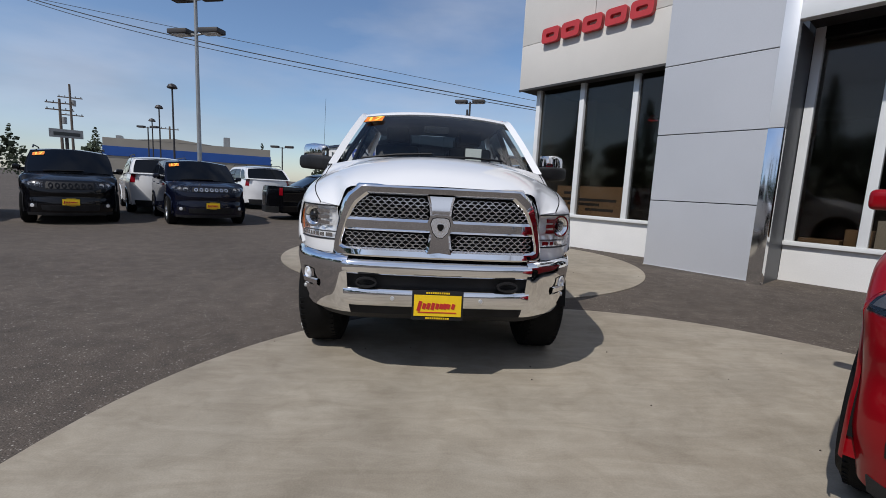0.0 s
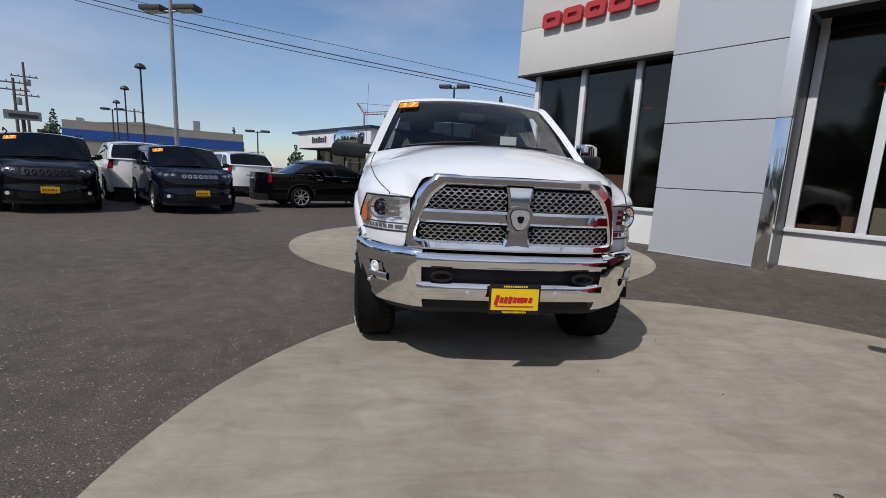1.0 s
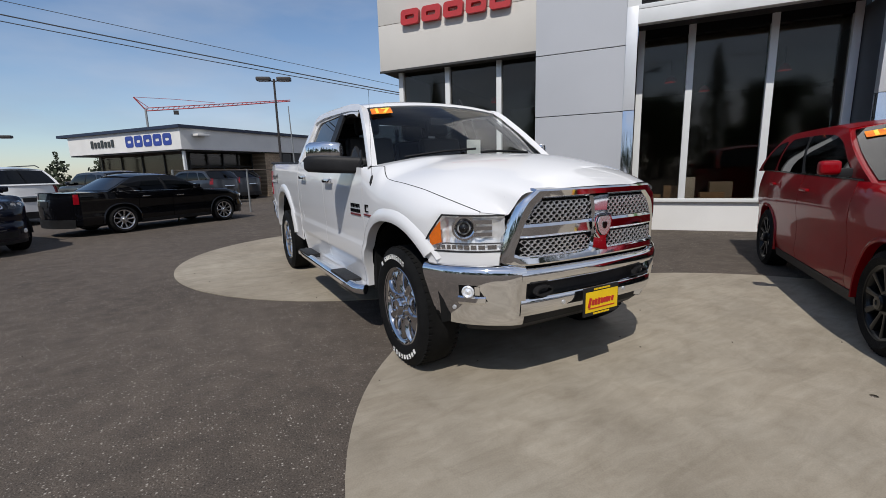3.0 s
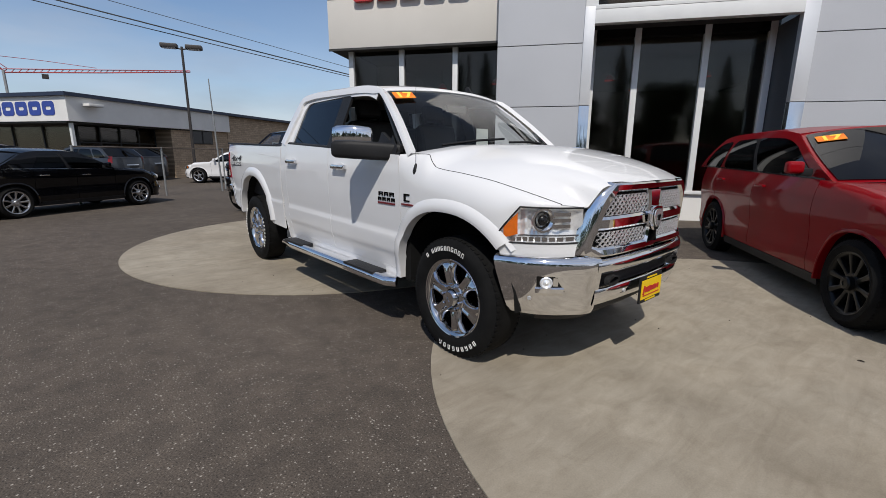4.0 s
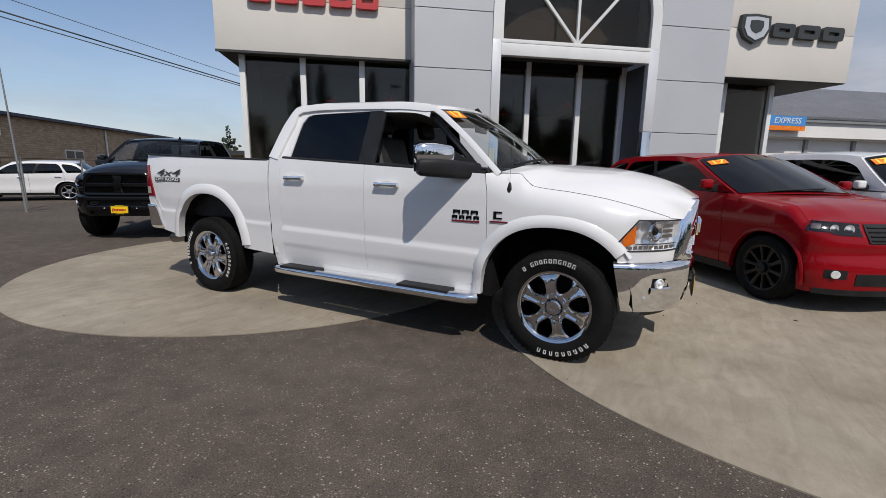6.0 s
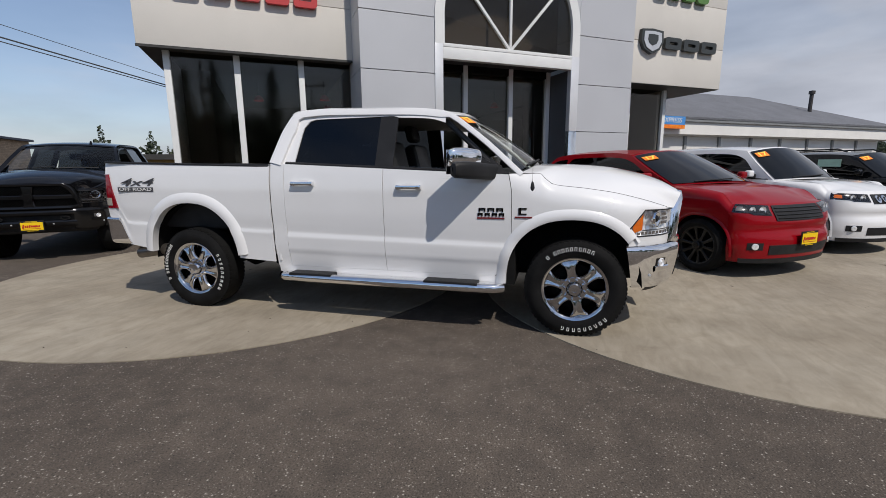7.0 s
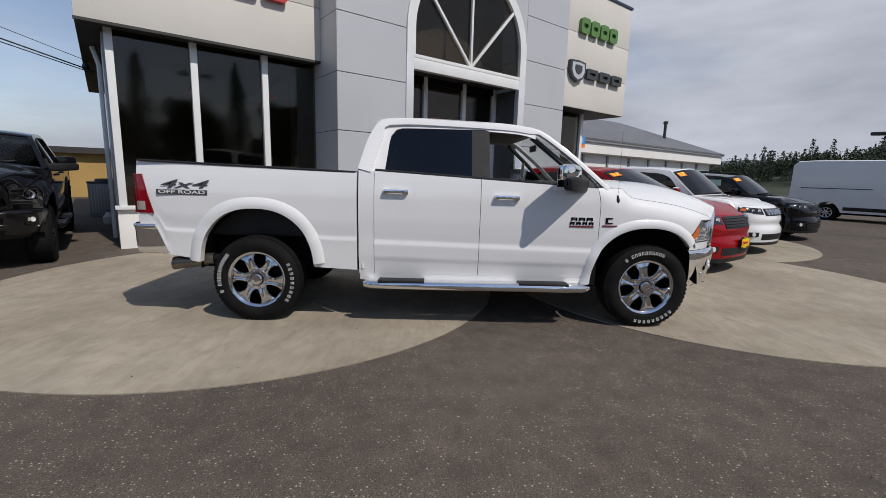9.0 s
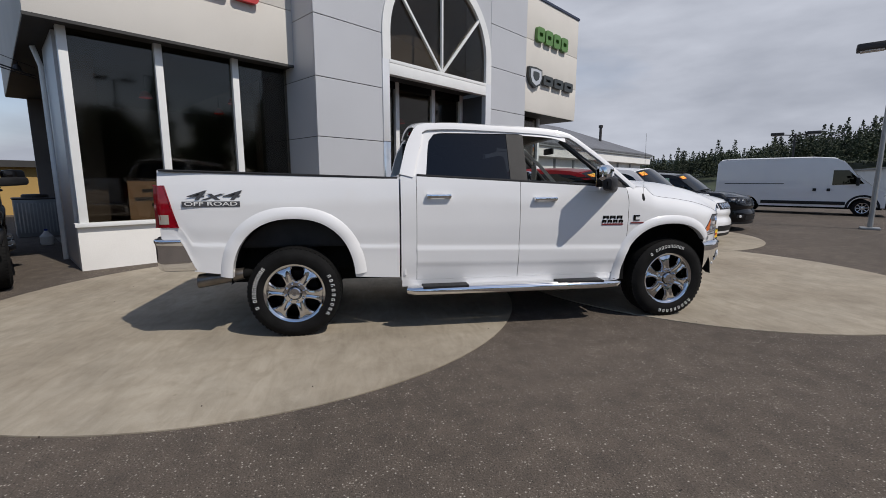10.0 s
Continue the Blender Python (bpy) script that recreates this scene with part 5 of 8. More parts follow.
    part("bumper_bottom", sheet([[bp(s, z, o) for s in cs] for z, o in ((0.612, -0.06), (0.608, -0.022), (0.598, -0.012), (0.55, -0.016), (0.505, -0.030), (0.492, -0.055))]), bright, t, angle=50)
    part("bumper_slot", sheet([[bp(s, z, -0.07) for s in np.linspace(-0.56, 0.56, 21)] for z in (0.59, 0.72)]), BLACK_PLASTIC, t)
    part("bumper_gap", sheet([[bp(s, z, o) for s in np.linspace(-0.75, 0.75, 31)] for z, o in ((0.765, -0.03), (0.80, -0.075))]), DARK, t)
    part("air_dam", sheet([[bp(s, z, o) for s in np.linspace(-0.85, 0.85, 31)] for z, o in ((0.52, -0.09), (0.43, -0.11), (0.39, -0.16))]), BLACK_PLASTIC, t)
    for sx in (-1, 1):
        rows = []
        for z in (0.80, 0.797, 0.79, 0.78, 0.765, 0.745, 0.72, 0.69, 0.65, 0.60, 0.55, 0.51, 0.475, 0.455, 0.442):
            se = 1.0 - 0.045 * (0.80 - z) / 0.36
            rows.append([bp(sx * s, z, bo(z)) for s in np.linspace(0.535, se, 22)])
        rows.append([bp(sx * s, 0.446, -0.10) for s in np.linspace(0.535, 0.955, 22)])
        part("bumper_corner", sheet(rows), bright, t, angle=50)
        part("bumper_side", sheet([[bp(sx * 0.535, z, bo(z) - d) for z in np.linspace(0.446, 0.79, 9)] for d in (0.0, 0.09)]), bright, t)
        part("fog_pocket", sheet([[bp(sx * s, z, bo(z) + 0.002) for s in np.linspace(0.735 + 0.02 * (z - 0.63) / 0.04, 0.838, 8)] for z in np.linspace(0.600, 0.692, 5)]), BLACK_CHROME, t)
        fc = bp(sx * 0.800, 0.655, bo(0.655) + 0.004)
        part("fog_lamp", lathe([(0.038, -0.012), (0.036, 0.006), (0.030, 0.010), (0.020, 0.002), (0.010, 0.006), (0.001, 0.012)], 20, m=pose(fc.x, fc.y, fc.z, 0, 0, -90 + sx * 46)), LAMP_SILVER, t, "round clear fog lamp")
        part("fog_bezel", sheet([[bp(sx * s, z, bo(z) + 0.005) for s in np.linspace(0.752, 0.772, 4)] for z in np.linspace(0.636, 0.686, 3)]), CHROME, t)
        part("fog_lip", sheet([[bp(sx * s, z, bo(z) + o) for s in np.linspace(0.728, 0.842, 8)] for z, o in ((0.628, 0.002), (0.620, 0.016), (0.594, 0.018), (0.576, 0.001))]), bright, t)
        for s in (0.865, 0.265):
            c = bp(sx * s, 0.552, bo(0.552) + 0.002 if s > 0.5 else -0.014)
            part("parking_sensor", lathe([(0.001, 0.006), (0.011, 0.005), (0.013, -0.004)], 14, m=pose(c.x, c.y, c.z, 0, 0, -90 + sx * (62 if s > 0.5 else 4))), SIGN_SILVER, t)
        part("tow_hook", sheet([[(sx * 0.42 + (0.052 + r) * math.cos(a), -0.845 - 0.008 * k, 0.645 + (0.020 + r) * math.sin(a)) for a in np.linspace(0, 2 * math.pi, 15)[:-1]] for r, k in ((0.0, 0), (0.0, 4), (0.012, 4), (0.012, 0))], close=True), BLACK_PLASTIC, t)
    plate_block(t, pose(0.005, -0.905, 0.530), 0.278, 0.138)
    # windscreen and wipers
    def ws(s, k):
        b = Vector((s * 0.865, 0.53 - 0.20 * (1 - s * s), 1.385 + 0.055 * (1 - s * s)))
        c = Vector((s * 0.690, 1.12 - 0.10 * (1 - s * s), 1.885 + 0.035 * (1 - s * s)))
        return b.lerp(c, k) + Vector((0, -0.02, 0.02)) * math.sin(math.pi * k)
    part("windscreen", sheet([[ws(s, k) for s in np.linspace(-1, 1, 17)] for k in np.linspace(0, 1, 9)]), WINDSHIELD, t)
    for s in (-0.75, -0.02):
        part("wiper", tube([ws(s, 0.02) + Vector((0, -0.02, 0.02)), ws(s + 0.35, 0.05) + Vector((0, -0.02, 0.02)), ws(s + 0.70, 0.075) + Vector((0, -0.015, 0.018))], 0.010, 6), BLACK_PLASTIC, t)
    # roof
    rows = []
    rows.append([ws(s, 0.985) + Vector((s * 0.012, -0.004, 0.006)) for s in np.linspace(-1, 1, 17)])
    for y in [1.135, *np.linspace(1.18, 2.56, 12).tolist(), 2.61, 2.65, 2.68]:
        q = (y - 1.13) / 1.52
        rows.append([(s * 0.725, y - 0.10 * (1 - s * s) * (1 - q), eave(y) + (0.042 + 0.018 * q) * (1 - abs(s) ** 2.4)) for s in np.linspace(-1, 1, 17)])
    part("roof", sheet(rows, thick=0.02), paint, t)
    part("headliner", sheet([[(s * 0.68, y, 1.885 + 0.03 * (1 - s * s)) for s in np.linspace(-1, 1, 7)] for y in (1.12, 1.8, 2.6)], thick=0.01), HEADLINER, t)
    part("roof_fin", prism([(0.300, 1.08, 1.93), (0.300, 1.20, 1.96), (0.300, 1.195, 2.01), (0.300, 1.16, 2.02)], (0.018, 0, 0)), BLACK_PLASTIC if decals else paint, t)
    part("roof_marker", box(-0.06, 0.06, 2.60, 2.66, 1.93, 1.965, 0.01), RED_LENS, t)
    # back of the cab
    part("cab_back", sheet([[(s * lerp([1.40, 1.50, 1.9], [0.945, 0.90, 0.70])(z), 2.785 - 0.12 * max(0, (z - 1.45)) / 0.45, z) for s in np.linspace(-1, 1, 9)] for z in (0.55, 1.0, 1.45, 1.50)], thick=0.02), paint, t)
    part("back_window", sheet([[(s * (0.80 - 0.28 * (z - 1.5)), 2.705 - 0.12 * (z - 1.45) / 0.45, z) for s in np.linspace(-1, 1, 7)] for z in (1.45, 1.68, 1.90)]), TINT_GLASS, t)
    part("window_divider", box(-0.31, -0.28, 2.65, 2.70, 1.50, 1.86), BLACK_PLASTIC, t)
    part("window_divider", box(0.28, 0.31, 2.65, 2.70, 1.50, 1.86), BLACK_PLASTIC, t)
    # bed
    part("bed_floor", box(-0.80, 0.80, 2.84, 4.80, 0.82, 0.86), BLACK_PLASTIC, t)
    part("bed_front_wall", box(-0.90, 0.90, 2.84, 2.87, 0.60, 1.47), paint, t)
    part("tailgate", box(-0.80, 0.80, 4.80, 4.865, 0.84, 1.49, 0.015), paint, t)
    part("tailgate_handle", box(-0.11, 0.11, 4.86, 4.885, 1.33, 1.41, 0.01), bright, t)
    for sx in (-1, 1):
        part("bed_liner", box(sx * 0.80, sx * 0.83, 2.86, 4.80, 0.84, 1.46), BLACK_PLASTIC, t)
        part("bed_rail_cap", sheet([[(sx * (0.935 + o), y, bed(y) + h) for y in np.linspace(2.84, 4.84, 12)] for o, h in ((-0.12, -0.03), (-0.12, 0.008), (0.0, 0.010), (0.010, 0.002), (0.010, -0.010))]), BLACK_PLASTIC, t)
    part("tailgate_cap", box(-0.82, 0.82, 4.79, 4.87, 1.488, 1.512, 0.008), BLACK_PLASTIC, t)
    # rear bumper, hitch, exhaust
    def rb(u, z, o):
        a, sg = abs(u), math.copysign(1, u)
        end_y = 4.70 - 0.11 * (0.93 - z) / 0.28
        if a < 0.6:
            p, nx, ny = (0.86 * a / 0.6, 4.955 - 0.02 * (a / 0.6) ** 2), 0.0, 1.0
        elif a < 0.8:
            g = (a - 0.6) / 0.2 * math.pi / 2
            p, nx, ny = (0.86 + 0.10 * math.sin(g), 4.835 + 0.10 * math.cos(g)), math.sin(g), math.cos(g)
        else:
            p, nx, ny = (0.96 + 0.010 * (a - 0.8) / 0.2, 4.835 + (end_y - 4.835) * (a - 0.8) / 0.2), 1.0, 0.0
        return (sg * (p[0] + nx * o), p[1] + ny * o, z)
    us = sorted({*np.linspace(-0.6, 0.6, 9).tolist(), *np.linspace(0.6, 1, 17).tolist(), *np.linspace(-1, -0.6, 17).tolist()})
    part("rear_bumper", sheet([[rb(u, z, o) for z, o in ((0.640, -0.10), (0.645, -0.03), (0.655, -0.012), (0.68, 0.0), (0.76, 0.006), (0.85, 0.006), (0.885, 0.010), (0.903, 0.018), (0.918, 0.018), (0.928, 0.008), (0.932, -0.02), (0.934, -0.10))] for u in us], thick=0.010), bright, t, "chrome rear step bumper", angle=50)
    part("bumper_step", box(-0.86, 0.86, 4.84, 4.93, 0.915, 0.942, 0.01), BLACK_PLASTIC, t)
    for sx in (-1, 1):
        part("bumper_step", box(sx * 0.84, sx * 0.945, 4.72, 4.90, 0.915, 0.940, 0.006), BLACK_PLASTIC, t)
    part("exhaust", tube([(-0.55, 3.95, 0.50), (-0.62, 4.15, 0.53), (-0.74, 4.24, 0.575), (-0.80, 4.32, 0.57)], 0.045, 12), DARK, t)
    part("exhaust_tip", sheet([[(-0.80 - 0.03 * q + r * math.cos(a) * 0.97, 4.25 + 0.38 * q, 0.585 - 0.055 * q + r * math.sin(a)) for a in np.linspace(0, 2 * math.pi, 19)[:-1]] for q, r in ((0, 0.052), (0.2, 0.060), (1.0, 0.064), (1.0, 0.056), (0.3, 0.050))], close=True), PIPE, t, "dull steel exhaust tip")
    # aerial on the right wing
    part("aerial", tube([(-0.950, 0.366, 1.27), (-0.944, 0.366, 1.60), (-0.937, 0.37, 1.90)], 0.0012, 6), BLACK_CHROME, t)
    part("aerial_base", lathe([(0.001, 0.060), (0.010, 0.046), (0.022, 0.004), (0.016, -0.036), (0.001, -0.056)], 12, m=pose(-0.948, 0.366, 1.254, 0, -88, 0)), BLACK_PLASTIC, t)
    if interior:
        cabin(t)
    if decals:
        for sx in (-1, 1):
            rot = pose(sx * (xf(4.4, 1.28) + 0.004), 4.432, 1.302, 90, 0, -90 if sx < 0 else 90)
            text_part("decal", "4x4", 0.112, rot, DECAL, t, 0.001, "grey off-road decal", 0.35, 2.55, 0.001)
            rot2 = pose(sx * (xf(4.4, 1.22) + 0.004), 4.432, 1.232, 90, 0, -90 if sx < 0 else 90)
            text_part("decal", "OFF ROAD", 0.044, rot2 @ pose(0, 0, 0.001), WHITE_LETTER, t, 0.001, wide=2.0, bold=0.0004)
            part("decal_bar", box(-0.232, 0.232, -0.024, 0.022, -0.001, 0.0005, m=rot2), DECAL, t)
            # model badge on the door and wing, as plain bars
            for zz, h, w, n in ((1.076, 0.032, 0.058, 3), (1.036, 0.028, 0.044, 4)):
                for i in range(n):
                    y = 0.700 + (i - (n - 1) / 2) * (w + 0.016)
                    x = xf(y, zz)
                    letter = bmesh.new()
                    box(sx * x, sx * (x + 0.006), y - w / 2, y + w / 2, zz + h / 2 - 0.009, zz + h / 2, bm=letter)
                    box(sx * x, sx * (x + 0.006), y - w / 2, y + w / 2, zz - 0.004, zz + 0.004, bm=letter)
                    box(sx * x, sx * (x + 0.006), y + w / 2 - 0.013, y + w / 2, zz - h / 2, zz + h / 2 - 0.009, bm=letter)
                    box(sx * x, sx * (x + 0.006), y - w / 2, y - w / 2 + 0.013, zz - h / 2, zz + h / 2 - 0.009, bm=letter)
                    part("door_badge", letter, BLACK_CHROME, t)
            part("badge_strip", box(sx * 0.955, sx * (xf(0.7, 1.0) + 0.006), 0.585, 0.815, 1.000, 1.013), DARK_RED, t)
            x = xf(0.44, 1.05)
            letter = bmesh.new()
            box(sx * (x - 0.004), sx * (x + 0.006), 0.405, 0.465, 1.083, 1.095, bm=letter)
            box(sx * (x - 0.004), sx * (x + 0.006), 0.450, 0.472, 1.04, 1.095, bm=letter)
            box(sx * (x - 0.004), sx * (x + 0.006), 0.405, 0.465, 1.04, 1.050, bm=letter)
            part("wing_badge", letter, BLACK_CHROME, t)
            part("wing_badge_strip", box(sx * (x - 0.010), sx * (x + 0.006), 0.360, 0.500, 1.012, 1.024), DARK_RED, t)
        nrm = (ws(-0.7, 0.9) - ws(-0.7, 0.7)).normalized()
        c = ws(-0.84, 0.855) + Vector((0, -0.018, 0.014))
        xax = (ws(-0.65, 0.9) - ws(-0.9, 0.9)).normalized()
        zax = xax.cross(nrm).normalized()
        yax = zax.cross(xax)
        rotm = Matrix((xax, yax, zax)).transposed().to_4x4()
        year_sticker(t, Matrix.Translation(c) @ rotm, 0.18, 0.105)
    if lift:
        for o in t.children:
            if o.name.startswith("wheel") and not o.name.startswith("wheel_liner"):
                o.matrix_basis = Matrix.Translation((0, 0, 0.412 * 0.09)) @ o.matrix_basis @ Matrix.Scale(1.09, 4)
            else:
                o.matrix_basis = Matrix.Translation((0, 0, lift)) @ o.matrix_basis
    return t


def seat(parent, x, y):
    s = new("seat")
    s.parent = parent
    part("seat_cushion", box(x - 0.25, x + 0.25, y - 0.28, y + 0.25, 0.95, 1.12, 0.05, seg=3), LEATHER, s)
    part("seat_back", box(x - 0.25, x + 0.25, -0.07, 0.07, 0.0, 0.62, 0.06, seg=3, m=pose(0, y + 0.28, 1.08, -14, 0, 0)), LEATHER, s)
    part("head_rest", box(x - 0.13, x + 0.13, -0.05, 0.05, 0.66, 0.85, 0.045, seg=3, m=pose(0, y + 0.28, 1.08, -14, 0, 0)), LEATHER, s)
    return s


def cabin(t):
    for x in (-0.42, 0.42):
        seat(t, x, 1.38)
    for x in (-0.42, 0.42):
        seat(t, x, 2.02)
    part("dashboard", box(-0.84, 0.84, 0.42, 0.78, 1.10, 1.37, 0.05, seg=3), LEATHER, t)
    part("instrument_hood", box(0.22, 0.62, 0.60, 0.84, 1.33, 1.42, 0.03), LEATHER, t)
    part("centre_stack", box(-0.16, 0.16, 0.66, 0.84, 1.05, 1.38, 0.03), TAN, t)
    wm = pose(0.42, 0.96, 1.26, -28, 0, 0)
    ring = [[wm @ Vector((( 0.185 + 0.016 * math.cos(b)) * math.cos(a), 0.016 * math.sin(b), (0.185 + 0.016 * math.cos(b)) * math.sin(a))) for b in np.linspace(0, 2 * math.pi, 9)[:-1]] for a in np.linspace(0, 2 * math.pi, 29)]
    part("steering_wheel", sheet(ring, close=True), LEATHER, t)
    part("steering_boss", box(-0.17, 0.17, -0.015, 0.02, -0.05, 0.05, 0.015, m=wm), LEATHER, t)
    part("interior_mirror", box(-0.12, 0.12, 0.98, 1.01, 1.74, 1.81, 0.01), BLACK_PLASTIC, t)
    part("cab_floor_trim", box(-0.86, 0.86, 0.6, 2.7, 0.88, 0.95), LEATHER, t)
    for sx in (-1, 1):
        part("pillar_trim", tube([(sx * 0.845, 0.66, 1.40), (sx * 0.76, 0.90, 1.62), (sx * 0.67, 1.16, 1.84)], 0.026, 8), LEATHER, t)
        part("door_trim", box(sx * 0.86, sx * 0.90, 0.66, 2.6, 0.95, 1.36, 0.01), LEATHER, t)
    part("window_paper", box(0.30, 0.46, 1.02, 1.024, 1.45, 1.62, m=pose(0, 0, 0)), WHITE_WALL, t)


pickup(pose(0, 0, 0), "white crew-cab pickup with chrome bumpers on round concrete pads", WHITE_PAINT, CHROME, CHROME, WHEEL_CHROME)

# ---- other vehicles ----
def car(m, label, category, paint, group="", fo=0.92, wb=2.95, ro=0.95, hw=0.95, sill=0.28, nose=0.86, hood=1.06, belt=(1.08, 1.14), cowl=0.42, roof0=1.02, roof=1.72,
        roof1=3.10, tail=3.55, deck=None, r=0.375, rim=0.255, wheel_m=ALLOY, spokes=10, slots=0, face="dark", trim=CHROME, grille_z=(0.72, 0.90), lamp_z=(0.74, 0.90),
        plate=True, sticker=True, wide_top=0.74, rails=False, tail_z=(0.85, 1.10), glass=CAR_GLASS, name="parked_car", corner=0.54, taper=0.93):
    t = thing(name, m, label, category, group)
    end = wb + ro
    cf, cr = min(corner, fo - 0.28), 0.36
    wy = smooth_curve([-fo + cf, -0.1, wb * 0.5, wb + 0.1, end - cr], [hw * taper, hw * 0.99, hw, hw * 0.99, hw * 0.93])
    wz = smooth_curve([0.15, sill, 0.42, 0.56, 0.72, 0.86, 0.96, 1.06, 1.16, 1.26, 1.5], [0.92, 0.945, 0.975, 0.970, 0.983, 1.0, 0.998, 0.982, 0.955, 0.93, 0.92])
    xf = lambda y, z: wy(y) * wz(z)
    bz = lerp([cowl, tail], belt)
    edge = smooth_curve([-fo + cf, -0.2, cowl - 0.05], [nose - 0.01, (nose + hood) / 2 + 0.03, belt[0] - 0.005])
    top = lambda y: edge(y) if y < cowl - 0.05 else (bz(y) if deck is None or y < tail else bz(tail) + (deck - bz(tail)) * min(1, (y - tail) / 0.3))
    rr = lambda y: 0.10 * max(0.0, min(1.0, (cowl + 0.15 - y) / 0.7))

    def xs(y, z):
        """Side of the front wing, rounded over at its top."""
        rad = rr(y)
        k = (z - (edge(max(-fo + cf, min(y, cowl - 0.05))) - rad)) / rad if rad > 0.004 else 0.0
        return xf(y, z) - (rad * (1 - math.sqrt(1 - min(k, 1.0) ** 2)) if k > 0 else 0.0)
    fa, ra = (0.0, r + 0.075, r * 2 + 0.045, sill), (wb, r + 0.075, r * 2 + 0.045, sill)
    low = lambda y: sill - 0.02
    a_y, b_y, c_y = cowl + 0.10, cowl + 0.10 + (tail - cowl) * 0.36, cowl + 0.10 + (tail - cowl) * 0.70
    for sx in (-1, 1):
        part("fender", side_panel(-fo + cf, a_y - 0.004, low, top, xs, sx, 22, (fa,), 0.10), paint, t)
        d1 = part("front_door", side_panel(a_y + 0.004, b_y - 0.004, low, top, xf, sx, 15, (), 0.15), paint, t)
        d2 = part("rear_door", side_panel(b_y + 0.004, c_y - 0.004, low, top, xf, sx, 15, (ra,), 0.10), paint, t)
        part("quarter_panel", side_panel(c_y + 0.004, end - cr, low, top, xf, sx, 15, (ra,), 0.10), paint, t)
        for d, y in ((d1, b_y - 0.20), (d2, c_y - 0.18)):
            z = top(y) - 0.13
            part("handle", box(sx * xf(y, z), sx * (xf(y, z) + 0.035), y - 0.10, y + 0.10, z - 0.014, z + 0.014, 0.010), trim if trim is CHROME else paint, d)
        part("sill_trim", side_panel(fa[0] + fa[1], ra[0] - ra[1], lambda y: sill - 0.06, lambda y: sill + 0.03, lambda y, z: xf(y, z) + 0.008, sx, 3, (), 0.4), BLACK_PLASTIC, t)
        for c in (fa, ra):
            part("arch_lip", flare(*c, xf, sx, 0.035, 0.010), paint if face != "rugged" else BLACK_PLASTIC, t)
            part("wheel_liner", sheet([[(sx * x, c[0] - (r + 0.085) * math.cos(a), r + (r + 0.06) * math.sin(a)) for x in (hw * 0.96, hw * 0.55)] for a in np.linspace(0, math.pi, 13)]), DARK, t)
        make_wheel(t, sx * (hw - 0.135), 0.0, r, rim, 0.235, sx, RUBBER, wheel_m, spokes, "car", False, 10)
        make_wheel(t, sx * (hw - 0.135), wb, r, rim, 0.235, sx, RUBBER, wheel_m, spokes, "car", False, 33)
        # door mirror
        mir = new("side_mirror")
        mir.parent = t
        y0, z0 = cowl + 0.32, bz(cowl) + 0.06
        part("mirror_cap", box(sx * (hw + 0.01), sx * (hw + 0.155), y0 - 0.06, y0 + 0.04, z0 - 0.01, z0 + 0.105, 0.038, seg=4), paint, mir)
        part("mirror_foot", box(sx * (hw - 0.07), sx * (hw + 0.07), y0 - 0.03, y0 + 0.03, z0 - 0.03, z0 + 0.04, 0.012), BLACK_PLASTIC, mir)
    wbase = hw * 0.915
    # nose and tail
    def lean_f(z):
        q = (z - 0.45) / (nose - 0.45)
        return (0.20 * max(0.0, q) ** 2.6 + 0.05 * math.exp(-((z - 0.62) / 0.06) ** 2)) if q > 0 else 0.25 * (0.45 - z) ** 1.3

    def front(s, z, o=0.0):
        a = abs(s)
        return Vector((s * xs(-fo + cf, min(z, nose - 0.012)) + (0.5 * o * s * a * a), -fo + cf * (1 - math.sqrt(max(0.0, 1 - min(a, 1.0) ** 2.2))) + lean_f(z) * (1 - 0.75 * a ** 3) - o, z))

    def rear(s, z, o=0.0):
        a = abs(s)
        lean = 0.16 * max(0, z - 0.75)
        return Vector((s * xf(end - cr, z) + (0.5 * o * s * a * a), end - cr * a ** 3.2 - lean * (1 - a ** 4) + o, z))

    def patch(fn, s0, s1, z0, z1, o, k=8, thick=0.012):
        return sheet([[fn(s, z, o) for s in np.linspace(s0, s1, k)] for z in np.linspace(z0, z1, 4)], thick=thick)
    S = np.linspace(-1, 1, 21)
    ROUND = np.sin(np.linspace(-math.pi / 2, math.pi / 2, 37)).tolist()
    part("front_bumper", sheet([[front(s, z) for s in ROUND] for z in np.linspace(sill - 0.06, nose, 20)]), paint, t, angle=60)
    rz = deck if deck is not None else belt[1]
    part("tailgate" if deck is None else "rear_panel", sheet([[rear(s, z) for s in S] for z in np.linspace(sill, rz, 9)], thick=0.012), paint, t)
    part("bumper_lower", patch(rear, -0.9, 0.9, sill - 0.06, sill + 0.14, 0.012, 15), BLACK_PLASTIC, t)
    # bonnet
    rows = []
    for q in [0, 0.02, 0.05, 0.09, 0.14, *np.linspace(0.2, 1, 11)]:
        row = []
        for v in ROUND:
            a = abs(v)
            f = front(v, nose)
            y1 = cowl - 0.16 * (1 - a * a) + 0.02
            y = f.y + (y1 - f.y) * q
            zc = nose + (hood - nose) * (1 - (1 - q) ** 2.4)
            ze = edge(max(-fo + cf, min(y, cowl - 0.05)))
            z = ze + (max(zc, ze) - ze) * (1 - a ** 3.2) + 0.012 * math.exp(-((a - 0.55) / 0.10) ** 2) * min(1, q * 5) * (1 - q)
            w = xf(max(y, -fo + cf), ze) - rr(max(y, -fo + cf))
            x0 = abs(f.x)
            g = min(1.0, q * 5)
            row.append((math.copysign(x0 * (1 - g) + a * w * g, v), y, z if q > 0 else max(z, nose - 0.012)))
        rows.append(row)
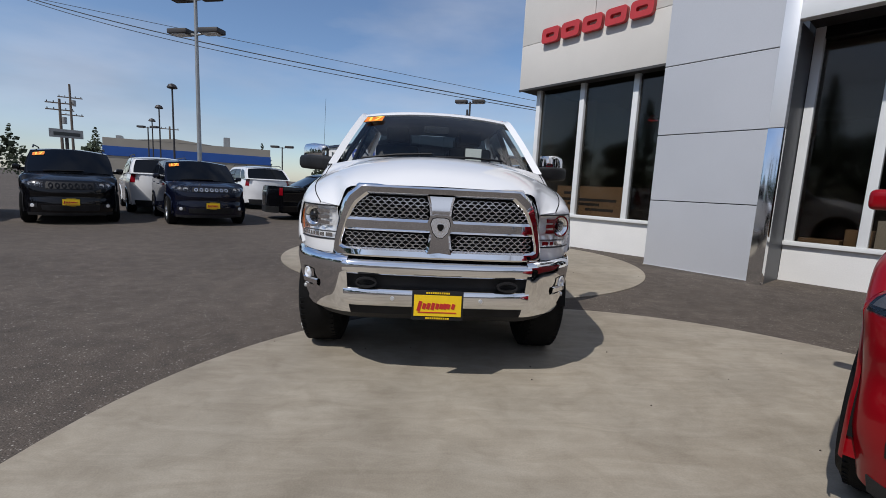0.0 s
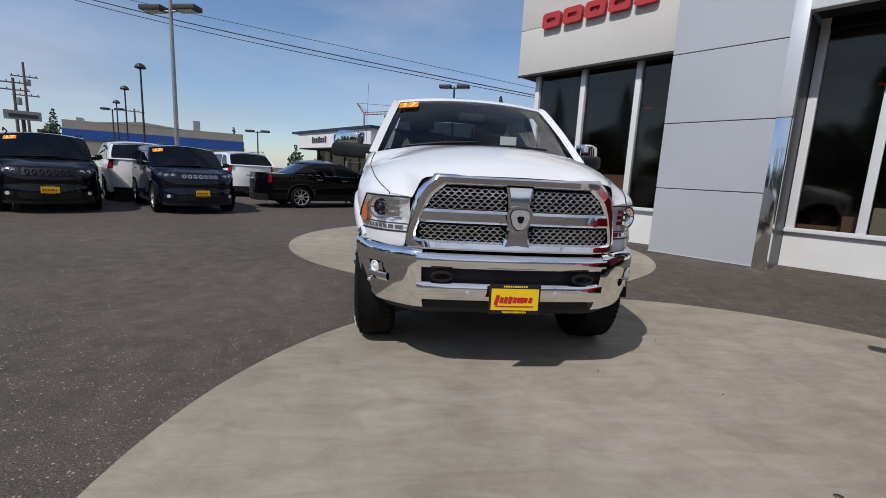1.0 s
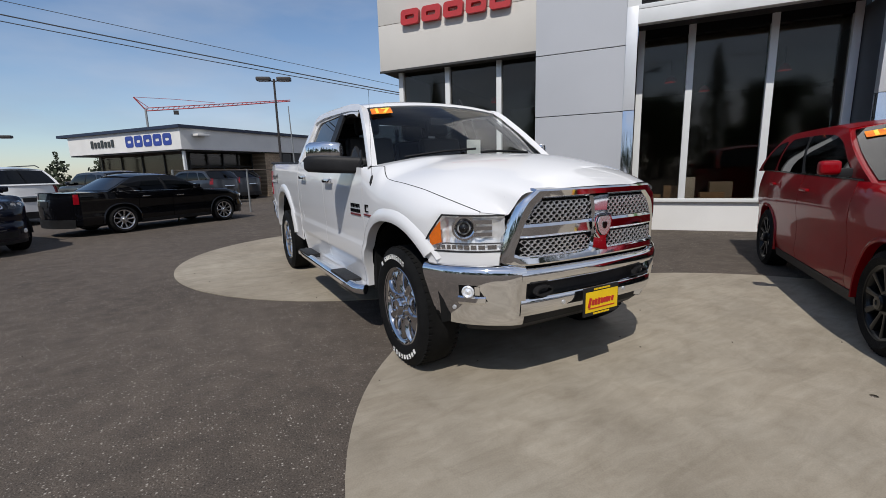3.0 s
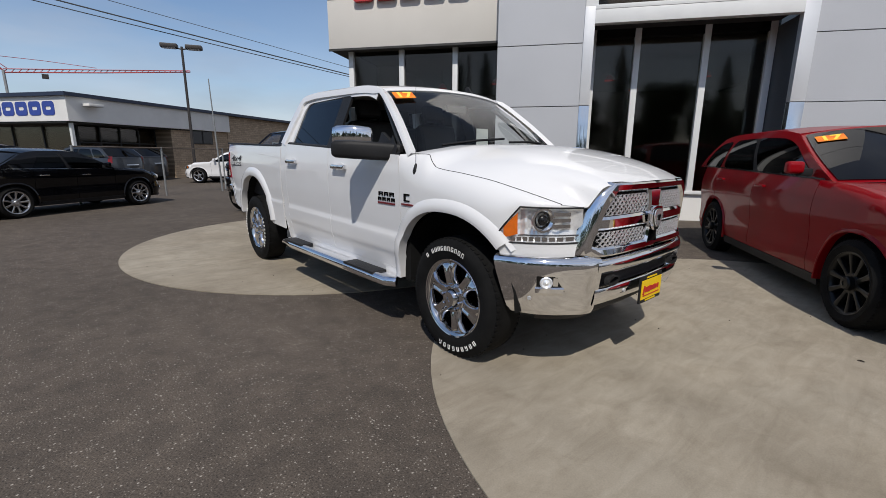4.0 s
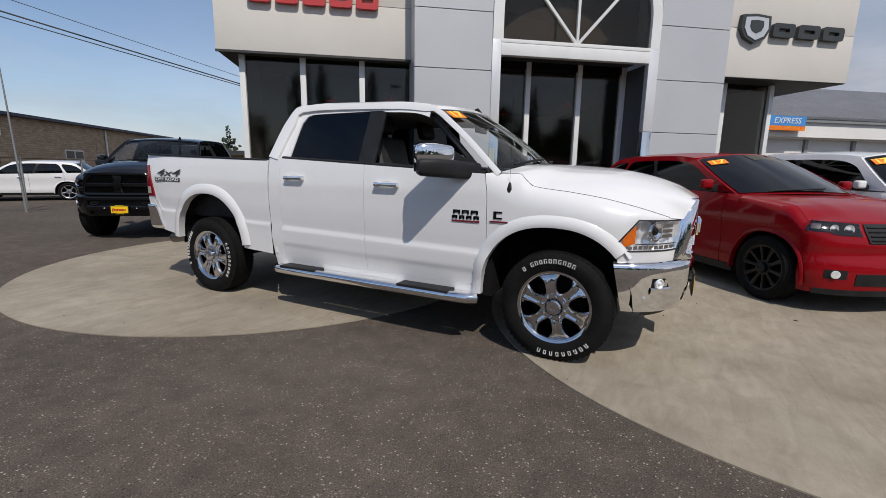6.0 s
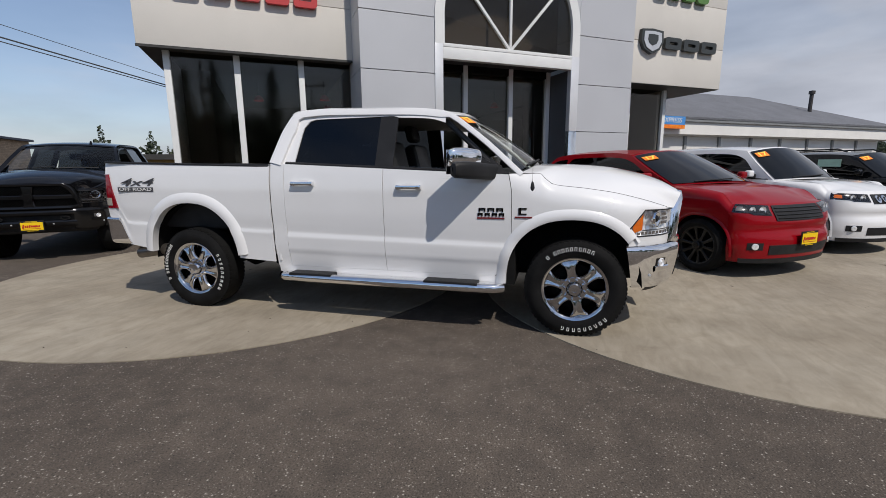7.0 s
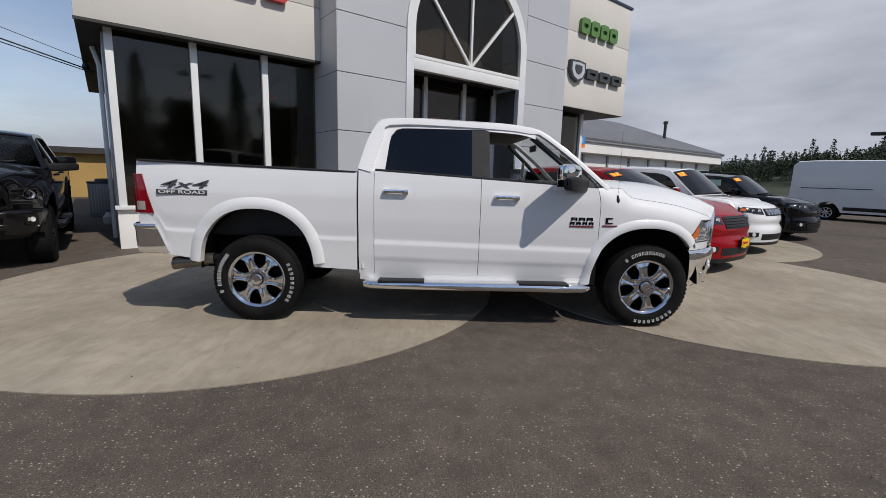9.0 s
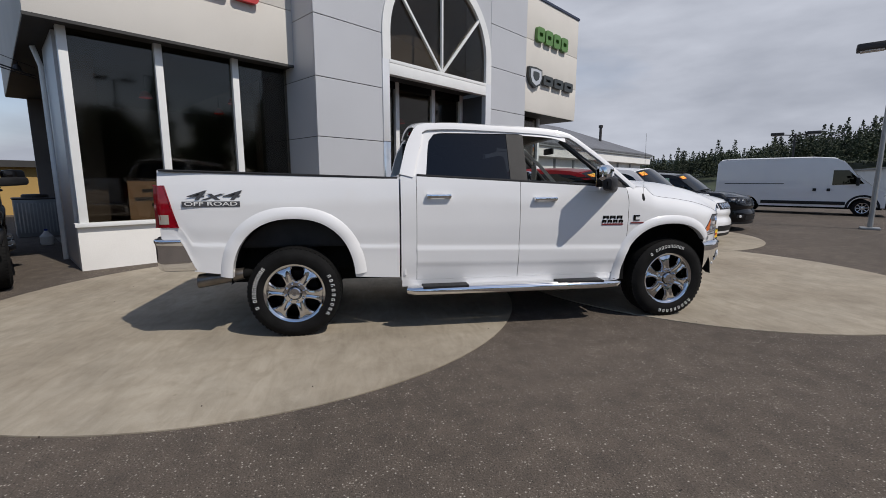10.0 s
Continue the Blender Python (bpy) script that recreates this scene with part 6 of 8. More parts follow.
    part("bonnet", sheet(rows), paint, t, angle=60)
    part("cowl", sheet([[(v * wbase, cowl - 0.16 * (1 - v * v) + d, belt[0] - 0.015 + 0.03 * (1 - v * v)) for v in np.linspace(-1, 1, 11)] for d in (-0.03, 0.10)]), BLACK_PLASTIC, t)
    # cabin: painted frame with glass set over it
    wb_, wt = hw * 0.915, wide_top

    def side(u, v, sx, o=0.0):
        y = (cowl + (tail - cowl) * u) * (1 - v) + (roof0 + (roof1 - roof0) * u) * v
        z = (bz(cowl + (tail - cowl) * u) - 0.005) * (1 - v) + (roof - 0.055 - 0.05 * (2 * u - 1) ** 4) * v
        x = wb_ + (wt - wb_) * v + 0.03 * math.sin(math.pi * v)
        return Vector((sx * (x + o), y, z))
    U = np.linspace(0, 1, 13)
    for sx in (-1, 1):
        part("cabin_side", sheet([[side(u, v, sx) for u in U] for v in np.linspace(0, 1, 6)], thick=0.02), paint, t)
        for nm, u0, u1 in (("front_window", 0.055, 0.42), ("rear_window", 0.45, 0.73), ("quarter_window", 0.76, 0.95)):
            if deck is not None and nm == "quarter_window":
                continue
            rows = []
            for q in (0.0, 0.04, 0.10, 0.20, 0.35, 0.5, 0.65, 0.80, 0.88, 0.94, 0.98, 1.0):
                bend = max(0.0, (0.15 - q) / 0.15, (q - 0.72) / 0.28)
                cut = 1 - math.sqrt(max(0.0, 1 - bend * bend))
                fr_cut, bk_cut = (0.10, 0.02) if nm == "front_window" else ((0.02, 0.05) if nm == "rear_window" else (0.03, 0.07))
                a = u0 + (0.02 * (1 - q) if nm == "front_window" else 0) + fr_cut * cut * (1 if q > 0.5 else 0.3)
                b = u1 - bk_cut * cut * (1 if q > 0.5 else 0.5)
                rows.append([side(a + (b - a) * i / 9, 0.05 + (0.80 - 0.30 * (a + (b - a) * i / 9 - 0.42) ** 2) * q, sx, 0.006) for i in range(10)])
            part(nm, sheet(rows, thick=0.006), glass, t)
        part("door_pillar", sheet([[side(u, v, sx, 0.004) for u in (0.405, 0.435, 0.465)] for v in np.linspace(0.05, 0.845, 6)]), BLACK_PLASTIC, t)
        part("window_line", sheet([[side(u, v, sx, o) for u in np.linspace(0.02, 0.96, 16)] for v, o in ((0.015, 0.004), (0.02, 0.012), (0.045, 0.012), (0.05, 0.004))]), trim, t)
        if rails:
            part("roof_rail", tube([(sx * (wt - 0.05), roof0 + 0.12, roof - 0.02), (sx * (wt - 0.05), roof0 + 0.3, roof + 0.045), (sx * (wt - 0.05), roof1 - 0.3, roof + 0.045), (sx * (wt - 0.05), roof1 - 0.1, roof - 0.02)], 0.016, 8), BLACK_PLASTIC, t)

    def cap(y, u):
        return [(s * wt, y + (0.10 * (1 - s * s)) * (-1 if u == 0 else 1), roof - 0.055 - 0.05 * (2 * u - 1) ** 4 + (0.055 + 0.012 * (1 - (2 * u - 1) ** 2)) * (1 - abs(s) ** 2.2)) for s in np.linspace(-1, 1, 13)]
    part("roof", sheet([cap(roof0 + (roof1 - roof0) * u, u if u in (0, 1) else u) for u in np.linspace(0, 1, 11)], thick=0.02), paint, t)

    def ws(s, k, o=0.0):
        e = side(0.0, k, 1)
        a = 1 - s * s
        return Vector((s * e.x, e.y - (0.16 - 0.06 * k) * a - 0.02 * math.sin(math.pi * k) * a - o, e.z + (0.03 + 0.055 * k) * a + o))
    part("windscreen_frame", sheet([[ws(s, k) - Vector((0, -0.010, 0.010)) for s in np.linspace(-1, 1, 17)] for k in np.linspace(0, 1, 8)]), paint, t)
    part("windscreen", sheet([[ws(s, k) for s in np.linspace(-0.95, 0.95, 17)] for k in np.linspace(0.03, 0.95, 8)]), glass, t)
    part("wiper", tube([ws(-0.6, 0.04, 0.012), ws(0.0, 0.06, 0.012), ws(0.3, 0.08, 0.012)], 0.010, 6), BLACK_PLASTIC, t)

    def rg(s, k):
        e = side(1.0, k, 1)
        a = 1 - s * s
        return Vector((s * e.x, e.y + 0.06 * a, e.z + 0.045 * k * a))
    part("back_frame", sheet([[rg(s, k) - Vector((0, 0.014, 0)) for s in np.linspace(-1, 1, 9)] for k in np.linspace(0, 1, 5)], thick=0.01), paint, t)
    part("back_window", sheet([[rg(s, k) + Vector((0, 0.004, 0)) for s in np.linspace(-0.90, 0.90, 9)] for k in np.linspace(0.10, 0.92, 5)], thick=0.006), glass, t)
    if deck is not None:
        part("boot_lid", sheet([[(s * xf(min(tail + (end - tail) * q, end - cr), rz), tail - 0.05 + (end - cr * abs(s) ** 3.2 - tail + 0.05) * q, bz(tail) - 0.01 + (deck - bz(tail)) * q + 0.03 * (1 - s * s)) for s in np.linspace(-1, 1, 11)] for q in np.linspace(0, 1, 6)]), paint, t)
    elif end - tail > 0.12:
        part("rear_ledge", sheet([[(s * xf(min(y, end - cr), rz), y - (cr * abs(s) ** 3.2) * ((y - tail) / (end - tail)), rz - 0.012 * (y - tail)) for s in np.linspace(-1, 1, 11)] for y in np.linspace(tail - 0.03, end - 0.05, 4)], thick=0.012), paint, t)
    # front details
    g0, g1 = grille_z
    part("grille", patch(front, -0.50, 0.50, g0, g1, 0.012, 13), BLACK_PLASTIC if face != "bright" else trim, t)
    for i in range(slots):
        s = (i - (slots - 1) / 2) * 0.90 / slots * 1.04
        hs = 0.34 / slots
        ring = []
        for q, o in ((1.0, 0.014), (1.0, 0.026), (0.62, 0.026), (0.55, 0.012)):
            ring.append([front(s + hs * q * math.cos(a), (g0 + g1) / 2 + (g1 - g0) * 0.40 * q * math.sin(a), o) for a in np.linspace(0, 2 * math.pi, 11)[:-1]])
        part("grille_slot", sheet(ring, close=True), trim, t)
    if not slots:
        for z in np.linspace(g0 + 0.03, g1 - 0.03, 4):
            part("grille_bar", sheet([[front(s, z + d, 0.024 + o) for s in np.linspace(-0.47, 0.47, 11)] for d, o in ((-0.008, -0.006), (0, 0.004), (0.008, -0.006))]), trim if face == "bright" else BLACK_PLASTIC, t)
    part("lower_intake", patch(front, -0.62, 0.62, sill + 0.04, sill + 0.16, 0.006, 11), BLACK_PLASTIC, t)
    part("chin", patch(front, -0.95, 0.95, sill - 0.07, sill - 0.01, 0.006, 21), BLACK_PLASTIC, t)
    for sx in (-1, 1):
        lamp = new("head_lamp")
        lamp.parent = t
        l0, l1 = lamp_z

        def lz(v, k):
            return l0 + (l1 - l0) * k + 0.05 * (v - 0.54) + (0.02 * (1 - k) if v > 0.8 else 0)

        def lpatch(v0, v1, k0, k1, o, n=8, thick=0.0):
            return sheet([[front(sx * v, lz(v, k), o) for v in np.linspace(v0, v1, n)] for k in np.linspace(k0, k1, 5)], thick=thick)

        def disc(v, k, rad, o):
            c = front(sx * v, lz(v, k), o)
            n = Vector((sx * 0.30, -1, 0)).normalized()
            ax = Vector((n.y, -n.x, 0))
            return sheet([[c + ax * (q * math.cos(e)) + Vector((0, 0, q * math.sin(e))) - n * d for e in np.linspace(0, 2 * math.pi, 17)[:-1]] for q, d in ((rad, -0.002), (rad * 0.85, 0.004), (rad * 0.55, 0.012), (0.002, 0.004))], close=True)
        part("lamp_bowl", lpatch(0.54, 0.985, 0, 1, 0.004, 10), BLACK_CHROME, lamp)
        part("reflector", disc(0.66, 0.5, (l1 - l0) * 0.40, 0.014), LAMP_SILVER, lamp)
        part("reflector", disc(0.80, 0.5, (l1 - l0) * 0.34, 0.014), LAMP_SILVER, lamp)
        part("turn_lamp", lpatch(0.91, 0.97, 0.25, 0.75, 0.010, 4), AMBER if paint is WHITE_PAINT else DECAL, lamp)
        part("lens", lpatch(0.54, 0.99, 0, 1, 0.022, 10), LENS, lamp)
        part("fog_pocket", sheet([[front(sx * v, z, 0.004) for v in np.linspace(0.70, 0.88, 5)] for z in (sill + 0.10, sill + 0.145, sill + 0.19)]), BLACK_PLASTIC, t)
        fc = front(sx * 0.80, sill + 0.145, 0.010)
        part("fog_lamp", lathe([(0.040, -0.01), (0.040, 0.004), (0.030, 0.008), (0.002, 0.002)], 16, m=pose(fc.x, fc.y, fc.z, 0, 0, -90 + sx * 28)), LAMP_SILVER, t)
        part("tail_lamp", patch(rear, sx * (0.86 if deck is None else 0.90), sx * 0.985, tail_z[0] + (0 if deck is None else 0.05), tail_z[1], 0.008, 6, 0.02), RED_LENS, t)
    part("number_panel", patch(rear, -0.20, 0.20, 0.72, 0.84, 0.012, 5), BLACK_PLASTIC, t)
    part("rear_trim", patch(rear, -0.34, 0.34, 0.86, 0.885, 0.016, 7), trim, t)
    if plate:
        p = front(0, sill + 0.23)
        plate_block(t, pose(0, p.y - 0.035, sill + 0.23))
    if sticker:
        c = ws(-0.75, 0.80, 0.0) + Vector((0, -0.006, 0.005))
        yx = (ws(-0.74, 0.95) - ws(-0.74, 0.75)).normalized()
        xx = (ws(-0.62, 0.85) - ws(-0.86, 0.85)).normalized()
        zx = xx.cross(yx).normalized()
        year_sticker(t, Matrix.Translation(c) @ Matrix((xx, zx.cross(xx), zx)).transposed().to_4x4(), 0.23, 0.125)
    part("floor_pan", box(-hw * 0.85, hw * 0.85, -fo + 0.5, end - 0.35, sill - 0.06, sill + 0.05), DARK, t)
    part("inner_body", box(-hw * 0.86, hw * 0.86, 0.45, end - 0.45, sill, belt[0] - 0.06), DARK, t)
    return t


def at_un(u, n, face):
    """Pose of a vehicle whose front axle stands at (u, n) along and into the showroom front; face 'out' or 'in'."""
    p = un(u, n)
    s = -1 if face == "out" else 1
    return heading(p.x, p.y, s * NX, s * NY)


SUV = dict(corner=0.38, taper=0.975, fo=0.77, wb=3.00, ro=1.08, hw=0.962, nose=0.94, hood=1.15, belt=(1.15, 1.20), cowl=0.52, roof0=1.46, roof=1.70, roof1=3.40, tail=3.90, r=0.362, rim=0.252)
JEEP = dict(fo=0.88, wb=2.915, ro=1.02, hw=0.97, nose=0.99, hood=1.14, belt=(1.14, 1.20), cowl=0.45, roof0=1.06, roof=1.76, roof1=3.20, tail=3.70, r=0.39, rim=0.265)
car(at_un(3.38, 0.50, "out"), "deep red mid-size wagon with black wheels, parked by the showroom", "car", RED_PAINT, "cars by the showroom", **SUV, wheel_m=BLACK_WHEEL, trim=BLACK_CHROME, spokes=10,
    grille_z=(0.74, 0.92), lamp_z=(0.80, 0.92), name="sport_wagon", tail_z=(0.95, 1.15))
car(at_un(6.12, 0.88, "out"), "white sport wagon with a bright slotted grille, parked by the showroom", "car", WHITE_PAINT, "cars by the showroom", **JEEP, slots=7, spokes=7, grille_z=(0.80, 0.94),
    lamp_z=(0.82, 0.94), name="sport_wagon", plate=False)
car(at_un(9.65, 0.98, "out"), "black sport wagon with a window price sheet, parked by the showroom", "car", BLACK_PAINT, "cars by the showroom", **{**JEEP, "roof": 1.66, "hood": 1.10, "belt": (1.10, 1.16), "nose": 0.96}, slots=7, spokes=5, trim=BLACK_CHROME,
    grille_z=(0.78, 0.91), lamp_z=(0.79, 0.91), name="sport_wagon", rails=True, plate=False)


def front_at(x, y, fx, fy, fo):
    return heading(x - fx * fo, y - fy * fo, fx, fy)


CUV = dict(fo=0.86, wb=2.64, ro=0.90, hw=0.91, nose=0.98, hood=1.10, belt=(1.08, 1.18), cowl=0.40, roof0=0.98, roof=1.66, roof1=2.80, tail=3.25, r=0.355, rim=0.235)
car(front_at(-5.30, 7.74, DX, DY, 0.86), "navy compact crossover with a chrome slotted grille on the lot", "car", NAVY_PAINT, "cars in the row", **CUV, slots=7, spokes=5, grille_z=(0.84, 0.95),
    lamp_z=(0.84, 0.96), name="crossover")
car(front_at(-7.92, 6.74, DX, DY, 0.90), "black sport wagon with roof rails on the lot", "car", BLACK_PAINT, "cars in the row", **{**JEEP, "hw": 0.90, "r": 0.365}, slots=7, spokes=5, trim=BLACK_CHROME, grille_z=(0.80, 0.95), lamp_z=(0.83, 0.95),
    name="sport_wagon", face="rugged", rails=True)
car(front_at(-10.45, 5.2, DX, DY, 0.90), "black sport wagon on the lot", "car", BLACK_PAINT, "cars in the row", **JEEP, slots=7, spokes=5, trim=BLACK_CHROME, grille_z=(0.80, 0.95), lamp_z=(0.83, 0.95),
    name="sport_wagon", face="rugged")
XC = dict(fo=0.87, wb=2.98, ro=1.05, hw=0.965, nose=1.0, hood=1.12, belt=(1.12, 1.22), cowl=0.45, roof0=1.08, roof=1.77, roof1=3.35, tail=3.85, r=0.37, rim=0.25, tail_z=(0.95, 1.30))
for x, y in ((-8.15, 10.75), (-6.40, 15.0)):
    car(heading(x - DX * 3.9, y - DY * 3.9, -DX, -DY), "white tall wagon seen from behind on the lot", "car", WHITE_PAINT, "cars behind the row", **XC, spokes=7, plate=False, sticker=False, name="tall_wagon", rails=True)
SEDAN = dict(fo=0.98, wb=2.76, ro=1.20, hw=0.95, nose=0.86, hood=0.98, belt=(0.98, 1.03), cowl=0.52, roof0=1.24, roof=1.46, roof1=2.42, tail=3.02, deck=1.03, r=0.335, rim=0.235, grille_z=(0.58, 0.78), lamp_z=(0.64, 0.80), tail_z=(0.72, 1.0))
car(heading(-1.79, 12.92, 0.842, 0.539), "black saloon car with chrome trim parked side-on", "car", BLACK_PAINT, "cars behind the row", **SEDAN, spokes=9, plate=False, sticker=False, name="saloon_car")
for x, y in ((-0.46, 20.9), (1.0, 24.3), (-4.0, 18.9)):
    car(heading(x - DX * 3.54, y - DY * 3.54, -DX, -DY), "dark grey crossover seen from behind past the fence", "car", GREY_PAINT, "cars past the fence", **{**CUV, "tail_z": (0.95, 1.22)},
        spokes=5, plate=False, sticker=False, name="crossover")
WAGON = dict(fo=0.90, wb=2.78, ro=0.98, hw=0.92, nose=0.82, hood=0.98, belt=(0.96, 1.04), cowl=0.50, roof0=1.22, roof=1.48, roof1=3.0, tail=3.50, r=0.335, rim=0.235, grille_z=(0.55, 0.72), lamp_z=(0.62, 0.76))
car(heading(2.55, 21.6, -0.78, 0.62), "white estate car parked side-on past the fence", "car", WHITE_PAINT, "cars past the fence", **WAGON, spokes=5, plate=False, sticker=False, name="estate_car")

# black pickup beside the showroom
p = un(-6.33, 5.97)
pickup(heading(p.x, p.y, -NX, -NY) @ Matrix.Diagonal((1, 1, 0.955, 1)), "black crew-cab pickup with a dark grille beside the showroom", BLACK_PAINT, BLACK_CHROME, BLACK_CHROME, BLACK_WHEEL, interior=False, decals=False, lettered=False, lift=0.08)


def van(m):
    t = thing("cargo_van", m, "white high-roof cargo van with dark rub strips by the street", "van")
    prof = [(-0.95, 0.35), (-0.98, 0.62), (-0.90, 0.92), (-0.30, 1.18), (0.30, 1.75), (0.72, 2.30), (1.05, 2.48), (1.8, 2.54), (4.6, 2.54), (5.22, 2.50), (5.34, 2.30), (5.38, 0.70), (5.36, 0.42)]
    rows = []
    for y, z in prof:
        w = 1.0 if z > 0.5 else 0.98
        taper = 0.90 if z > 2.2 else (0.97 if y < -0.6 else 1.0)
        rows.append([(s * 1.0 * w * (taper if abs(s) == 1 else taper * 0.96), y, z - (0.05 if abs(s) == 1 and z > 2.2 else 0)) for s in (-1, -0.93, -0.4, 0.4, 0.93, 1)])
    part("body_top", sheet(rows, thick=0.02), WHITE_PAINT, t)
    for sx in (-1, 1):
        bm = bmesh.new()
        topz = smooth_curve([-0.98, -0.90, -0.30, 0.30, 0.72, 1.05, 1.8, 4.6, 5.22, 5.36], [0.8, 0.92, 1.18, 1.75, 2.28, 2.44, 2.5, 2.5, 2.46, 2.3])
        arch = lambda y, c: 0.36 + math.sqrt(max(0, 0.43 ** 2 - (y - c) ** 2)) if abs(y - c) < 0.43 else 0.36
        ysd = sorted(set(np.linspace(-0.95, 5.36, 64)))
        grid = []
        for y in ysd:
            lo = max(arch(y, 0.0), arch(y, 4.04))
            hi = max(topz(y), lo + 0.02)
            grid.append([(sx * (1.0 - 0.05 * ((z - 1.1) / 1.4) ** 2 - (0.06 if y < -0.7 else 0)), y, z) for z in np.linspace(lo, hi, 9)])
        part("side_panel", sheet(grid, thick=0.015), WHITE_PAINT, t)
        part("rub_strip", box(sx * 0.99, sx * 1.02, 0.55, 3.5, 0.46, 0.60, 0.01), BLACK_PLASTIC, t)
        part("door_rail", box(sx * 0.985, sx * 1.003, 2.7, 5.0, 1.34, 1.37), BLACK_PLASTIC, t)
        part("door_window", prism([(sx * 1.006, 0.02, 1.36), (sx * 1.006, 1.04, 1.30), (sx * 0.998, 1.04, 1.94), (sx * 0.998, 0.56, 1.93)], (sx * 0.006, 0, 0)), CAR_GLASS, t)
        for y in (1.08, 1.55):
            part("handle", box(sx * 1.0, sx * 1.03, y, y + 0.12, 1.04, 1.16, 0.02), BLACK_PLASTIC, t)
        part("head_lamp", prism([(sx * 1.0, -0.72, 0.94), (sx * 0.98, -0.30, 1.16), (sx * 0.99, -0.22, 1.02), (sx * 1.0, -0.62, 0.84)], (-sx * 0.10, 0, 0)), LAMP_SILVER, t)
        part("side_mirror", box(sx * 1.02, sx * 1.20, 0.18, 0.30, 1.28, 1.62, 0.04), BLACK_PLASTIC, t)
        part("arch_lip", sheet([[(sx * x, 0.0 - 0.46 * math.cos(a) * k, 0.36 + 0.46 * math.sin(a) * k) for x, k in ((1.01, 1.0), (1.01, 1.16), (0.98, 1.2))] for a in np.linspace(0, math.pi, 15)]), BLACK_PLASTIC, t)
        make_wheel(t, sx * 0.87, 0.0, 0.345, 0.215, 0.22, sx, RUBBER, ALLOY, 8, "car", False, 5)
        make_wheel(t, sx * 0.87, 4.04, 0.345, 0.215, 0.22, sx, RUBBER, ALLOY, 8, "car", False, 20)
    part("windscreen", sheet([[(v * w, y - 0.014 - 0.03 * (1 - v * v), z + 0.012) for v in np.linspace(-1, 1, 9)] for y, z, w in ((-0.22, 1.262, 0.90), (0.05, 1.51, 0.90), (0.30, 1.75, 0.89), (0.52, 2.04, 0.86), (0.70, 2.275, 0.83))]), CAR_GLASS, t)
    part("front_bumper", box(-0.98, 0.98, -1.02, -0.62, 0.30, 0.70, 0.08), BLACK_PLASTIC, t)
    part("floor_pan", box(-0.9, 0.9, -0.6, 5.3, 0.28, 0.42), DARK, t)
    return t


van(heading(9.9, -16.8, -0.773, -0.634) @ Matrix.Scale(0.94, 4))

# ---- lot furniture and surroundings ----
def lamp_post(x, y, h, m, label, heads="double", arm=0.75, turn=0.0, size=1.0, z=None):
    t = thing("lot_lamp", pose(x, y, gz(x, y) if z is None else z, 0, 0, turn), label, "street lamp", "lot lamps")
    part("pole", tube([(0, 0, 0), (0, 0, h * 0.5), (0, 0, h)], 0.075 * size, 10, taper=0.75), m, t)
    part("base", box(-0.22, 0.22, -0.22, 0.22, 0, 0.06, 0.01), m, t)
    if heads == "double":
        part("arm", tube([(-arm, 0, h - 0.04), (0, 0, h - 0.12), (arm, 0, h - 0.04)], 0.035 * size, 8), m, t)
        for s in (-1, 1):
            head = part("lamp_head", box(s * arm - 0.38 * size, s * arm + 0.38 * size, -0.22 * size, 0.22 * size, h - 0.10, h + 0.10, 0.05), DARK_POLE, t)
            part("lamp_glass", box(s * arm - 0.28 * size, s * arm + 0.28 * size, -0.16 * size, 0.16 * size, h - 0.12, h - 0.10), WHITE_LETTER, head)
    else:
        head = part("lamp_head", lathe([(0.02, h + 0.28), (0.22, h + 0.20), (0.34, h), (0.30, h - 0.06), (0.02, h - 0.06)], 18, m=pose(0, 0, 0, 0, -90, 0)), DARK_POLE, t)
    return t


tall = lamp_post(-9.9, 16.5, 7.24, POLE, "tall galvanised lot lamp with two tiers of lamp heads", turn=-15, size=1.25)
part("pole_top", tube([(0, 0, 7.2), (0, 0, 8.6)], 0.07, 10), POLE, tall)
part("arm", tube([(-0.6, 0, 8.55), (0, 0, 8.5), (0.6, 0, 8.55)], 0.04, 8), POLE, tall)
for q in (-0.7, 0.7):
    part("lamp_head", box(q - 0.45, q + 0.45, -0.27, 0.27, 8.5, 8.72, 0.05), DARK_POLE, tall)
for x, y, h in ((-17.9, 29.2, 7.3), (-24.2, 38.5, 7.2), (-29.4, 46.2, 6.9)):
    lamp_post(x, y, h, DARK_POLE, "dark lot lamp with a round hood", "single")
lamp_post(-28.9, 44.6, 6.1, DARK_POLE, "dark lot lamp with two lamp heads", turn=-10)
lamp_post(-14.0, 40.9, 4.5, DARK_POLE, "dark lot lamp with two lamp heads", turn=-10)
lamp_post(2.6, 24.4, 6.6, DARK_POLE, "dark brown lot lamp with two lamp heads", turn=-20, arm=0.55)
lamp_post(21.8, -26.3, 4.65, DARK_POLE, "dark lot lamp with two lamp heads", turn=40, arm=1.0)
lamp_post(5.6, -11.49, 5.2, POLE, "galvanised lot lamp with two lamp heads", turn=40, size=0.9, arm=0.5)
lamp_post(-16.0, -13.0, 8.0, DARK_POLE, "dark lot lamp across the lane with two lamp heads", turn=-50)


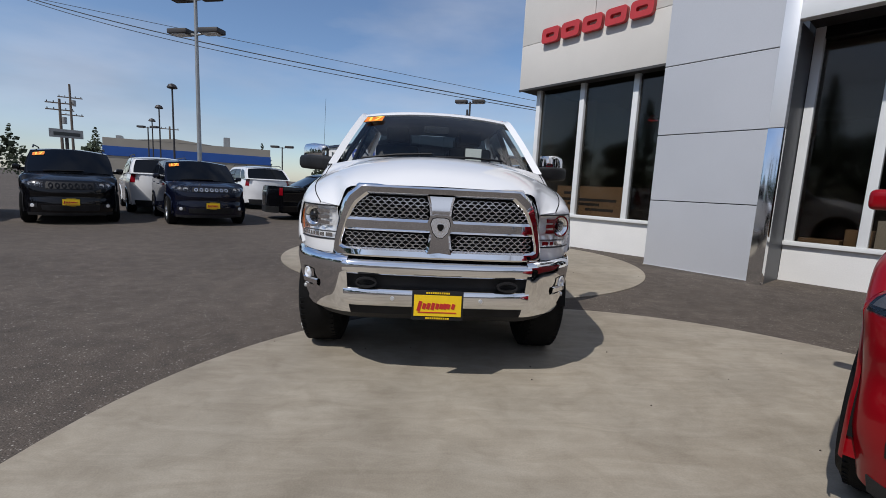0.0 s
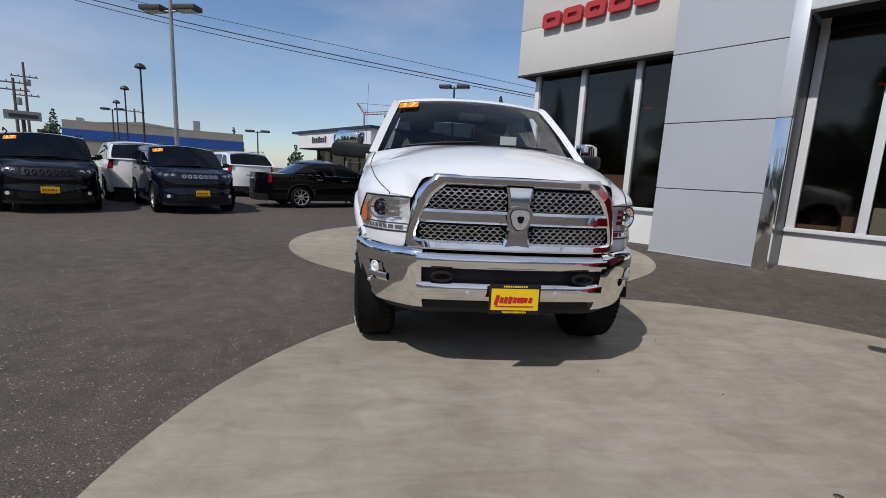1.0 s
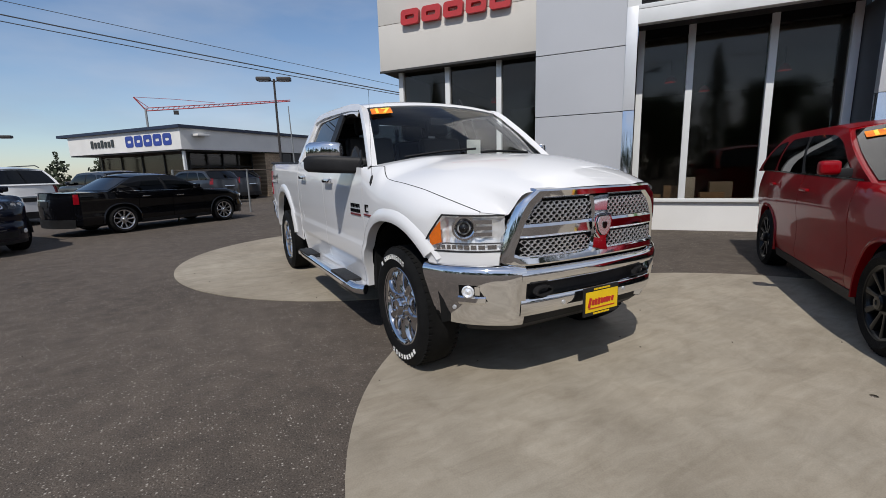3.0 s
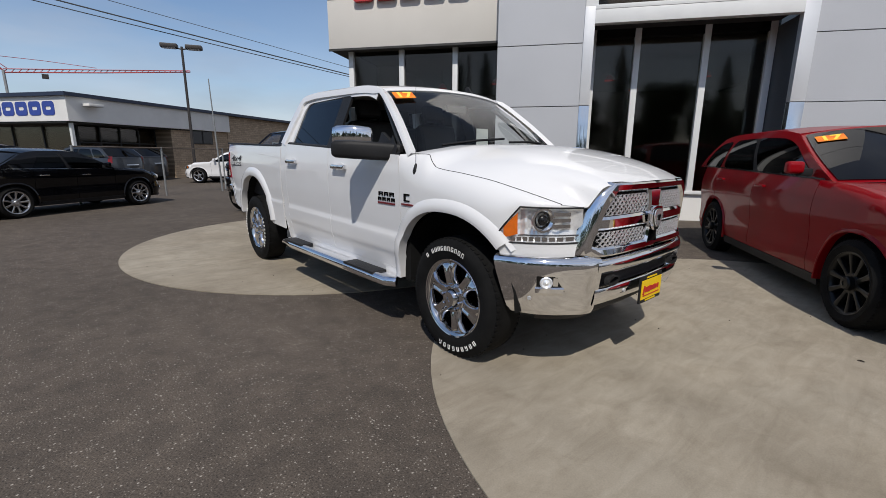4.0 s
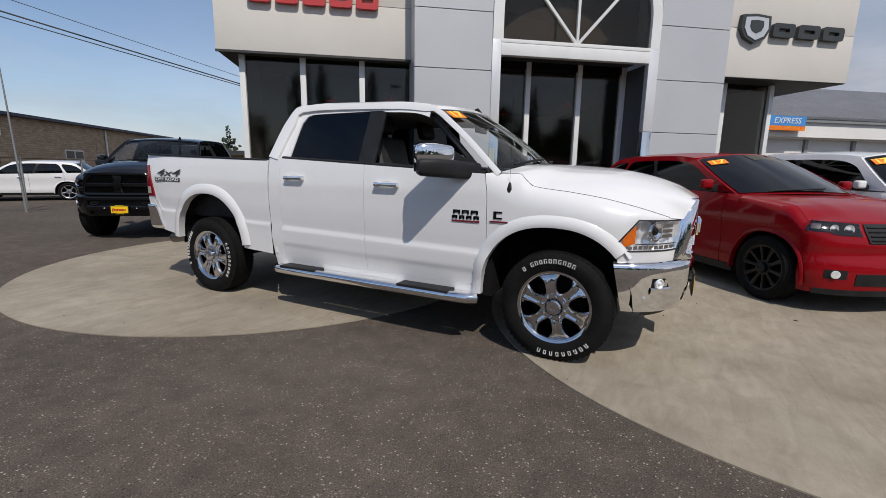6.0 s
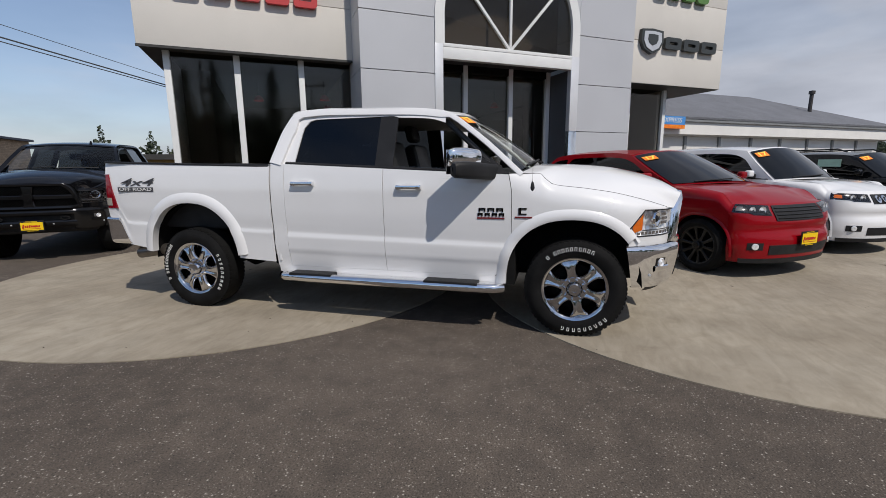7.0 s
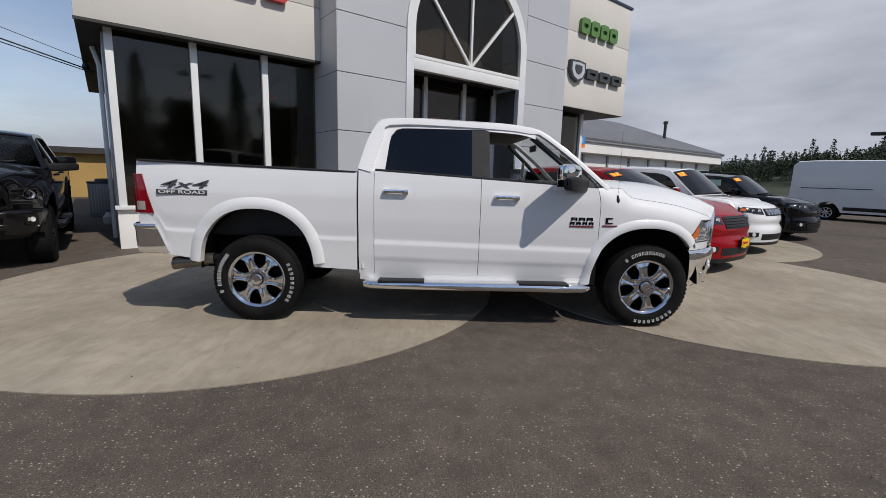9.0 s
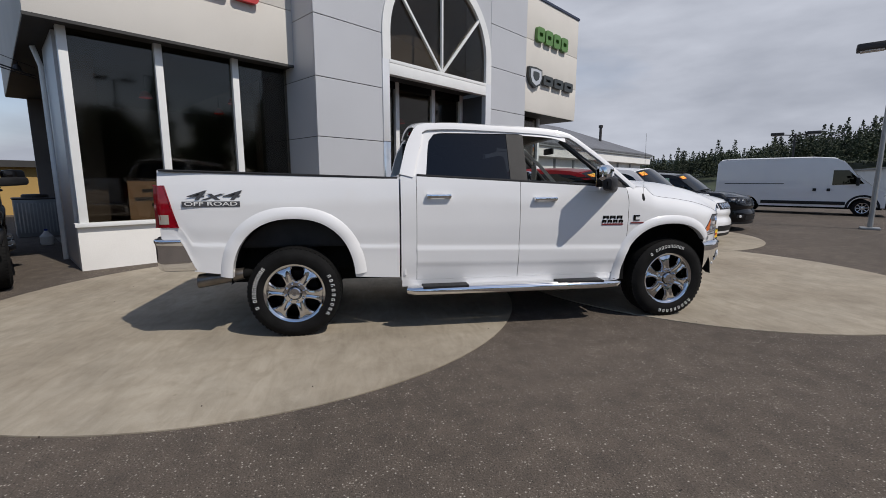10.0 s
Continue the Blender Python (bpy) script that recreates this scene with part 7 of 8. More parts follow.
def utility_pole(x, y, h, arms):
    t = thing("utility_pole", pose(x, y, 0, 0, 0, 25), "weathered wooden utility pole with cross-arms", "utility pole", "utility poles")
    part("pole", tube([(0, 0, 0), (0, 0, h)], 0.16, 10, taper=0.7), WOOD_POLE, t)
    for z in arms:
        part("cross_arm", box(-1.2, 1.2, -0.06, 0.06, z - 0.06, z + 0.06), WOOD_POLE, t)
        bm = bmesh.new()
        for q in (-1.05, -0.5, 0.5, 1.05):
            lathe([(0.01, 0.0), (0.05, 0.02), (0.04, 0.16), (0.01, 0.18)], 8, bm=bm, m=pose(q, 0, z + 0.06, 0, -90, 0))
        part("insulators", bm, DARK_POLE, t)
    part("transformer", lathe([(0.02, 0), (0.22, 0.02), (0.22, 0.72), (0.02, 0.75)], 14, m=pose(0.32, 0, h - 2.6, 0, -90, 0)), POLE, t)
    return t


utility_pole(-39.3, 46.8, 8.75, (8.3, 7.6))
utility_pole(-44.0, 54.5, 11.7, (10.1, 8.0))
utility_pole(-38.0, 65.0, 8.4, (8.0,))
utility_pole(-26.0, -10.0, 10.5, (10.0, 9.2))


def cable(a, b, sag, r, label="thin black overhead cable strung between poles", k=24, far=1.0):
    a, b = Vector(a), Vector(b)
    pts = [a.lerp(b, i / k) - Vector((0, 0, sag * 4 * (i / k) * (1 - i / k))) for i in range(k + 1)]
    return tagged(part("cable", tube(pts, r, 5, taper=far), CABLE), label, "cable", "overhead cables")


cable((4.91, 9.34, 3.40), (-35.5, 38.7, 16.0), 0.4, 0.014, k=60, far=3.0)
cable((4.91, 9.34, 3.36), (-35.5, 38.7, 15.8), 0.55, 0.010, k=60, far=3.0)
cable((4.91, 9.34, 3.56), (-53.8, 47.5, 20.8), 0.1, 0.006, k=60, far=5.0)
cable((-26.0, -10.0, 9.9), (30.0, -55.0, 9.0), 1.2, 0.03)
cable((-26.0, -10.0, 9.3), (-75.0, 40.0, 9.0), 1.2, 0.03)

# fence beyond the saloon
fence = thing("wire_fence", pose(0, 0, 0), "low wire fence with thin grey posts and a rusty top rail", "fence")
f0 = Vector((-0.29, 14.79, 0))
fd = Vector((NX, NY, 0))
post = None
for k in range(-1, 8):
    p = f0 + fd * 2.80 * k
    if post is None:
        post = part("post", tube([(0, 0, 0), (0, 0, 1.56)], 0.03, 8), POLE, fence)
        post.matrix_basis = pose(*p)
    else:
        share("post", post, fence, pose(*p))
part("rail", tube([f0 - fd * 2.80 + Vector((0, 0, 1.53)), f0 + fd * 19.6 + Vector((0, 0, 1.53))], 0.022, 6), WOOD_POLE, fence)
mast = thing("thin_mast", pose(1.60, 15.5, 0), "thin pale mast standing by the fence", "pole")
part("mast_pole", tube([(0, 0, 0), (-0.05, 0, 2.0), (-0.10, 0, 3.92)], 0.035, 8, taper=0.5), POLE, mast)

# ---- showroom across the lane ----
FAR = pose(-2.25, 23.3, -0.12, 0, 0, math.degrees(math.atan2(NY, NX))) @ Matrix.Scale(0.86, 4)
far = thing("low_showroom", FAR, "low showroom with a white fascia, navy roof edge and tan brick side", "building", kind="structure")
part("fascia", box(-0.25, 11.4, -0.25, 0.0, 3.28, 4.48), WHITE_WALL, far)
part("fascia", box(-0.25, 0.0, 0.0, 11.0, 3.28, 4.48), WHITE_WALL, far)
part("roof_edge", box(-0.40, 34.0, -0.40, 12.0, 4.48, 4.66), NAVY_TRIM, far)
part("soffit", box(-0.2, 9.0, 0.0, 11.0, 3.20, 3.30), DARK_SOFFIT, far)
part("brick_wall", box(6.2, 11.4, 0.02, 0.30, 0, 3.28), BRICK_TAN, far)
part("brick_wall", box(11.4, 34.0, -0.02, 0.30, 0, 4.48), BRICK_TAN, far)
part("back_wall", box(6.2, 6.5, 0.3, 11.0, 0, 3.3), BRICK_TAN, far)
part("glass_wall", box(1.2, 6.2, 1.25, 1.29, 0.1, 3.25), SHOP_GLASS, far)
part("glass_wall", box(1.2, 1.24, 1.25, 10.5, 0.1, 3.25), SHOP_GLASS, far)
part("inner_back", box(5.9, 6.1, 1.4, 10.5, 0, 3.2), INNER_WALL, far)
part("inner_back", box(1.2, 6.1, 10.4, 10.5, 0, 3.25), INNER_WALL, far)
part("inner_ceiling", box(1.2, 6.1, 1.3, 10.5, 3.12, 3.2), INNER_WALL, far)
part("inner_floor", box(1.2, 6.0, 1.3, 10.5, 0.0, 0.06), INNER_FLOOR, far)
for i in range(5):
    part("mullion", box(1.2 + i * 1.22, 1.27 + i * 1.22, 1.18, 1.25, 0.0, 3.25), DARK_SOFFIT, far)
    part("mullion", box(1.13, 1.2, 1.25 + i * 2.2, 1.32 + i * 2.2, 0.0, 3.25), DARK_SOFFIT, far)
part("transom", box(1.2, 6.2, 1.19, 1.25, 2.25, 2.32), DARK_SOFFIT, far)
part("corner_post", box(0.0, 0.14, 0.0, 0.14, 0, 3.28), WHITE_FRAME, far)
for x in (8.3, 9.3):
    part("window_frame", box(x - 0.48, x + 0.48, -0.04, 0.06, 2.35, 3.27), DARK_SOFFIT, far)
    part("window_pane", box(x - 0.43, x + 0.43, -0.05, -0.03, 2.42, 3.20), CAR_GLASS, far)
for x in (17.5, 18.5):
    part("window_frame", box(x - 0.5, x + 0.5, -0.06, 0.02, 1.5, 2.7), WHITE_FRAME, far)
    part("window_pane", box(x - 0.42, x + 0.42, -0.08, -0.05, 2.1, 2.62), CAR_GLASS, far)
part("downpipe", tube([(22.0, -0.1, 0), (22.0, -0.1, 4.4)], 0.07, 8), WHITE_FRAME, far)
part("roof_vent", lathe([(0.02, 0.7), (0.5, 0.55), (0.75, 0.2), (0.75, -0.3)], 18, m=pose(9.5, 6, 4.7, 0, -90, 0)), TAN, far)
part("flood_lamp", box(0.5, 1.3, -0.75, -0.25, 4.05, 4.18, 0.03), WHITE_WALL, far)
fs = thing("fascia_sign", FAR, "row of five raised dark blue blocks on the white fascia", "sign")
for k in range(5):
    b = part("sign_block", ring_block(0.76, 0.68, 0.12, 0.45), SIGN_BLUE, fs)
    b.matrix_basis = pose(-0.27, 0.9 + 0.88 * (4 - k), 3.90, 0, 0, -90)
fs = thing("fascia_sign", FAR, "row of small dark plain bars on the white fascia", "sign")
for k in range(7):
    b = part("sign_bar", box(-0.02, 0.0, -0.12, 0.12, -0.18, 0.18 + 0.1 * (k % 3 == 0)), SIGN_BLACK, fs)
    b.matrix_basis = pose(-0.28, 6.1 + 0.36 * k, 3.85)

# ---- store with a blue band, far down the road ----
a, b = Vector((-39.2, 52.7, 0)), Vector((-22.05, 61.2, 0))
d = (b - a).normalized()
store = thing("big_store", Matrix.Translation(a) @ pose(0, 0, 0, 0, 0, math.degrees(math.atan2(d.y, d.x))), "long tan store with a blue band and roof units", "building", kind="structure")
L = (b - a).length
part("wall", box(0, L, 0, 18, 0, 3.3), TAN_WALL, store)
part("blue_band", box(-0.05, L + 0.05, -0.08, 18, 3.3, 4.45), BLUE_BAND, store)
part("parapet", box(0, L, 0, 18, 4.45, 5.45), TAN_WALL, store)
part("roof_step", prism([(L * 0.18, -0.02, 5.45), (L * 0.40, -0.02, 5.9), (L * 0.62, -0.02, 5.45)], (0, 17, 0)), TAN_WALL, store)
part("roof_unit", box(L * 0.70, L * 0.74, 3, 5, 5.45, 6.9), POLE, store)
part("roof_unit", box(L * 0.05, L * 0.08, 3, 5, 5.45, 6.0), POLE, store)

board = thing("billboard", pose(-33.4, 39.8, -0.3, 0, 0, 38) @ Matrix.Scale(0.9, 4), "grey roadside billboard with dark plain bars", "sign")
part("board_face", box(-1.35, 1.35, -0.1, 0.1, 5.0, 5.85), POLE, board)
part("board_bars", box(-1.0, 1.1, -0.12, -0.1, 5.2, 5.55), SIGN_BLACK, board)
part("board_pole", tube([(0, 0.1, 0), (0, 0.1, 5.2)], 0.15, 8), DARK_POLE, board)

# ---- tower crane on the skyline ----
crane = thing("tower_crane", pose(-6.3, 70.3, 0) @ Matrix.Diagonal((0.895, 0.9, 0.832, 1)), "red and white tower crane far behind the showroom", "crane")
part("mast", tube([(0, 0, 0), (0, 0, 12.6)], 0.16, 6), POLE, crane)
part("jib", tube([(0, 0, 12.3), (10, -0.6, 13.4), (21, -1.2, 14.8)], 0.09, 5), CRANE_RED, crane)
part("jib", tube([(0, 0, 12.75), (10, -0.6, 13.8), (21, -1.2, 15.0)], 0.07, 5), CRANE_RED, crane)
bm = bmesh.new()
for i in range(30):
    q = i / 30
    tube([(21 * q, -1.2 * q, 12.3 + 2.5 * q), (21 * q + 0.35, -1.2 * q, 12.72 + 2.4 * q)], 0.04, 4, bm=bm)
part("jib_lattice", bm, CRANE_RED, crane)
part("apex", tube([(0, 0, 12.5), (-1.3, 0, 14.4)], 0.10, 5), CRANE_RED, crane)
part("apex", tube([(0.4, 0, 12.9), (-1.3, 0, 14.4)], 0.05, 5), CRANE_RED, crane)
part("tie_rope", tube([(-1.3, 0, 14.4), (4.0, -0.3, 14.3), (9.5, -0.6, 14.0)], 0.035, 4), CRANE_RED, crane)
part("trolley", box(3.6, 4.3, -0.5, 0.1, 11.9, 12.5), DARK_POLE, crane)

# ---- service building beyond the showroom ----
shed = thing("service_building", BUILD @ pose(0, 0, -0.55) @ Matrix.Diagonal((0.89, 0.878, 0.895, 1)), "long low white service building with bay doors and a grey shingle roof", "building", kind="structure")
part("wall", box(12.0, 30.2, 11.0, 11.3, 0.3, 4.0), WHITE_WALL, shed)
part("wall", box(29.9, 30.2, 11.3, 20.0, 0, 4.0), WHITE_WALL, shed)
part("eave_board", box(11.5, 31.0, 10.55, 10.75, 3.55, 4.12), WHITE_WALL, shed)
part("eave_soffit", box(11.5, 31.0, 10.75, 11.0, 3.5, 3.56), WHITE_WALL, shed)
part("gutter", box(11.4, 31.1, 10.45, 10.55, 4.08, 4.20), POLE, shed)
for i in range(8):
    u = 12.4 + 2.22 * i
    part("pilaster", box(u - 0.07, u + 0.07, 10.90, 11.0, 0, 3.55), POLE, shed)
    if i < 7:
        dr = part("bay_door", box(u + 0.12, u + 2.10, 10.95, 11.02, 0.1, 3.2), WHITE_WALL, shed)
        for z in (0.7, 1.3, 1.9, 2.5):
            part("door_groove", box(u + 0.12, u + 2.10, 10.935, 10.95, z, z + 0.02), POLE, dr)
part("open_bay", box(27.6, 29.6, 10.93, 10.98, 0.2, 3.0), SILVER_PAINT, shed)
part("roof", prism([(11.3, 10.45, 4.16), (31.2, 10.45, 4.16), (26.0, 16.0, 6.3), (11.3, 16.0, 6.3)], (0, 0, 0.12)), ROOF_GREY, shed)
part("roof", prism([(31.2, 10.45, 4.16), (31.2, 21.5, 4.16), (26.0, 16.0, 6.3)], (0, 0, 0.12)), ROOF_GREY, shed)
part("flue", tube([(26.8, 12.9, 4.9), (26.8, 12.9, 6.2)], 0.10, 10), DARK_POLE, shed)
part("flue_cap", lathe([(0.02, 0.20), (0.16, 0.17), (0.16, 0.0)], 12, m=pose(26.8, 12.9, 6.2, 0, -90, 0)), DARK_POLE, shed)
part("wall_lamp", box(19.6, 19.85, 10.7, 10.95, 2.7, 3.0, 0.03), DARK_POLE, shed)
ex = thing("wall_sign", BUILD @ pose(0, 0, -0.55) @ Matrix.Diagonal((0.89, 0.878, 0.895, 1)) @ pose(13.0, 10.40, 3.85), "blue and orange sign on the service building", "sign")
part("sign_blue", box(-0.80, 0.80, -0.08, 0.0, 0.06, 0.40), SKY_BLUE, ex)
part("sign_orange", box(-0.80, 0.80, -0.08, 0.0, -0.10, 0.055), ORANGE, ex)
text_part("sign_words", "EXPRESS", 0.28, pose(0.0, -0.085, 0.23, 90, 0, 0), WHITE_LETTER, ex, 0.004, shear=0.2, wide=1.1)

# low white hall beyond the van
hall = thing("low_hall", pose(26.35, -47.0, 0.55, 0, 0, -40) @ Matrix.Scale(0.9, 4), "long low white hall with a band of dark plain bars", "building", kind="structure")
part("wall", box(-10, 9, 0, 6, -1.3, 2.2), WHITE_WALL, hall)
part("roof_edge", box(-10.2, 9.2, -0.2, 6.2, 2.2, 2.35), POLE, hall)
for k in range(12):
    part("wall_bar", box(-6.5 + 0.9 * k, -5.95 + 0.9 * k, -0.05, 0.0, 1.35, 1.85), DECAL, hall)

# ---- ochre building behind, cooling unit, odds and ends ----
ochre = thing("ochre_building", pose(21.8, 22.0, -1.0, 0, 0, 36.4), "low ochre building with a dark flat roof edge", "building", kind="structure")
part("wall", box(-9, 9, -2.5, 6, 0, 2.95), OCHRE, ochre)
part("roof_edge", box(-9.3, 9.3, -2.8, 6.3, 2.95, 3.2), DARK_SOFFIT, ochre)
for x in (-4, 0, 4):
    part("window_pane", box(x - 0.4, x + 0.4, -2.52, -2.48, 1.6, 2.2), CAR_GLASS, ochre)
ac = thing("cooling_unit", BUILD @ pose(-4.64, 12.9, gz(7.2, 12.1)), "grey louvred cooling unit standing beside the showroom", "machine")
part("casing", box(-0.42, 0.40, -0.4, 0.4, 0.0, 0.90, 0.02), POLE, ac)
for k in range(11):
    part("louvre", box(-0.36 + 0.066 * k, -0.335 + 0.066 * k, -0.42, -0.40, 0.10, 0.82), SILVER_PAINT, ac)
part("lid", box(-0.44, 0.42, -0.42, 0.42, 0.90, 0.94, 0.02), DARK_POLE, ac)
part("fan_guard", lathe([(0.26, 0.94), (0.26, 1.0), (0.23, 1.02), (0.02, 1.03)], 20, m=pose(0, 0, 0, 0, -90, 0)), DARK_POLE, ac)
jug = thing("plastic_jug", BUILD @ pose(-4.66, 10.6, gz(5.9, 10.1)), "small white plastic jug at the foot of the wall", "jug")
part("jug_body", lathe([(0.005, 0), (0.10, 0.0), (0.115, 0.04), (0.115, 0.18), (0.05, 0.26), (0.03, 0.30), (0.005, 0.30)], 18, m=pose(0, 0, 0, 0, -90, 0)), WHITE_WALL, jug)
part("jug_cap", lathe([(0.03, 0.30), (0.032, 0.34), (0.005, 0.34)], 12, m=pose(0, 0, 0, 0, -90, 0)), SIGN_BLUE, jug)
card = thing("cardboard_panel", BUILD @ pose(-3.10, 6.77, 0.75), "brown cardboard panel with dark bars leaning in the window", "cardboard")
part("card_sheet", box(-0.70, 1.05, -0.01, 0.01, 0, 0.66), CARDBOARD, card)
for z, a, b in ((0.50, -0.50, -0.15), (0.36, -0.62, 0.85), (0.26, -0.38, 0.45), (0.15, 0.1, 0.8)):
    part("card_bars", box(a, b, -0.014, -0.01, z - 0.03, z + 0.03), DECAL, card)
for u, n, w, h, m in ((1.60, 7.05, 0.30, 0.30, CARDBOARD), (1.90, 7.15, 0.24, 0.46, WHITE_WALL), (2.32, 7.05, 0.42, 0.16, CARDBOARD), (2.50, 7.30, 0.40, 0.36, TAN), (1.15, 7.05, 0.5, 0.12, CARDBOARD)):
    bx_ = thing("box", BUILD @ pose(u, n, 0.58), "small cardboard box on the low shelf behind the window", "box", "boxes in the window")
    part("carton", box(-w / 2, w / 2, -0.15, 0.15, 0, h, 0.006), m, bx_)
    part("carton_flap", box(-w / 2, w / 2, -0.01, 0.01, h, h + 0.004), DECAL, bx_)
shelf = thing("display_shelf", BUILD @ pose(0, 0, 0.06), "low dark display shelf behind the window", "shelf")
part("shelf_top", box(1.0, 4.0, 6.82, 7.5, 0.47, 0.52), INNER_WALL, shelf)
part("shelf_body", box(1.05, 3.95, 6.86, 7.45, 0.0, 0.47), INNER_WALL, shelf)
sheet_sign = un(9.65 - 0.86, 2.38)
ps = thing("price_sheet", Matrix.Translation((sheet_sign.x, sheet_sign.y, gz(sheet_sign.x, sheet_sign.y) + 1.36)) @ pose(0, 0, 0, 0, 0, math.degrees(math.atan2(NY, NX))), "pale green price sheet in the car's side window", "notice")
part("paper", box(-0.22, 0.22, -0.006, -0.002, -0.10, 0.12), mat("pale green paper", (0.42, 0.62, 0.50), 0.8, vary=0.05, scale=8), ps)
part("paper_mark", box(-0.06, 0.03, -0.010, -0.006, -0.04, 0.05), DECAL, ps)

rnd = random.Random(5)
bm = bmesh.new()
for _ in range(70):
    x, y = rnd.uniform(-3.6, 3.6), rnd.uniform(-3.0, 6.5)
    s = rnd.uniform(0.002, 0.006)
    bmesh.ops.create_icosphere(bm, subdivisions=1, radius=s, matrix=pose(x, y, gz(x, y) + 0.010, rnd.uniform(0, 90), rnd.uniform(0, 90)))
tagged(part("gravel", bm, BARK), "loose dark grit scattered over the pads and asphalt", "gravel", kind="stuff")


# ---- trees and hills ----
def leafy(bm, c, rx, rz, count, size, r):
    for _ in range(count):
        while True:
            p = Vector((r.uniform(-1, 1), r.uniform(-1, 1), r.uniform(-1, 1)))
            if 0.25 < p.length < 1:
                break
        p = Vector((p.x * rx, p.y * rx, p.z * rz)) + c
        n = Vector((r.uniform(-1, 1), r.uniform(-1, 1), r.uniform(-0.3, 1))).normalized()
        a = n.orthogonal().normalized()
        b = n.cross(a)
        s = size * r.uniform(0.6, 1.4)
        bm.faces.new([bm.verts.new(p + a * s * q + b * s * w) for q, w in ((1, 0.2), (0.1, 0.9), (-0.9, 0.1), (-0.1, -0.8))])


def broadleaf(x, y, h, seed, label="leafy green tree across the lane"):
    r = random.Random(seed)
    t = thing("tree", pose(x, y, gz(x, y), 0, 0, r.uniform(0, 360)), label, "tree", "trees round the lot")
    part("trunk", tube([(0, 0, 0), (0.05 * h, 0.02 * h, h * 0.3), (0.02 * h, 0.05 * h, h * 0.62)], 0.03 * h, 10, taper=0.4), BARK, t)
    bm = bmesh.new()
    tips = []
    for i in range(11):
        a = i * 2.4 + r.uniform(-0.4, 0.4)
        q = r.uniform(0.16, 0.45)
        tip = Vector((math.cos(a) * h * r.uniform(0.10, 0.28), math.sin(a) * h * r.uniform(0.10, 0.28), h * r.uniform(0.28, 0.85)))
        tube([(0.04 * h * q, 0.03 * h * q, h * q), tip * 0.6 + Vector((0, 0, h * 0.18)), tip], 0.010 * h, 6, bm=bm, taper=0.4)
        tips.append(tip)
    part("limbs", bm, BARK, t)
    bm = bmesh.new()
    for tip in tips + [Vector((0, 0, h * 0.82)), Vector((0.05 * h, 0, h * 0.66))]:
        leafy(bm, tip, h * r.uniform(0.13, 0.20), h * r.uniform(0.11, 0.18), 520, h * 0.013, r)
    part("crown", bm, LEAF, t)
    return t


def conifer_mesh(bm, x, y, z, h, r):
    k = 9
    for i in range(k):
        q = i / k
        w = h * 0.19 * (1 - q) ** 0.8 * r.uniform(0.8, 1.2)
        leafy(bm, Vector((x, y, z + h * (0.12 + 0.86 * q))), w, h * 0.07, int(66 * (1 - q * 0.6)), h * 0.019, r)


def conifer(x, y, h, seed, label="tall dark conifer across the lane"):
    r = random.Random(seed)
    t = thing("tree", pose(x, y, gz(x, y), 0, 0, r.uniform(0, 360)), label, "tree", "trees round the lot")
    part("trunk", tube([(0, 0, 0), (0.02, 0.03, h * 0.5), (0.05, 0, h * 0.95)], 0.022 * h, 8, taper=0.15), BARK, t)
    bm = bmesh.new()
    k = 16
    for i in range(k):
        q = i / k
        w = h * 0.20 * (1 - q) ** 0.85 * r.uniform(0.75, 1.25)
        leafy(bm, Vector((r.uniform(-0.1, 0.1), r.uniform(-0.1, 0.1), h * (0.08 + 0.90 * q))), w, h * 0.05, int(220 * (1 - q * 0.7)), h * 0.011, r)
    part("crown", bm, LEAF, t)
    return t


for i, (x, y, h) in enumerate(((-24, -20, 8.0), (-27, -24, 9.0), (-29, -17, 7.5), (-22, -30, 8.5), (-33, -6, 8.0), (-14, -36, 8.0), (-36, 6, 7.5), (-25, -35, 10), (-30, -12, 7.0), (-18, -34, 7.5), (-34, 1, 7.0))):
    broadleaf(x, y, h, 20 + i)
for i, (x, y, h) in enumerate(((-31, -21, 13), (-34, -13, 12), (-28, -31, 14), (-20, -38, 12), (-38, -2, 12), (-37, -18, 14), (-40, 5, 12))):
    conifer(x, y, h, 60 + i)
rnd = random.Random(3)
bm = bmesh.new()
for i in range(90):
    az = radians(rnd.uniform(150, 265))
    dist = rnd.uniform(30, 38)
    leafy(bm, Vector((dist * math.cos(az), dist * math.sin(az), rnd.uniform(0.8, 2.6))), 2.2, 1.9, 110, 0.16, rnd)
tagged(part("hedge", bm, LEAF), "rough dark shrubs and hedges across the lane", "hedge", kind="stuff")

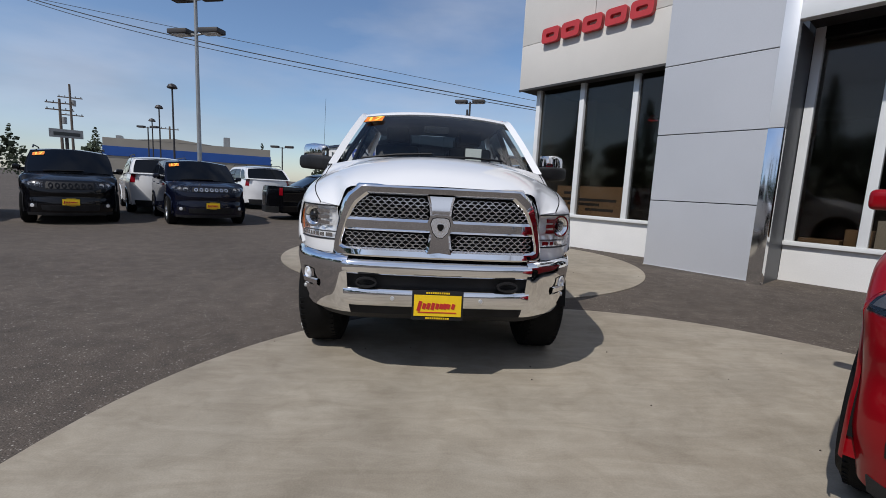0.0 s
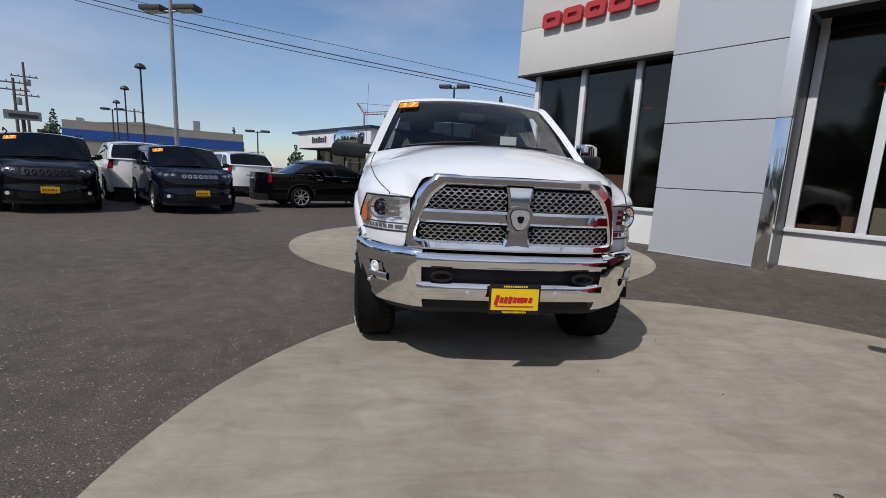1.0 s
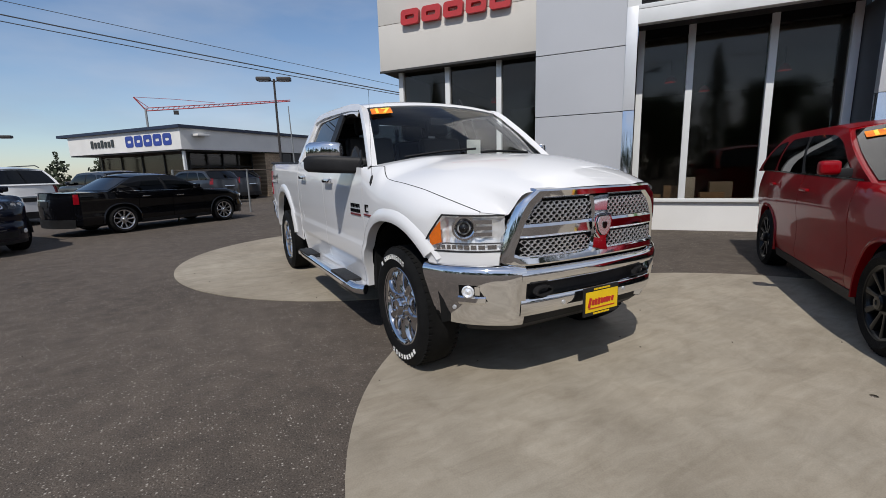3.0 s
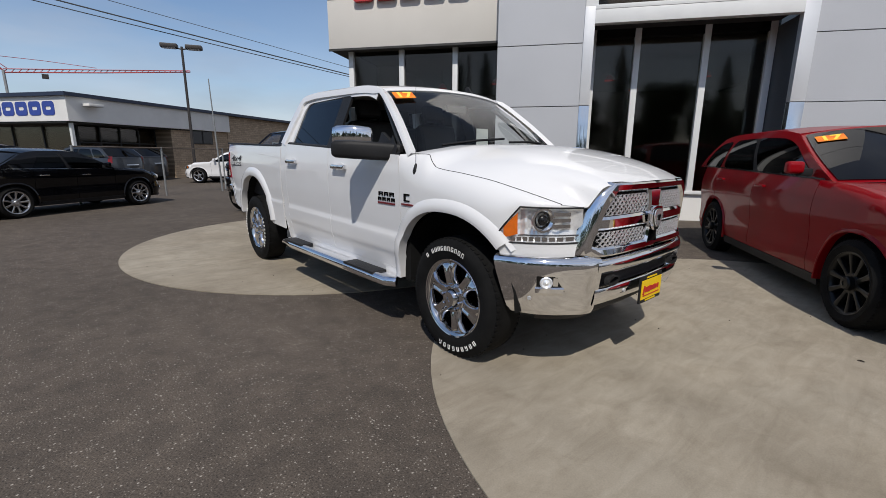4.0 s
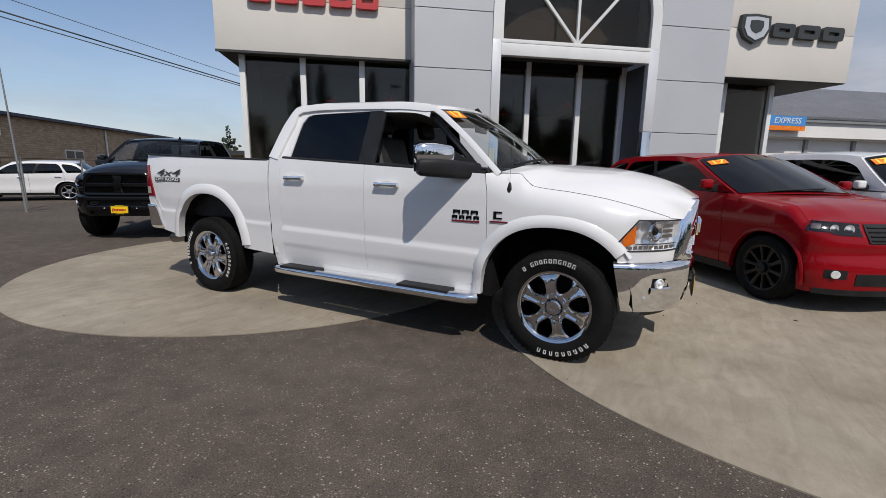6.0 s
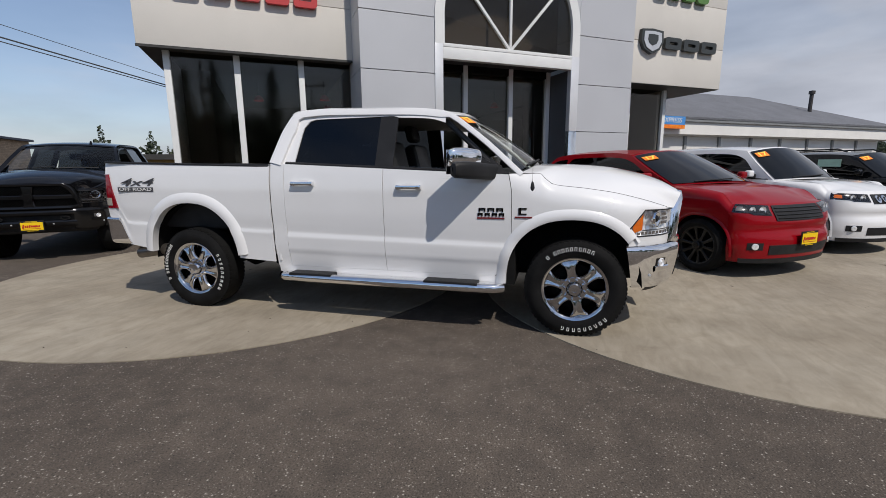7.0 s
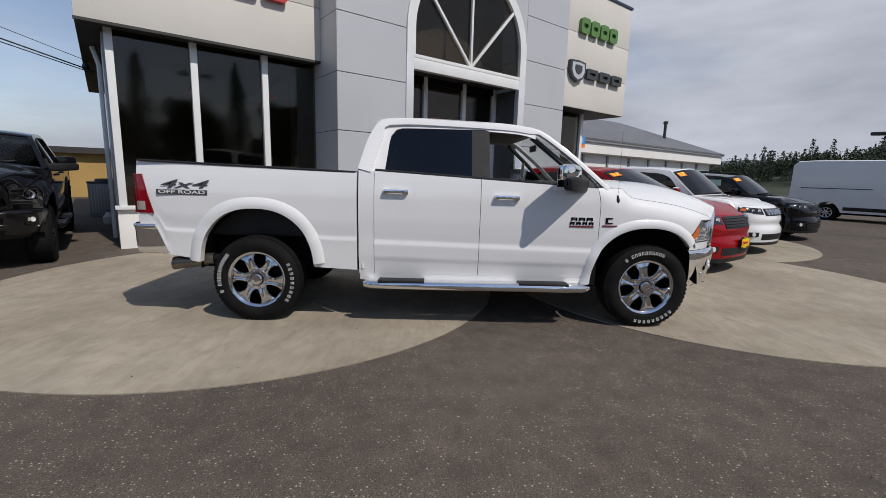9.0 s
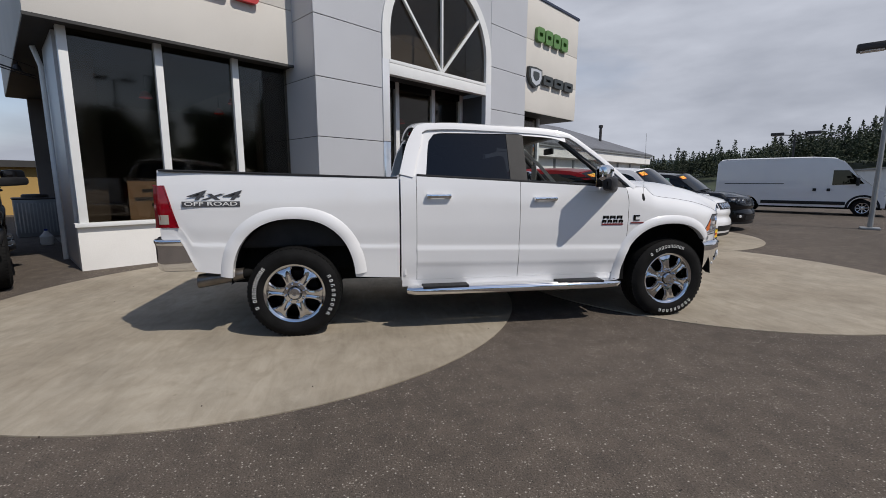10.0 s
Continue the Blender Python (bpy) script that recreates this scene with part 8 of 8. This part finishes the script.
rnd = random.Random(11)
bm = bmesh.new()
for i in range(330):
    az = radians(-66 + 42 * (i + rnd.random()) / 330)
    dist = rnd.uniform(84, 118)
    x, y = -5 + dist * math.cos(az), 3 + dist * math.sin(az)
    lift = max(0.0, (-math.degrees(az) - 33) / 30.0)
    h = rnd.uniform(3.6, 5.0) + 1.6 * lift
    base = 0.7 + 6.0 * lift * (dist / 100)
    if rnd.random() < 0.5:
        conifer_mesh(bm, x, y, base + 0.1, h * rnd.uniform(0.95, 1.4), rnd)
    else:
        for _ in range(4):
            leafy(bm, Vector((x + rnd.uniform(-1.5, 1.5), y + rnd.uniform(-1.5, 1.5), base + h * rnd.uniform(0.2, 0.72))), h * 0.30, h * 0.28, 130, h * 0.027, rnd)
tagged(part("far_trees", bm, LEAF_FAR), "dark mixed trees along the far side of the road", "trees", kind="stuff")
bm = bmesh.new()
for x, y, h in ((42.6, 52.1, 6.9), (44.6, 50.2, 5.9), (46.0, 53.0, 5.0), (-27.0, 72.0, 7.5), (-12.5, 50.0, 4.2), (-9.0, 47.0, 4.0), (36.0, 52.0, 7.0), (-48.0, 64.0, 8.0), (-52.0, 55.0, 7.0)):
    conifer_mesh(bm, x, y, 0.0, h, rnd)
    leafy(bm, Vector((x, y, h * 0.45)), h * 0.22, h * 0.3, 120, h * 0.045, rnd)
tagged(part("far_trees", bm, LEAF_FAR), "dark conifers far behind the buildings", "trees", kind="stuff")

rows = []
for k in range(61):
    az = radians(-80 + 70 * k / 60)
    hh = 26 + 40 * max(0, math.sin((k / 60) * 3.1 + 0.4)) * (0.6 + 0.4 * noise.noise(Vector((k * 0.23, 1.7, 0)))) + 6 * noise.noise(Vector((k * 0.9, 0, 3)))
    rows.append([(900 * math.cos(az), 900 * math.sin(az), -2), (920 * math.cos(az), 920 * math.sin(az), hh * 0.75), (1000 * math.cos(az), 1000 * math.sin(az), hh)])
tagged(part("backdrop", sheet(rows), HILL), "hills on the horizon, distance haze put into their colour", "hill", kind="structure")

# berm under the far trees and the bank of the street
rows = []
for k in range(45):
    az = radians(-70 + 48 * k / 44)
    lift = max(0.0, (-math.degrees(az) - 33) / 30.0)
    rows.append([(-5 + q * math.cos(az), 3 + q * math.sin(az), z) for q, z in ((70, gz(40, -40) - 0.05), (80, 0.4 + 1.2 * lift), (92, 1.4 + 3.4 * lift), (100, 1.9 + 5.0 * lift), (135, 2.2 + 6.0 * lift))])
tagged(part("bank", sheet(rows), LEAF_FAR), "rough green bank under the far trees", "bank", kind="structure")
